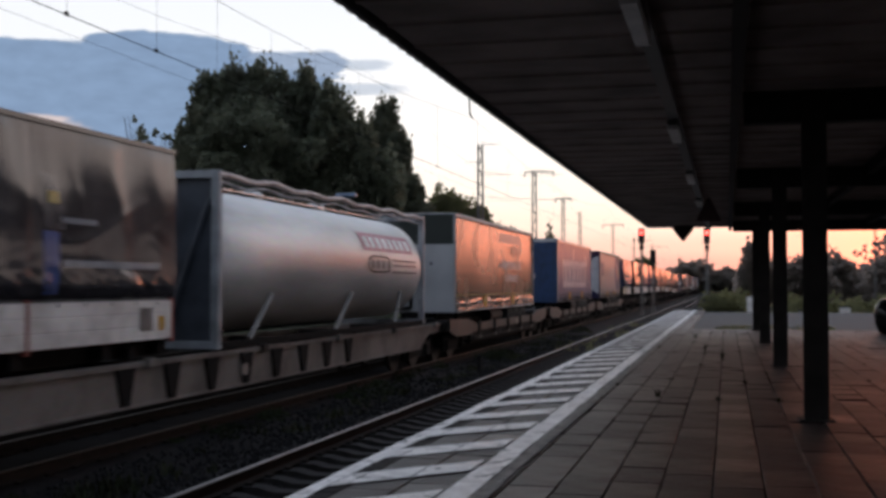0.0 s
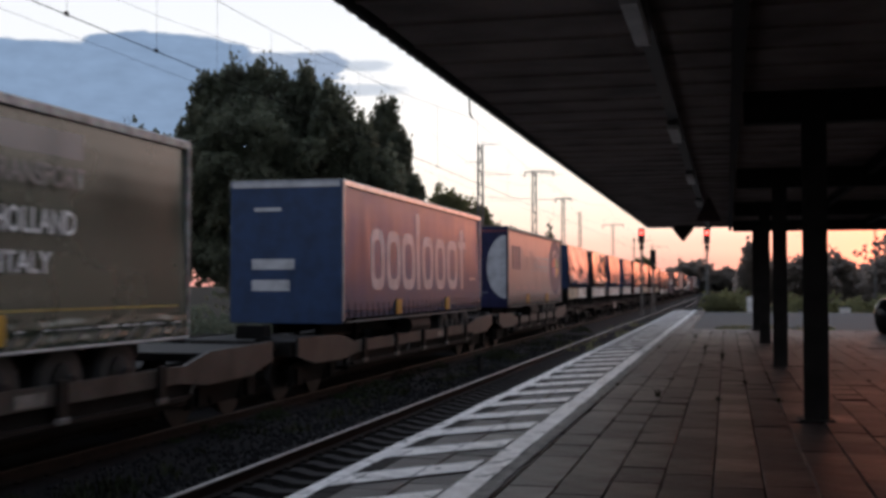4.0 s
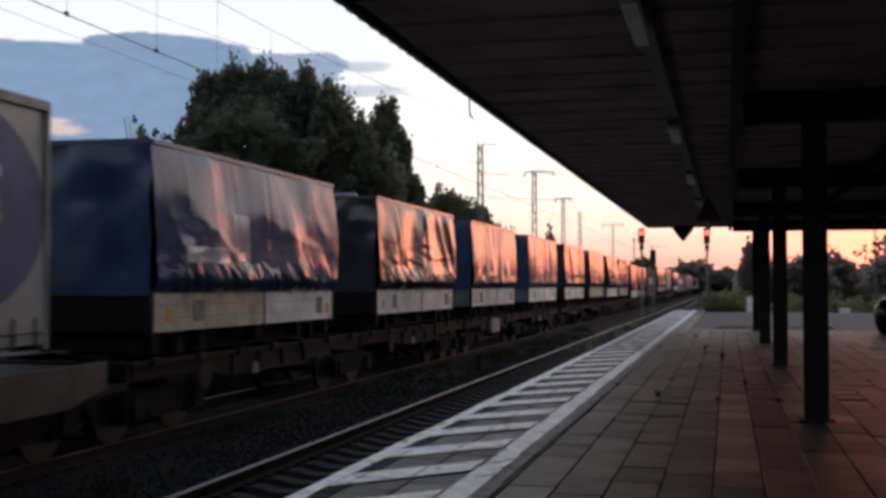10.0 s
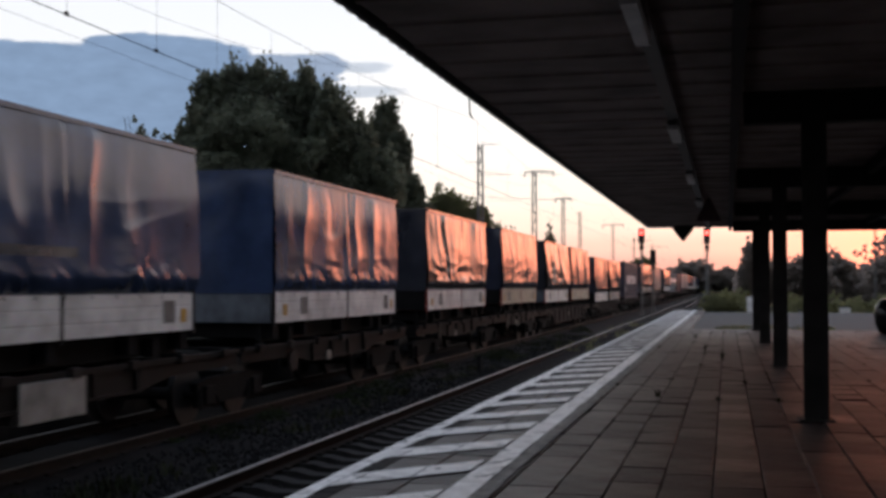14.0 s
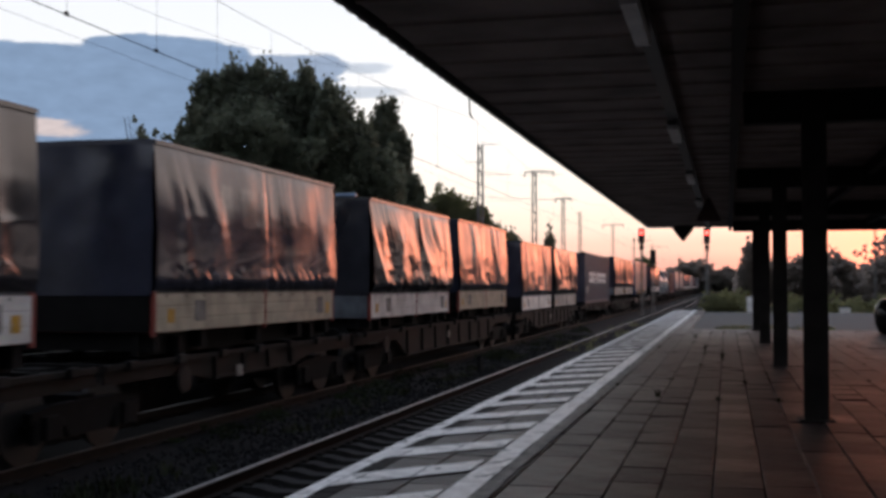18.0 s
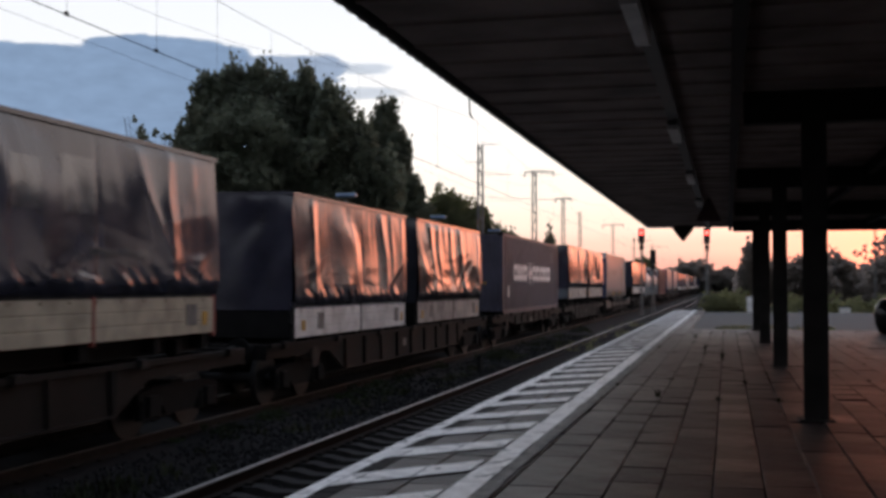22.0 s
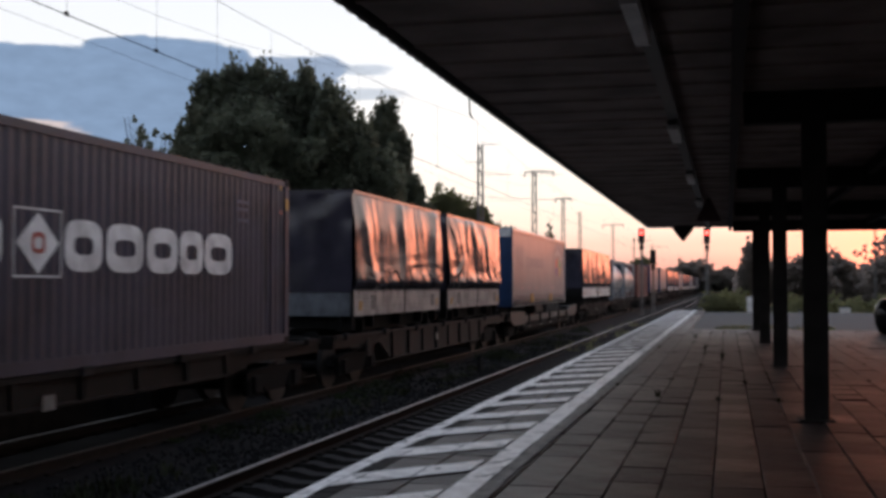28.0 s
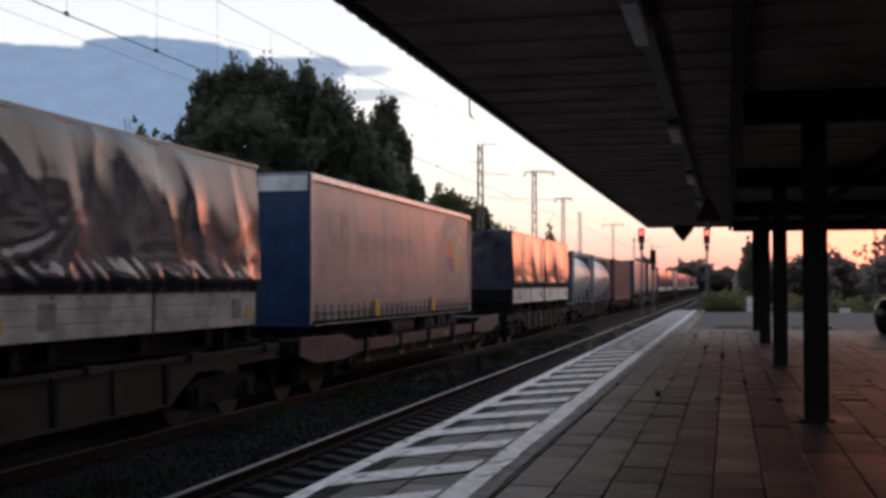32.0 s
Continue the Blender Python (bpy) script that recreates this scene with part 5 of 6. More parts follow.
def pocket_wagon(q, L, paint, label, turning=True):
    """A pocket wagon: low cranked side beams between raised ends."""
    t = thing("pocket_wagon", label, "freight wagon", (TRACK_B, q, RAIL_Z), "wagons of the train")
    for s in (-1, 1):
        bm = bmesh.new()
        x0, x1 = sorted((s * 1.24, s * 1.30))
        extrude_yz(bm, [(0.15, 1.20), (0.15, 0.86), (1.0, 0.68), (2.7, 0.66), (3.6, 0.75), (L - 3.6, 0.75), (L - 2.7, 0.66), (L - 1.0, 0.68), (L - 0.15, 0.86),
                        (L - 0.15, 1.20), (L - 2.6, 1.16), (L - 3.6, 0.96), (3.6, 0.96), (2.6, 1.16)], x0, x1)
        part("side_beam", bm, paint, t)
        bm = bmesh.new()
        xa, xb = sorted((s * 1.26, s * 1.31))
        box(bm, xa, xb, 3.3, L - 3.3, 0.50, 0.555)
        part("lower_flange", bm, FRAME_BROWN, t)
        bm = bmesh.new()
        xc, xd = sorted((s * 1.16, s * 1.22))
        box(bm, xc, xd, 3.1, L - 3.1, 0.50, 0.80)
        part("inner_web", bm, UNDER, t)
        for y in (3.0, L * 0.42, L * 0.63, L - 3.2):
            bm = bmesh.new()
            tube(bm, (s * 1.27, y, 0.56), (s * 1.27, y + 0.16, 0.78), 0.035, n=6)
            part("stay", bm, paint, t)
        bm = bmesh.new()
        box(bm, xa, xb, 3.5, L - 3.5, 0.961, 1.0)
        part("upper_flange", bm, paint, t)
        for k in range(5):
            y = 3.9 + (L - 8.2) * k / 4
            bm = bmesh.new()
            xa, xb = sorted((s * 1.301, s * 1.36))
            bevel_box(bm, xa, xb, y, y + 0.22, 0.60, 1.05, 0.015)
            shoe = part("grapple_shoe", bm, FRAME_BROWN, t)
            bm = bmesh.new()
            bevel_box(bm, xa, xb + s * 0.012, y - 0.02, y + 0.24, 0.52, 0.599, 0.01)
            # The pinkish light on the foot is put in as a paler colour.
            part("foot", bm, FRAME_PALE, shoe)
        for y in (L * 0.34, L * 0.58):
            bm = bmesh.new()
            xa, xb = sorted((s * 1.301, s * 1.312))
            box(bm, xa, xb, y, y + 0.6, 0.78, 0.93)
            part("data_panel", bm, DIRTY_PANEL, t)
    bm = bmesh.new()
    box(bm, -1.22, 1.22, 3.2, L - 3.2, 0.40, 0.47)
    part("pocket_floor", bm, UNDER, t)
    for a in (0.2, L - 2.8):
        bm = bmesh.new()
        bevel_box(bm, -1.23, 1.23, a, a + 2.6, 1.0, 1.14, 0.015)
        part("end_deck", bm, FRAME_GREY, t)
    for y in (1.6, L - 1.6):
        bogie(t, y, turning)
    bm = bmesh.new()
    bevel_box(bm, -0.3, 0.3, 0.9, 1.3, 1.141, 1.40, 0.03)
    part("kingpin_stand", bm, UNDER, t)
    buffers(t, L)
    TRAIN.append((t, q))
    return t


def build_train():
    curtain = "creased %s tarpaulin swap body with %s drop boards"
    # first wagon: swap body and long tank
    flat_wagon(5.65, 24.9, (1.9, 23.0), FRAME_PALE, "long dusty cream container wagon with deep side sills", 0.52, taper=1.2, gusset=0.24)
    swap_body(7.38, 7.45, TARP_BLACK, 1, curtain % ("dark", "white"), 1.0, drop=0.09, red=True, marks="u,0.555,0.60,2.15,2.89 y,0.572,0.604,3.22,3.36 d,0.556,0.60,3.38,3.56 d,0.56,0.62,2.92,3.2 g,0.61,0.717,3.0,3.07 g,0.61,0.93,2.47,2.56")
    tank_container(16.3, 12.42, "long silver tank container in an open grey frame")
    # three trailers
    for q, L in ((31.2, 17.9), (50.0, 18.0), (68.9, 17.0)):
        pocket_wagon(q, L, FRAME_DUST, "dirty grey pocket wagon carrying a trailer")
    trailer(32.15, 13.7, TARP_GREEN, WHITE_PANEL, "olive-green curtain trailer with a white front", 4.30, art_green, ROOF_PALE)
    trailer(52.75, 13.45, TARP_NEAVY, TARP_ROYAL, "dark blue curtain trailer with tall pale marks", 4.38, art_blue)
    trailer(70.9, 13.6, TARP_GREY, FRONT_NAVY, "silver-grey curtain trailer with a navy front and coloured roundel", 4.33, art_grey, GALV)
    # six swap bodies on short-coupled wagons
    for q in (86.4, 106.4, 127.1):
        flat_wagon(q, 19.7, (1.4, 9.85, 18.3), FRAME_BROWN, "rust-brown articulated container wagon", 0.72, joints=(9.85,), cabinets={106.4: ((3.8, 5.15),)}.get(q, ()))
    swap_body(86.97, 7.4, TARP_BLUE, 2, curtain % ("blue", "white"), 2.0, board=BOARD_CREAM, second=BOARD_WHITE, marks="g,0.10,0.30,2.50,2.74 g,0.34,0.42,2.55,3.3", lean=0.15, broad=1.5, slant=0.6)
    swap_body(97.3, 7.35, TARP_BLACK, 3, curtain % ("black", "white"), 2.3, lean=0.12, broad=1.25, slant=1.0)
    swap_body(107.12, 7.38, TARP_BLUE, 4, curtain % ("blue", "white"), 1.1, front=END_SHADED, marks="d,0.3,0.55,2.5,2.62", lean=0.11)
    swap_body(117.55, 7.5, TARP_BLUE, 5, curtain % ("blue", "white"), 0.8, front=END_SHADED)
    swap_body(128.0, 7.45, TARP_BLACK, 6, curtain % ("black", "white"), 1.3, red=True)
    swap_body(138.22, 7.38, TARP_NAVY, 7, curtain % ("navy", "cream"), 1.0, board=BOARD_CREAM, red=True, marks="d,0.28,0.34,3.1,3.75 d,0.38,0.46,3.1,3.75 d,0.49,0.54,3.1,3.75 d,0.62,0.8,3.2,3.3 d,0.62,0.8,2.7,2.8", lean=0.09, slant=0.5)
    # pairs on sixty-foot wagons
    for q, L in ((147.05, 18.2), (166.15, 18.5), (203.2, 18.1)):
        flat_wagon(q, L, (2.0, L - 2.0), FRAME_BROWN if q < 200 else FRAME_GREY, "rust-stained container wagon with fish-bellied sills", 0.44)
    swap_body(148.02, 7.35, TARP_BLACK, 8, curtain % ("black", "white"), 1.9, drop=0.075, front=END_SHADED, red=True, marks="d,0.35,0.48,3.2,3.7 d,0.6,0.85,2.6,2.75", lean=0.13, broad=1.2, slant=0.7)
    swap_body(156.6, 7.38, TARP_NAVY, 9, curtain % ("navy", "cream"), 1.0, drop=0.06, board=BOARD_CREAM, red=True, marks="d,0.28,0.36,3.1,3.7 d,0.42,0.52,3.1,3.8 d,0.5,0.7,2.6,2.7", lean=0.09, slant=0.4)
    swap_body(167.25, 7.45, TARP_MATT, 10, curtain % ("black", "white"), 1.3, drop=0.31, marks="d,0.36,0.5,3.5,3.8", lean=0.06)
    swap_body(175.77, 7.5, TARP_BLACK, 11, curtain % ("black", "white"), 1.6, drop=0.31, board=BOARD_DULL, lean=0.10, broad=1.2, slant=0.4)
    flat_wagon(185.65, 16.7, (1.7, 14.9), FRAME_BROWN, "low rust-brown container wagon", 0.72)
    container(187.2, 13.45, BOX_NAVY, "dark navy ribbed container with white block marks")
    swap_body(204.3, 7.5, TARP_MATT, 12, curtain % ("black", "white"), 1.5, front=END_SHADED, marks="d,0.22,0.3,3.2,3.6 d,0.34,0.42,3.2,3.6", lean=0.10, broad=1.3, slant=0.5, board=BOARD_DULL)
    swap_body(212.62, 7.55, TARP_MATT, 13, curtain % ("black", "white"), 1.8, marks="d,0.3,0.4,3.1,3.8 d,0.44,0.55,3.1,3.8 d,0.62,0.82,2.8,2.95", lean=0.11, broad=1.2, slant=1.0, board=BOARD_DULL)
    pocket_wagon(221.95, 18.9, FRAME_DUST, "dirty grey pocket wagon carrying a trailer")
    trailer(222.7, 13.85, TARP_GREY, TARP_ROYAL, "pale grey curtain trailer with a blue front", 4.33, lambda t, f, L, fr: (marks(t, f, PRINT_FAINT, "1.0,1.5,2.8,3.7 1.8,2.3,2.8,3.7 3.0,7.4,2.9,3.3"), roundel(t, f, 11.75, 3.0, 1.22, L - 0.09), plates(t, fr, PRINT_WHITE, ((-1.2, 1.2, 3.98, 4.28),), "pale_band"), marks(t, f, PRINT_PINK, "1.5,2.6,2.02,2.12 3.2,4.3,2.02,2.12 5.0,6.0,2.02,2.12 9.4,10.3,2.02,2.12")))
    # the tail of the train, still far off at the end
    flat_wagon(242.8, 16.9, (2.0, 14.9), FRAME_BROWN, "rust-brown container wagon near the train's tail", 0.44, False)
    swap_body(243.7, 7.35, TARP_MATT, 14, curtain % ("black", "white"), 1.0, fine=0.5)
    swap_body(251.3, 7.4, TARP_NAVY, 15, curtain % ("navy", "white"), 1.0, fine=0.5)
    flat_wagon(260.4, 19.5, (2.0, 17.5), FRAME_BROWN, "rust-brown container wagon near the train's tail", 0.44, False)
    tank_container(260.95, 7.6, "short silver tank container in a grey frame")
    tank_container(270.1, 9.1, "silver tank container in a grey frame")
    flat_wagon(281.2, 16.4, (2.0, 14.4), FRAME_BROWN, "rust-brown container wagon near the train's tail", 0.6, False)
    container(282.7, 13.6, BOX_RUST, "red-brown ribbed steel container on a wagon", True)
    far_wagon = pocket_wagon(298.4, 17.2, FRAME_GREY, "dirty grey pocket wagon in the tail of the train", False)
    far_trailer = trailer(300.0, 13.7, TARP_GREY, TARP_ROYAL, "pale grey curtain trailer in the tail of the train", 4.33)
    far_flat = flat_wagon(334.2, 17.9, (2.0, 15.9), FRAME_BROWN, "rust-brown container wagon in the tail of the train", 0.5, False)
    far_swap = swap_body(335.2, 7.5, TARP_BLUE, 17, curtain % ("blue", "white"), 1.0, fine=0.5)

    def again(ob, q):
        TRAIN.append((copy_thing(ob, pose(TRACK_B, q, RAIL_Z)), q))
    again(far_wagon, 316.2), again(far_trailer, 317.8), again(far_swap, 343.4)
    q = 352.8
    for k in range(10):
        if k % 3 == 1:
            again(far_wagon, q), again(far_trailer, q + 1.6)
            q += 17.9
        else:
            again(far_flat, q), again(far_swap, q + 0.9), again(far_swap, q + 9.2)
            q += 18.7


build_train()


# ---------------- signals, masts and wires ----------------
def signal(x, y, light_z, label, dim=False):
    t = thing("railway_signal", label, "railway signal", (x, y, -0.95), "signals")
    z = light_z + 0.95
    bm = bmesh.new()
    tube(bm, (0, 0.12, 0), (0, 0.12, z + 0.3), 0.07)
    part("mast", bm, GALV, t)
    bm = bmesh.new()
    bevel_box(bm, -0.25, 0.25, -0.10, 0.05, z - 0.85, z + 0.38, 0.04)
    part("head", bm, STEEL_DARK, t)
    bm = bmesh.new()
    lathe(bm, [(0.02, -0.125), (0.15, -0.13), (0.15, -0.101), (0.02, -0.1)], "Y", (0, 0, z), 16)
    part("lens", bm, STEEL_DARK if dim is None else RED_DIM if dim else RED_LIGHT, t, "dark lens" if dim is None else "lit red lens")
    bm = bmesh.new()
    for k in range(7):
        a0, a1 = radians(10 + 160 * k / 7), radians(10 + 160 * (k + 1) / 7)
        v = [bm.verts.new((0.18 * math.cos(a), yy, z + 0.18 * math.sin(a))) for a, yy in ((a0, -0.30), (a1, -0.30), (a1, -0.101), (a0, -0.101))]
        bm.faces.new(v)
    part("hood", bm, STEEL_DARK, t)
    bm = bmesh.new()
    bevel_box(bm, -0.16, 0.16, -0.06, 0.04, z - 1.35, z - 0.95, 0.02)
    part("backing_plate", bm, STEEL_DARK, t)
    bm = bmesh.new()
    for k in range(int(z / 0.35)):
        box(bm, -0.16, 0.16, 0.2, 0.23, 0.3 + 0.35 * k, 0.33 + 0.35 * k)
    box(bm, -0.18, -0.15, 0.2, 0.23, 0, z), box(bm, 0.15, 0.18, 0.2, 0.23, 0, z)
    part("ladder", bm, GALV, t)


RED_DIM = glow("dim_red_light", (1.0, 0.08, 0.05), 0.8)
signal(-6.72, 93.0, CAM_H + 4.28, "red railway signal on a post beside the track")
signal(-1.55, 92.5, CAM_H + 4.2, "red railway signal on a post beyond the platform end")
signal(-6.25, 100.0, CAM_H + 2.75, "low unlit railway signal on a post between the tracks", None)
signal(14.6, 158.0, CAM_H + 2.9, "dim red railway signal before dark trees", True)


def lattice_mast(x, y, top, arms, label, w=0.42):
    """A square lattice mast with arms (x0, x1, z)."""
    base = -1.0
    t = thing("catenary_mast", label, "catenary mast", (x, y, base), "masts")
    H = top - base
    for sx in (-1, 1):
        for sy in (-1, 1):
            bm = bmesh.new()
            tube(bm, (sx * w / 2, sy * w / 2, 0), (sx * w / 3.2, sy * w / 3.2, H), 0.035, n=4)
            part("leg", bm, GALV, t)
    n = int(H / 0.7)
    for sy in (-1, 1):
        bm = bmesh.new()
        for k in range(n):
            z0, z1 = H * k / n, H * (k + 1) / n
            r0, r1 = w / 2 - (w / 2 - w / 3.2) * k / n, w / 2 - (w / 2 - w / 3.2) * (k + 1) / n
            s = 1 if k % 2 else -1
            tube(bm, (s * r0, sy * r0, z0), (-s * r1, sy * r1, z1), 0.02, n=4)
            tube(bm, (sy * r0, s * r0, z0), (sy * r1, -s * r1, z1), 0.02, n=4)
        part("lattice_bars", bm, GALV, t)
    for x0, x1, z, r in arms:
        bm = bmesh.new()
        tube(bm, (x0, 0, z - base), (x1, 0, z - base), r, n=6)
        tube(bm, (x1 * 0.8, 0, z - base), (0, 0, z - base + 0.25), 0.012, n=4)
        part("arm", bm, GALV, t)
        for xi in (x0, x1):
            if abs(xi) > 0.6 and r > 0.03:
                bm = bmesh.new()
                lathe(bm, [(0.02, -0.4), (0.06, -0.37), (0.03, -0.3), (0.06, -0.25), (0.03, -0.17), (0.06, -0.12), (0.02, -0.02)], "Z", (xi, 0, z - base), 8)
                part("insulator", bm, STEEL_DARK, t)
    return t


Z = CAM_H
lattice_mast(-14.9, 69.0, Z + 8.85, ((-0.2, 1.2, Z + 8.8, 0.018), (-1.0, 0.2, Z + 7.75, 0.015), (-0.2, 6.1, Z + 5.28, 0.008), (-0.2, 2.0, Z + 6.9, 0.012)), "tall rusty lattice catenary mast beyond the train")
lattice_mast(-14.33, 86.0, Z + 8.85, ((-0.75, 1.5, Z + 8.75, 0.05), (-1.1, 2.2, Z + 8.5, 0.012)), "lattice catenary mast with a broad cross arm")
lattice_mast(-15.9, 113.0, Z + 8.8, ((-0.8, 0.8, Z + 8.75, 0.07),), "distant lattice catenary mast with a cross arm")
lattice_mast(-17.0, 135.0, Z + 8.85, (), "distant rusty lattice mast beside the line")
lattice_mast(-15.9, 164.0, Z + 8.8, ((-1.5, 1.5, Z + 8.75, 0.07),), "distant lattice catenary mast with a cross arm")
lattice_mast(-15.0, 190.0, Z + 8.0, ((-0.2, 3.0, Z + 7.5, 0.03),), "distant rusty lattice mast beside the line")
lattice_mast(-14.0, 222.0, Z + 8.0, ((-3.0, 3.0, Z + 7.5, 0.03),), "distant rusty lattice mast beside the line")
for x, y in ((16.5, 138.0), (17.6, 136.0), (12.4, 190.0), (22.0, 150.0)):
    lattice_mast(x, y, Z + 8.2, ((-2.0, 2.0, Z + 8.0, 0.03),), "slim mast before the sunset", 0.3)


def overhead_line(x, z, height, sag, r0, r1, drops, label):
    """A messenger wire on the masts' arms with a contact wire hung from it by droppers; spans of 46 m that meet at y = 41."""
    t = thing("overhead_line", label, "overhead line", (x, 69, z + height), "overhead lines")
    def top(y):
        ph = ((y - 41) % 46) / 46
        return -sag * 4 * ph * (1 - ph)
    n = 80
    ys = [-6 + 306 * i / n for i in range(n + 1)]
    for nm, r, f in (("messenger_wire", r1, top), ("contact_wire", r0, lambda y: -height)):
        bm = bmesh.new()
        rings = [[bm.verts.new((r * math.cos(2 * math.pi * i / 5), y - 69, f(y) + r * math.sin(2 * math.pi * i / 5))) for i in range(5)] for y in ys]
        for p, q in zip(rings, rings[1:]):
            for i in range(5):
                bm.faces.new((p[i], p[(i + 1) % 5], q[(i + 1) % 5], q[i]))
        part(nm, bm, WIRE, t)
    for y in drops:
        bm = bmesh.new()
        tube(bm, (0, y - 69, -height), (0, y - 69, top(y)), 0.003, n=4)
        part("dropper", bm, WIRE, t)
        bm = bmesh.new()
        box(bm, -0.012, 0.012, y - 69.045, y - 68.955, -height - 0.015, -height + 0.045)
        part("clamp", bm, WIRE, t)


def line_support():
    """The hanging tube that carries the messenger, stayed to the platform roof."""
    t = thing("line_support", "dark hanging support tube of the overhead line", "line support", (-8.96, 39.75, Z + 6.05), "overhead lines")
    bm = bmesh.new()
    tube(bm, (0, 0, 0.12), (-0.05, 0, 0.95), 0.028, n=8)
    tube(bm, (0, 0, 0.12), (0.10, 0, 0.0), 0.028, n=8)
    part("tube", bm, WIRE, t)
    bm = bmesh.new()
    tube(bm, (-0.05, 0, 0.95), (6.1, 0, ROOF_Z + 0.2 - Z - 6.15), 0.004, n=4)
    part("stay_wire", bm, WIRE, t)


line_support()
overhead_line(-8.96, Z + 3.80, 2.40, 1.02, 0.0085, 0.005, (11.5, 14.02, 16.6, 18.85, 21.36, 23.9, 27.0, 31.0, 35.0, 41.0, 47.0, 53.0, 60.0), "dark contact and messenger wires above the train")
overhead_line(-13.1, Z + 5.17, 3.1, 2.0, 0.004, 0.004, (), "thin overhead wires beyond the train")


# ---------------- trees and undergrowth ----------------
def leaf_cloud(verts, faces, rng, centre, size, count, leaf, spiky=0.0, tall=1.0):
    """Clumps of small leaves inside an uneven blob."""
    cx, cy, cz = centre
    seed = rng.uniform(0, 100)
    for k in range(count):
        while True:
            d = Vector((rng.gauss(0, 1), rng.gauss(0, 1), rng.gauss(0, 1)))
            if d.length > 0.01:
                break
        d.normalize()
        lump = 0.80 + 0.42 * noise.noise(d * 2.3 + Vector((seed, 0, 0))) + 0.22 * noise.noise(d * 6.0 + Vector((0, seed, 0)))
        r = lump * (0.55 + 0.45 * rng.random() ** 0.4) if rng.random() < 0.85 else lump * rng.random()
        p = Vector((cx + d.x * size[0] * r, cy + d.y * size[1] * r, cz + d.z * size[2] * r * (1 + spiky * max(0, d.z) * noise.noise(Vector((d.x * 9 + seed, d.y * 9, 0))))))
        s = leaf * rng.uniform(0.6, 1.4)
        q = Euler((rng.uniform(-0.9, 0.9), rng.uniform(-0.9, 0.9), rng.uniform(0, 6.28))).to_matrix()
        b = len(verts)
        for c in ((-0.5, 0, 0), (0, -0.32, 0.06), (0.5, 0, 0), (0, 0.32, 0.06), (0, 0.05, 0.5), (0.08, -0.05, -0.5)):
            v = q @ (Vector(c) * s)
            verts.append(p + Vector((v.x, v.y, v.z * tall)))
        faces += [(b, b + 1, b + 2), (b, b + 2, b + 3), (b + 1, b + 4, b + 3), (b, b + 5, b + 2)]


def foliage(name, verts, faces, mat, parent=None):
    me = bpy.data.meshes.new(name)
    me.from_pydata(verts, [], faces)
    me.materials.append(mat)
    o = new(name, me)
    if parent:
        o.parent = parent
    return o


def tree(x, y, H, blobs, label, leaf=0.34, seed=1, mat=None, trunk=0.28, density=1.0):
    """blobs: (dx, dz centre, rx, rz, count, spiky)."""
    rng = random.Random(seed)
    t = thing("tree", label, "tree", (x, y, -1.02), "trees")
    bm = bmesh.new()
    tube(bm, (0, 0, 0), (0.1, 0, H * 0.3), trunk, trunk * 0.75, 10)
    tube(bm, (0.1, 0, H * 0.3), (0.0, 0.1, H * 0.62), trunk * 0.75, trunk * 0.4, 10)
    part("trunk", bm, BARK, t)
    verts, faces = [], []
    for dx, cz, rx, rz, n, spk in blobs:
        bm = bmesh.new()
        tube(bm, (0.05, 0, H * 0.28), (dx * 0.9, rng.uniform(-0.6, 0.6), cz), trunk * (0.4 if trunk > 0.1 else 0.2), min(0.03, trunk * 0.12), 6)
        for k in range(6):
            a = rng.uniform(0, 6.28)
            tube(bm, (dx * 0.6, 0, cz * 0.75), (dx + math.cos(a) * rx * 0.8, math.sin(a) * rx * 0.8, cz + rng.uniform(-0.4, 0.7) * rz), trunk * 0.18, trunk * 0.045, 5)
        part("limb", bm, BARK, t)
        leaf_cloud(verts, faces, rng, (dx, rng.uniform(-0.8, 0.8), cz), (rx, rx, rz), int(n * density), leaf, spk, 1.25)
    foliage("crown", verts, faces, mat or LEAF, t)


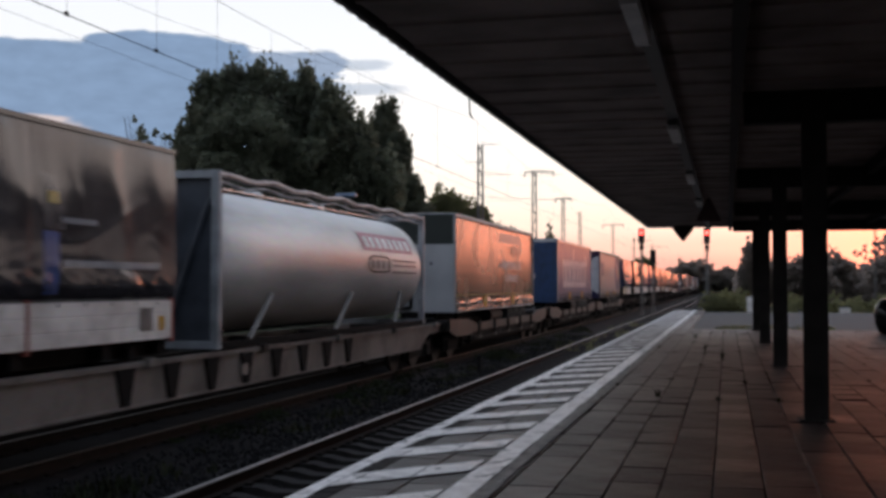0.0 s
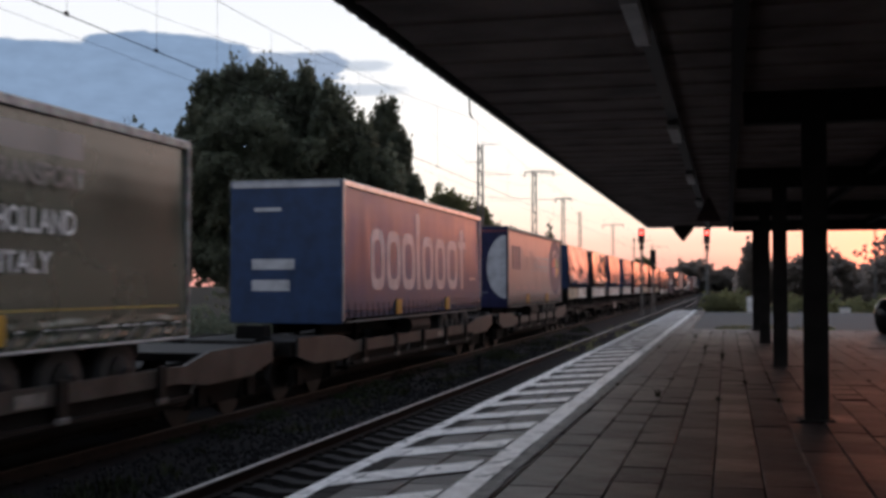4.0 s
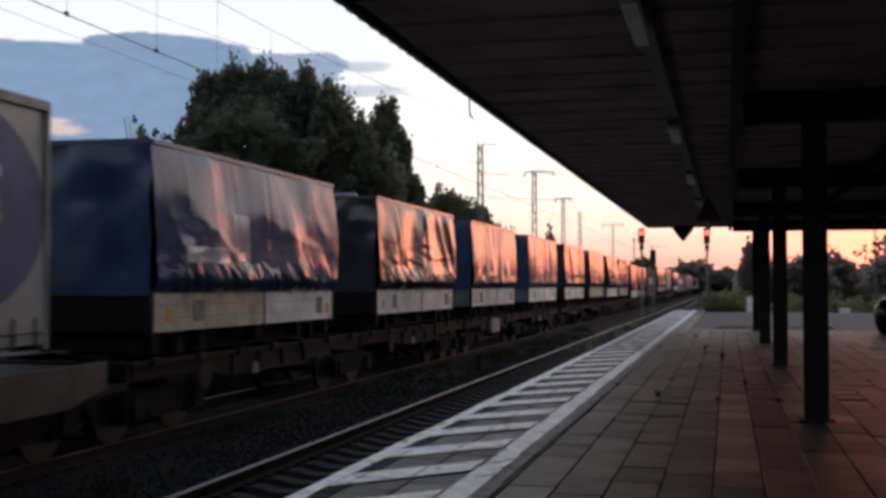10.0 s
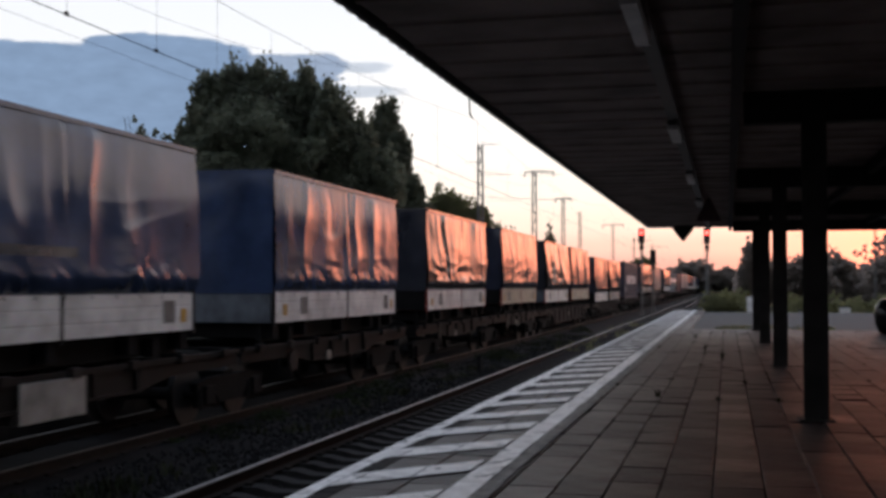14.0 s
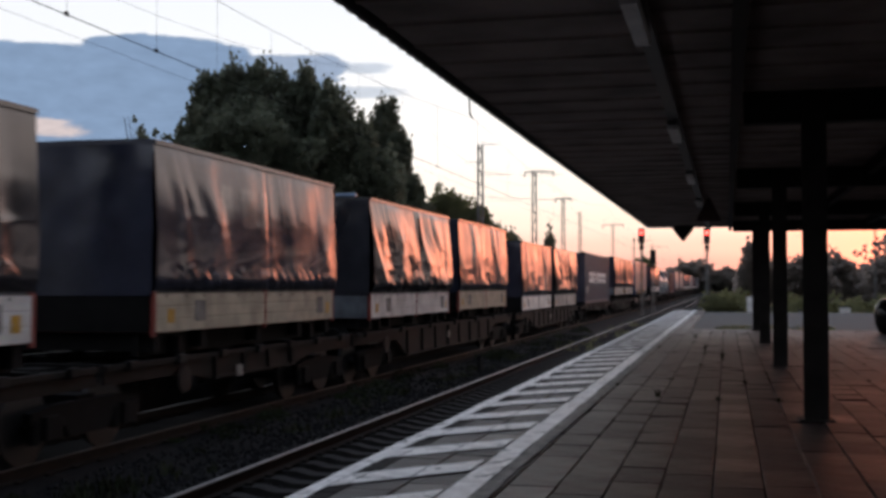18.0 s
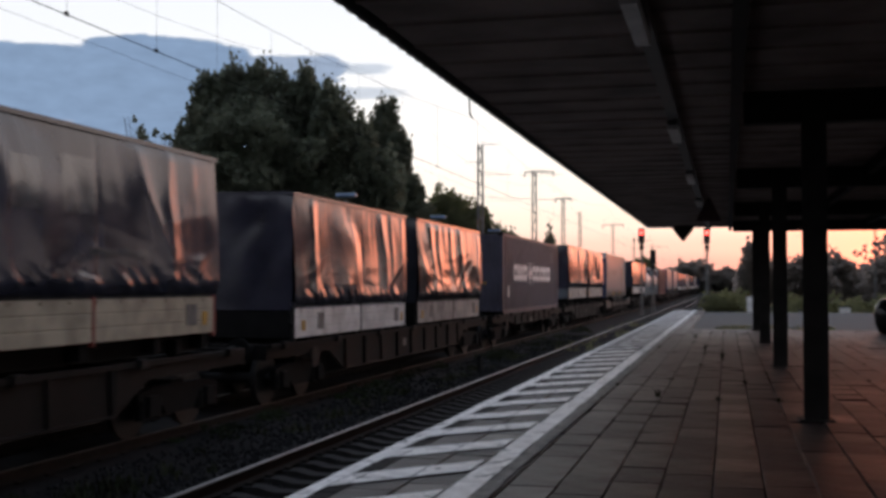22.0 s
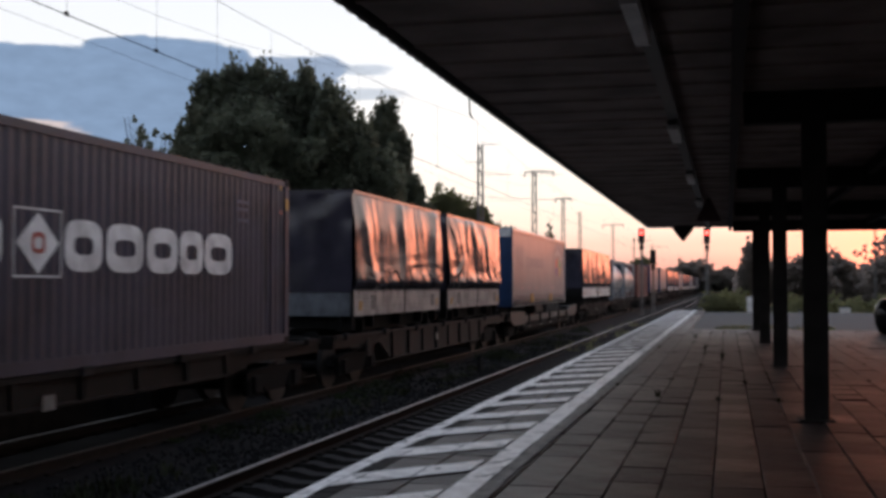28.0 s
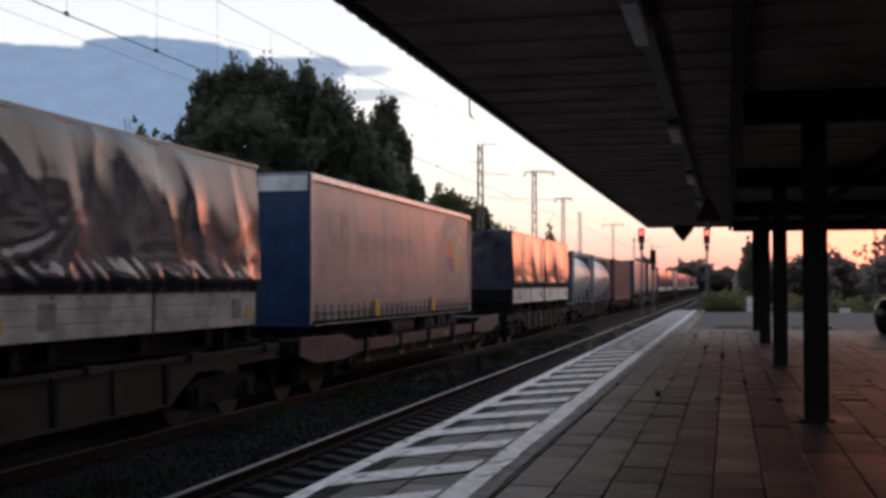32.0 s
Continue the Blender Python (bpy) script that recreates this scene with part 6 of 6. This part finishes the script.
def build_trees():
    tree(-24.2, 58.0, 14.9, ((-3.5, 12.1, 1.3, 2.6, 3000, 0.5), (-2.5, 12.6, 1.2, 2.7, 2800, 0.6), (-1.2, 12.7, 1.2, 2.6, 2800, 0.6), (0.2, 12.3, 1.2, 2.6, 2600, 0.6), (1.7, 12.2, 1.15, 2.6, 2600, 0.6), (2.7, 11.4, 1.1, 2.5, 2200, 0.5),
                             (-4.2, 10.0, 1.7, 2.9, 3600, 0.4), (-5.3, 7.7, 1.8, 2.7, 3000, 0.3), (3.7, 11.0, 1.4, 2.7, 2600, 0.5), (4.8, 9.3, 1.4, 2.7, 2600, 0.5), (6.0, 7.4, 1.6, 2.8, 2600, 0.3),
                             (-0.8, 9.0, 4.4, 4.2, 14000, 0.2), (3.6, 6.6, 2.6, 3.2, 3600, 0.3), (-4.6, 5.2, 2.2, 3.0, 3000, 0.3), (0.5, 4.0, 5.6, 3.0, 6000, 0.2)),
         "tall dense dark-green tree with a broad uneven crown", leaf=0.225, seed=4, density=1.4)
    tree(-20.4, 67.2, 14.9, ((-0.1, 11.9, 1.05, 2.8, 2600, 0.5), (-0.8, 10.0, 1.2, 2.6, 2200, 0.5), (0.9, 10.0, 1.0, 2.7, 2000, 0.5), (0.5, 7.2, 1.8, 3.4, 3600, 0.3), (-1.4, 7.6, 1.3, 2.8, 2200, 0.3), (1.5, 5.6, 1.9, 3.0, 2600, 0.3), (2.2, 4.2, 1.9, 2.4, 2200, 0.3), (1.4, 8.0, 1.1, 1.8, 1500, 0.4), (-2.4, 7.2, 1.5, 2.6, 2200, 0.4), (-2.0, 5.0, 2.0, 2.8, 2400, 0.3)),
         "slim tall dark-green tree with a pointed top", leaf=0.225, seed=6, density=1.4)
    tree(-19.9, 82.5, 10.6, ((-0.6, 7.4, 2.2, 2.8, 3400, 0.3), (1.8, 6.2, 1.9, 2.6, 2600, 0.3), (3.2, 5.0, 1.6, 2.2, 1800, 0.3), (-2.6, 6.2, 2.0, 2.8, 2600, 0.3), (0.4, 3.8, 3.4, 2.6, 3000, 0.3)), "lower rounded tree behind the train", leaf=0.22, seed=7, density=1.9, mat=LEAF_PALE)
    tree(-19.5, 35.6, 8.0, tuple((dx, z, r, r * 1.1, n, 0.3) for dx, z, r, n in ((-0.84, 8.42, 0.13, 9), (-0.62, 8.12, 0.16, 12), (-0.95, 7.55, 0.15, 10), (-0.70, 7.45, 0.12, 8), (-0.40, 7.85, 0.22, 22), (-0.12, 7.95, 0.15, 12), (-0.30, 7.45, 0.22, 22),
                                                                                    (0.12, 7.62, 0.20, 16), (0.30, 7.30, 0.22, 22), (0.62, 7.72, 0.15, 11), (0.85, 7.66, 0.10, 7), (0.55, 7.20, 0.22, 20), (-0.05, 7.05, 0.30, 34), (0.35, 6.75, 0.35, 44), (-0.45, 6.70, 0.28, 26), (0.10, 6.30, 0.45, 70))),
         "thin sapling with sparse leaves", leaf=0.15, seed=8, trunk=0.06)
    tree(-20.9, 29.5, 6.7, ((-0.2, 4.8, 0.9, 1.7, 900, 0.3), (-1.3, 4.4, 1.4, 2.2, 1200, 0.3), (0.0, 2.6, 1.0, 1.9, 900, 0.3)), "bushy dark tree beside the line", leaf=0.3, seed=9)
    for k, (x, y, h) in enumerate(((-24.5, 128.0, 9.3), (-25.0, 136.0, 10.0), (-23.0, 150.0, 11.0), (-27.0, 118.0, 8.0), (-26, 160, 9.0))):
        tree(x, y, h, ((0, h * 0.55, 1.1, h * 0.42, 700, 0.3), (0.3, h * 0.3, 1.8, h * 0.25, 500, 0.3)), "distant narrow dark tree", leaf=0.5, seed=20 + k)
    tree(-17.6, 250.0, 9.2, ((0.0, 6.6, 2.9, 2.2, 1500, 0.3), (-1.6, 5.6, 2.0, 1.9, 800, 0.3), (1.5, 5.4, 2.0, 2.0, 800, 0.3), (0.0, 3.6, 2.6, 2.4, 900, 0.2)), "small rounded olive tree far along the line", leaf=0.55, seed=33, mat=LEAF_PALE)
    # beyond the platform's end
    for k, (x, y, h, w) in enumerate(((2.4, 120.0, 7.6, 1.0), (3.6, 128.0, 6.4, 1.5), (9.0, 140.0, 6.5, 2.8), (13.0, 150.0, 7.2, 3.2), (19.5, 140.0, 7.6, 3.4), (24.5, 146.0, 8.0, 3.6), (6.2, 150.0, 6.0, 2.6), (29.0, 140.0, 8.2, 3.6))):
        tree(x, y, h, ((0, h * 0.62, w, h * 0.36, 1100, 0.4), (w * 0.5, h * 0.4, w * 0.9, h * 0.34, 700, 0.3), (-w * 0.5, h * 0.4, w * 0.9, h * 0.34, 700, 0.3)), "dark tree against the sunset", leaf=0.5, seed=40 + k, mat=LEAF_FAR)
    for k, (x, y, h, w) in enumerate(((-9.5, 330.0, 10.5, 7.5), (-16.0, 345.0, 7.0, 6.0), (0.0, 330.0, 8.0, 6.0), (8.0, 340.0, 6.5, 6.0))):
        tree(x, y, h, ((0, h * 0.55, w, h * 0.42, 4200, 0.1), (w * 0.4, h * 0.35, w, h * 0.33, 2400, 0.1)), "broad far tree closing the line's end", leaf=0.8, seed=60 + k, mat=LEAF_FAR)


def hedge(name, x0, x1, y0, y1, h, n, leaf, label, seed, mat=None, base=-1.02):
    rng = random.Random(seed)
    verts, faces = [], []
    for k in range(n):
        u = rng.random()
        x, y = x0 + (x1 - x0) * rng.random(), y0 + (y1 - y0) * u
        hh = h * (0.7 + 0.5 * noise.noise((x * 0.3, y * 0.25, seed)))
        leaf_cloud(verts, faces, rng, (x, y, base + hh * rng.uniform(0.2, 0.7)), (hh * 0.45, hh * 0.45, hh * 0.42), 34, leaf)
    tagged(foliage(name, verts, faces, mat or LEAF), label, "undergrowth", "", "stuff")


build_trees()
hedge("undergrowth", -19, -14.5, 6, 70, 2.2, 480, 0.30, "dark bushes along the far side of the line", 1)
hedge("undergrowth", -26, -17, 70, 200, 3.2, 260, 0.6, "dark bushes along the far side of the line", 2)
hedge("undergrowth", -30, -22, 62, 84, 9.5, 190, 0.5, "dark bushes behind the tall trees", 8)
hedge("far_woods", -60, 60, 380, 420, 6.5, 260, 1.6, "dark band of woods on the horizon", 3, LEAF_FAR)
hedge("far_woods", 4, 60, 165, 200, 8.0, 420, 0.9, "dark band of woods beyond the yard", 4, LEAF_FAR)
# added outside the view: keeps the sunset glow off the far tarpaulins
hedge("far_woods", 22, 80, 150, 185, 13.0, 420, 0.9, "tall unseen woods added to block the sunset glow", 11, LEAF_FAR)
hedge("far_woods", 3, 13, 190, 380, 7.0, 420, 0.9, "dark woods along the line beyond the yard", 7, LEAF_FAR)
# added outside the view, so that the train's lower sides mirror something dark
hedge("far_woods", 40, 62, -40, 175, 6.0, 700, 0.8, "unseen dark woods added for the train's reflections", 9, LEAF_FAR)
hedge("bushes", -1.2, 1.0, 73, 79, 2.3, 46, 0.28, "low green bushes beyond the platform end", 5, LEAF_PALE, -0.6)
hedge("bushes", 3.5, 30, 72, 92, 1.9, 190, 0.32, "low bushes round the asphalt yard", 6, LEAF_PALE, -0.6)


def weeds(n, xs, ys, seed, label, z, size, mat):
    rng = random.Random(seed)
    verts, faces = [], []
    for k in range(n):
        x, y = rng.uniform(*xs), ys[0] + (ys[1] - ys[0]) * rng.random() ** 1.5
        if noise.noise((x * 0.8, y * 0.8, seed)) < 0.10:
            continue
        for j in range(9):
            a, s = rng.uniform(0, 6.28), size * rng.uniform(0.5, 1.2)
            px, py = x + rng.gauss(0, 0.08), y + rng.gauss(0, 0.08)
            b = len(verts)
            verts += [(px - 0.02 * math.sin(a), py + 0.02 * math.cos(a), z), (px + 0.02 * math.sin(a), py - 0.02 * math.cos(a), z),
                      (px + 0.5 * s * math.cos(a), py + 0.5 * s * math.sin(a), z + s)]
            faces.append((b, b + 1, b + 2))
    tagged(foliage("weeds", verts, faces, mat), label, "weeds", "", "stuff")


def weed_clumps(n, xs, ys, seed, label, z):
    """Low rounded clumps of small leaves."""
    rng = random.Random(seed)
    verts, faces = [], []
    for k in range(n):
        x, y = rng.uniform(*xs), ys[0] + (ys[1] - ys[0]) * rng.random() ** 1.4
        if noise.noise((x * 0.5, y * 0.35, seed)) < -0.02:
            continue
        h = rng.uniform(0.12, 0.34)
        leaf_cloud(verts, faces, rng, (x, y, z + h * 0.4), (h * 1.1, h * 1.3, h * 0.6), 60, 0.07)
    tagged(foliage("weeds", verts, faces, LEAF_CLUMP), label, "weeds", "", "stuff")


LEAF_CLUMP = material("dull_green_weeds", (0.045, 0.055, 0.03), 0.8, vary=0.5, scale=0.8, fine=5, bump=0, spec=0.1)
weed_clumps(150, (-8.0, -7.3), (8, 62), 3, "low rounded weeds in the ballast beside the train's track", -0.88)
weeds(500, (-7.4, -6.4), (7, 60), 4, "low weeds in the ballast between the tracks", -0.88, 0.16, LEAF_WEED)
def joint_tufts():
    """Small dark tufts that grow in the joints of the paving."""
    rng = random.Random(31)
    spots = [(-0.95, 16.0, 0.13), (-0.12, 24.9, 0.16), (-0.53, 28.1, 0.16), (-0.94, 34.8, 0.18)]
    for k in range(46):
        c = rng.randrange(2, 15)
        spots.append((EDGE_X + 0.30 + 0.385 * c + rng.uniform(-0.01, 0.01), 9 + 31 * rng.random(), rng.uniform(0.02, 0.06)))
    verts, faces = [], []
    for x, y, s in spots:
        for j in range(16):
            a, h = rng.uniform(0, 6.28), s * rng.uniform(0.4, 1.1)
            px, py = x + rng.gauss(0, 0.018), y + rng.gauss(0, 0.3 * s + 0.02)
            b = len(verts)
            verts += [(px - 0.012 * math.sin(a), py + 0.012 * math.cos(a), -0.01), (px + 0.012 * math.sin(a), py - 0.012 * math.cos(a), -0.01),
                      (px + 0.5 * h * math.cos(a), py + 0.5 * h * math.sin(a), -0.01 + h)]
            faces.append((b, b + 1, b + 2))
    tagged(foliage("joint_weeds", verts, faces, LEAF_WEED), "small dark weeds in the joints of the paving", "weeds", "", "stuff")


joint_tufts()
weeds(160, (-1.2, 6.0), (41.9, 43.0), 5, "weeds along the platform end", -0.06, 0.2, LEAF_PALE)
weeds(200, (-5.9, -3.3), (40, 75), 6, "weeds beside the empty track", -0.8, 0.25, LEAF_PALE)


# ---------------- clouds ----------------
def cloud_material(name, rgb, soft, scale, seed, flat, lump, dense=1.0):
    """A cloud sheet: clear at its rim, uneven inside, glowing with the sky's light."""
    m = bpy.data.materials.new(name)
    m.use_nodes = True
    nt = m.node_tree
    nt.nodes.clear()
    N, L = nt.nodes.new, nt.links.new
    out, em, tr, mx = N("ShaderNodeOutputMaterial"), N("ShaderNodeEmission"), N("ShaderNodeBsdfTransparent"), N("ShaderNodeMixShader")
    tc, mp, no = N("ShaderNodeTexCoord"), N("ShaderNodeMapping"), N("ShaderNodeTexNoise")
    mp.inputs["Location"].default_value, mp.inputs["Scale"].default_value = (seed, seed, 0), (scale, scale * flat, 1)
    no.inputs["Scale"].default_value, no.inputs["Detail"].default_value, no.inputs["Roughness"].default_value = 1.0, 6, 0.55
    L(tc.outputs["Object"], mp.inputs[0]), L(mp.outputs[0], no.inputs["Vector"])
    ln = N("ShaderNodeVectorMath")
    ln.operation = "LENGTH"
    gm = N("ShaderNodeMapping")
    gm.inputs["Location"].default_value, gm.inputs["Scale"].default_value = (-1, -1, 0), (2, 2, 0)
    L(tc.outputs["Generated"], gm.inputs[0])
    pw = N("ShaderNodeVectorMath")
    pw.operation = "MULTIPLY"
    L(gm.outputs[0], pw.inputs[0]), L(gm.outputs[0], pw.inputs[1])
    L(pw.outputs[0], ln.inputs[0])
    a = N("ShaderNodeMath")
    a.operation = "MULTIPLY_ADD"
    a.inputs[1].default_value = lump
    sb = N("ShaderNodeMath")
    sb.operation = "SUBTRACT"
    sb.inputs[0].default_value = 0.72 - lump * 0.5
    L(ln.outputs["Value"], sb.inputs[1])
    L(no.outputs[0], a.inputs[0]), L(sb.outputs[0], a.inputs[2])
    mr = N("ShaderNodeMapRange")
    mr.interpolation_type = "SMOOTHSTEP"
    mr.inputs["From Min"].default_value, mr.inputs["From Max"].default_value = 0.0, soft
    L(a.outputs[0], mr.inputs[0])
    mr.inputs["To Max"].default_value = dense
    col = N("ShaderNodeMix")
    col.data_type = "RGBA"
    col.inputs[6].default_value, col.inputs[7].default_value = (*[c * 0.8 for c in rgb], 1), (*[min(1, c * 1.2) for c in rgb], 1)
    n2 = N("ShaderNodeTexNoise")
    n2.inputs["Scale"].default_value, n2.inputs["Detail"].default_value = 2.3, 5
    L(mp.outputs[0], n2.inputs["Vector"]), L(n2.outputs[0], col.inputs[0]), L(col.outputs[2], em.inputs[0])
    L(mr.outputs[0], mx.inputs[0]), L(tr.outputs[0], mx.inputs[1]), L(em.outputs[0], mx.inputs[2]), L(mx.outputs[0], out.inputs[0])
    return m


CLOUDS = []


def cloud(az, el, w, h, dist, mat, label, roll=0.0):
    """A sheet at azimuth az (east of the track's line) and elevation el, in degrees, w by h degrees across."""
    a, e = radians(az), radians(el)
    p = Vector((math.sin(a) * math.cos(e), math.cos(a) * math.cos(e), math.sin(e))) * dist
    sx, sz = dist * math.tan(radians(w / 2)), dist * math.tan(radians(h / 2))
    bm = bmesh.new()
    vs = [[bm.verts.new((sx * (2 * i / 8 - 1), sz * (2 * j / 4 - 1), 0)) for j in range(5)] for i in range(9)]
    for i in range(8):
        for j in range(4):
            bm.faces.new((vs[i][j], vs[i + 1][j], vs[i + 1][j + 1], vs[i][j + 1]))
    o = tagged(part("cloud", bm, mat), label, "cloud", "clouds", "structure")
    m = look(p, (0, 0, 0), roll)
    o.matrix_world = m
    CLOUDS.append((o, m, dist))


BLUE_CLOUD = cloud_material("blue_grey_cloud", (0.215, 0.305, 0.455), 0.12, 0.005, 3.0, 2.4, 0.6)
WISP_CLOUD = cloud_material("blue_grey_wisp", (0.24, 0.32, 0.46), 0.3, 0.012, 11.0, 2.8, 1.0, 0.9)
THIN_CLOUD = cloud_material("thin_blue_cloud", (0.38, 0.45, 0.56), 0.5, 0.009, 7.0, 3.5, 1.3, 0.65)
PINK_GAP = cloud_material("pink_sky_gap", (0.68, 0.56, 0.53), 0.5, 0.010, 5.0, 3.5, 1.1, 0.85)
cloud(-35.0, 9.0, 38, 6.5, 3600, BLUE_CLOUD, "broad blue-grey evening cloud bank")
cloud(-28.0, 10.45, 10.4, 4.5, 3550, BLUE_CLOUD, "rounded lobe of the blue-grey cloud bank")
cloud(-21.6, 11.0, 6.5, 1.9, 3500, WISP_CLOUD, "ragged blue-grey end of the cloud bank")
cloud(-17.9, 11.1, 3.2, 0.7, 3490, THIN_CLOUD, "small blue-grey cloud wisp")
cloud(-18.2, 9.9, 5.5, 0.8, 3480, THIN_CLOUD, "thin blue cloud wisp")
# gaps of bright sky in the bank, put in as pale sheets before it
cloud(-35.2, 7.75, 9, 1.2, 3400, PINK_GAP, "pale pink gap of bright sky in the cloud bank")
cloud(-32.8, 6.45, 11, 0.9, 3400, PINK_GAP, "pale pink gap of bright sky in the cloud bank")


# ---------------- small things about the platform's end ----------------
def platform_lights():
    """Flat-headed lamps on the far platform behind the train."""
    for y in (37.8, 50.9, 64.0):
        t = thing("platform_light", "blue-grey flat-headed lamp post on the far platform", "lamp post", (-13.0, y, -1.02), "lamp posts")
        bm = bmesh.new()
        tube(bm, (0, 0, 0), (0, 0, 5.66), 0.06, 0.045, 10)
        part("post", bm, GALV, t)
        bm = bmesh.new()
        bevel_box(bm, -0.36, 0.36, -0.16, 0.16, 5.66, 5.80, 0.04)
        part("lamp_head", bm, LAMP_BLUE, t, "flat blue-grey lamp head")


LAMP_BLUE = material("blue_grey_enamel", (0.16, 0.22, 0.32), 0.35, vary=0.15)
platform_lights()


def small_things():
    # round dark litter bin on the paving
    t = thing("litter_bin", "round glossy dark litter bin standing on the platform", "litter bin", (5.02, 38.05, 0))
    bm = bmesh.new()
    lathe(bm, [(0.30, 0.0), (0.40, 0.06), (0.50, 0.30), (0.54, 0.58), (0.50, 0.85), (0.40, 1.02)], "Z", (0, 0, 0), 32)
    part("body", bm, GLOSS_BLACK, t, smooth=True)
    bm = bmesh.new()
    lathe(bm, [(0.40, 1.021), (0.30, 1.10), (0.16, 1.14), (0.02, 1.15)], "Z", (0, 0, 0), 32)
    part("lid", bm, GLOSS_BLACK, t, smooth=True)
    # pendant sign with a pointed foot
    t = thing("hanging_sign", "dark pointed sign hanging from the roof end", "sign", (-1.60, 43.6, ROOF_Z))
    bm = bmesh.new()
    extrude_xz(bm, [(-0.37, 0.02), (-0.37, -0.15), (-0.03, -0.57), (0.03, -0.57), (0.37, -0.15), (0.37, 0.02)], -0.06, 0.06)
    part("panel", bm, STEEL_DARK, t)
    bm = bmesh.new()
    tube(bm, (0, 0, 0), (0, 0, 0.15), 0.02)
    part("hanger", bm, STEEL_DARK, t)
    # triangular dark red sign under the roof
    t = thing("hanging_sign", "dull red triangular sign under the roof", "sign", (-0.45, 30.0, ROOF_Z - 0.3))
    bm = bmesh.new()
    extrude_xz(bm, [(-0.32, -0.28), (0.32, -0.28), (0.05, 0.30), (-0.05, 0.30)], -0.02, 0.02)
    part("panel", bm, SIGN_RED, t)
    bm = bmesh.new()
    tube(bm, (0, 0, 0.28), (0, 0, 0.42), 0.015)
    part("hanger", bm, STEEL_DARK, t)
    # white cabinets by the bushes
    for x, y, w, h in ((1.3, 71.2, 0.32, 0.95), (6.85, 72.0, 0.62, 0.3)):
        t = thing("trackside_cabinet", "small pale cabinet before the bushes", "cabinet", (x, y, -1.02), "cabinets")
        bm = bmesh.new()
        bevel_box(bm, -w / 2, w / 2, -0.2, 0.2, 0.0, 0.95 + h, 0.02)
        part("body", bm, BOARD_WHITE, t)
        bm = bmesh.new()
        bevel_box(bm, -w / 2 - 0.03, w / 2 + 0.03, -0.23, 0.23, 0.951 + h, 1.0 + h, 0.01)
        part("cap", bm, FRAME_GREY, t)
    # low marker post between the tracks
    t = thing("marker_post", "short pale marker post between the tracks", "post", (-6.55, 30.2, -0.9))
    bm = bmesh.new()
    bevel_box(bm, -0.06, 0.06, -0.06, 0.06, 0, 0.55, 0.01)
    part("post", bm, SLEEPER, t)


SIGN_RED = material("dark_red_sign", (0.055, 0.022, 0.02), 0.6)
GLOSS_BLACK = material("glossy_dark_paint", (0.012, 0.012, 0.013), 0.18, vary=0.1, bump=0)
small_things()
build_pavers()


# ---------------- what moves ----------------
def travelled(t):
    """Metres that the train has rolled since the start; it slows gently."""
    return 7.920745 * t - 0.07552871 * t ** 2 + 0.0012714012 * t ** 3 - 0.0000146928 * t ** 4


def motions():
    times = [0.5 * k for k in range(65)]
    for ob, q in TRAIN:
        z = ob.location.z
        walk(ob, [(t, pose(TRACK_B, q - travelled(t), z)) for t in times])
    turns = [k / 15 for k in range(481)]
    for ob, y in WHEELSETS:
        walk(ob, [(t, pose(0, y, 0.46, math.degrees(travelled(t) / 0.46))) for t in turns])
    for ob, m, dist in CLOUDS:
        walk(ob, [(t, Matrix.Translation((0, 0, -0.0049 * dist * t / 32)) @ m) for t in (0.0, 16.0, 32.0)])


motions()
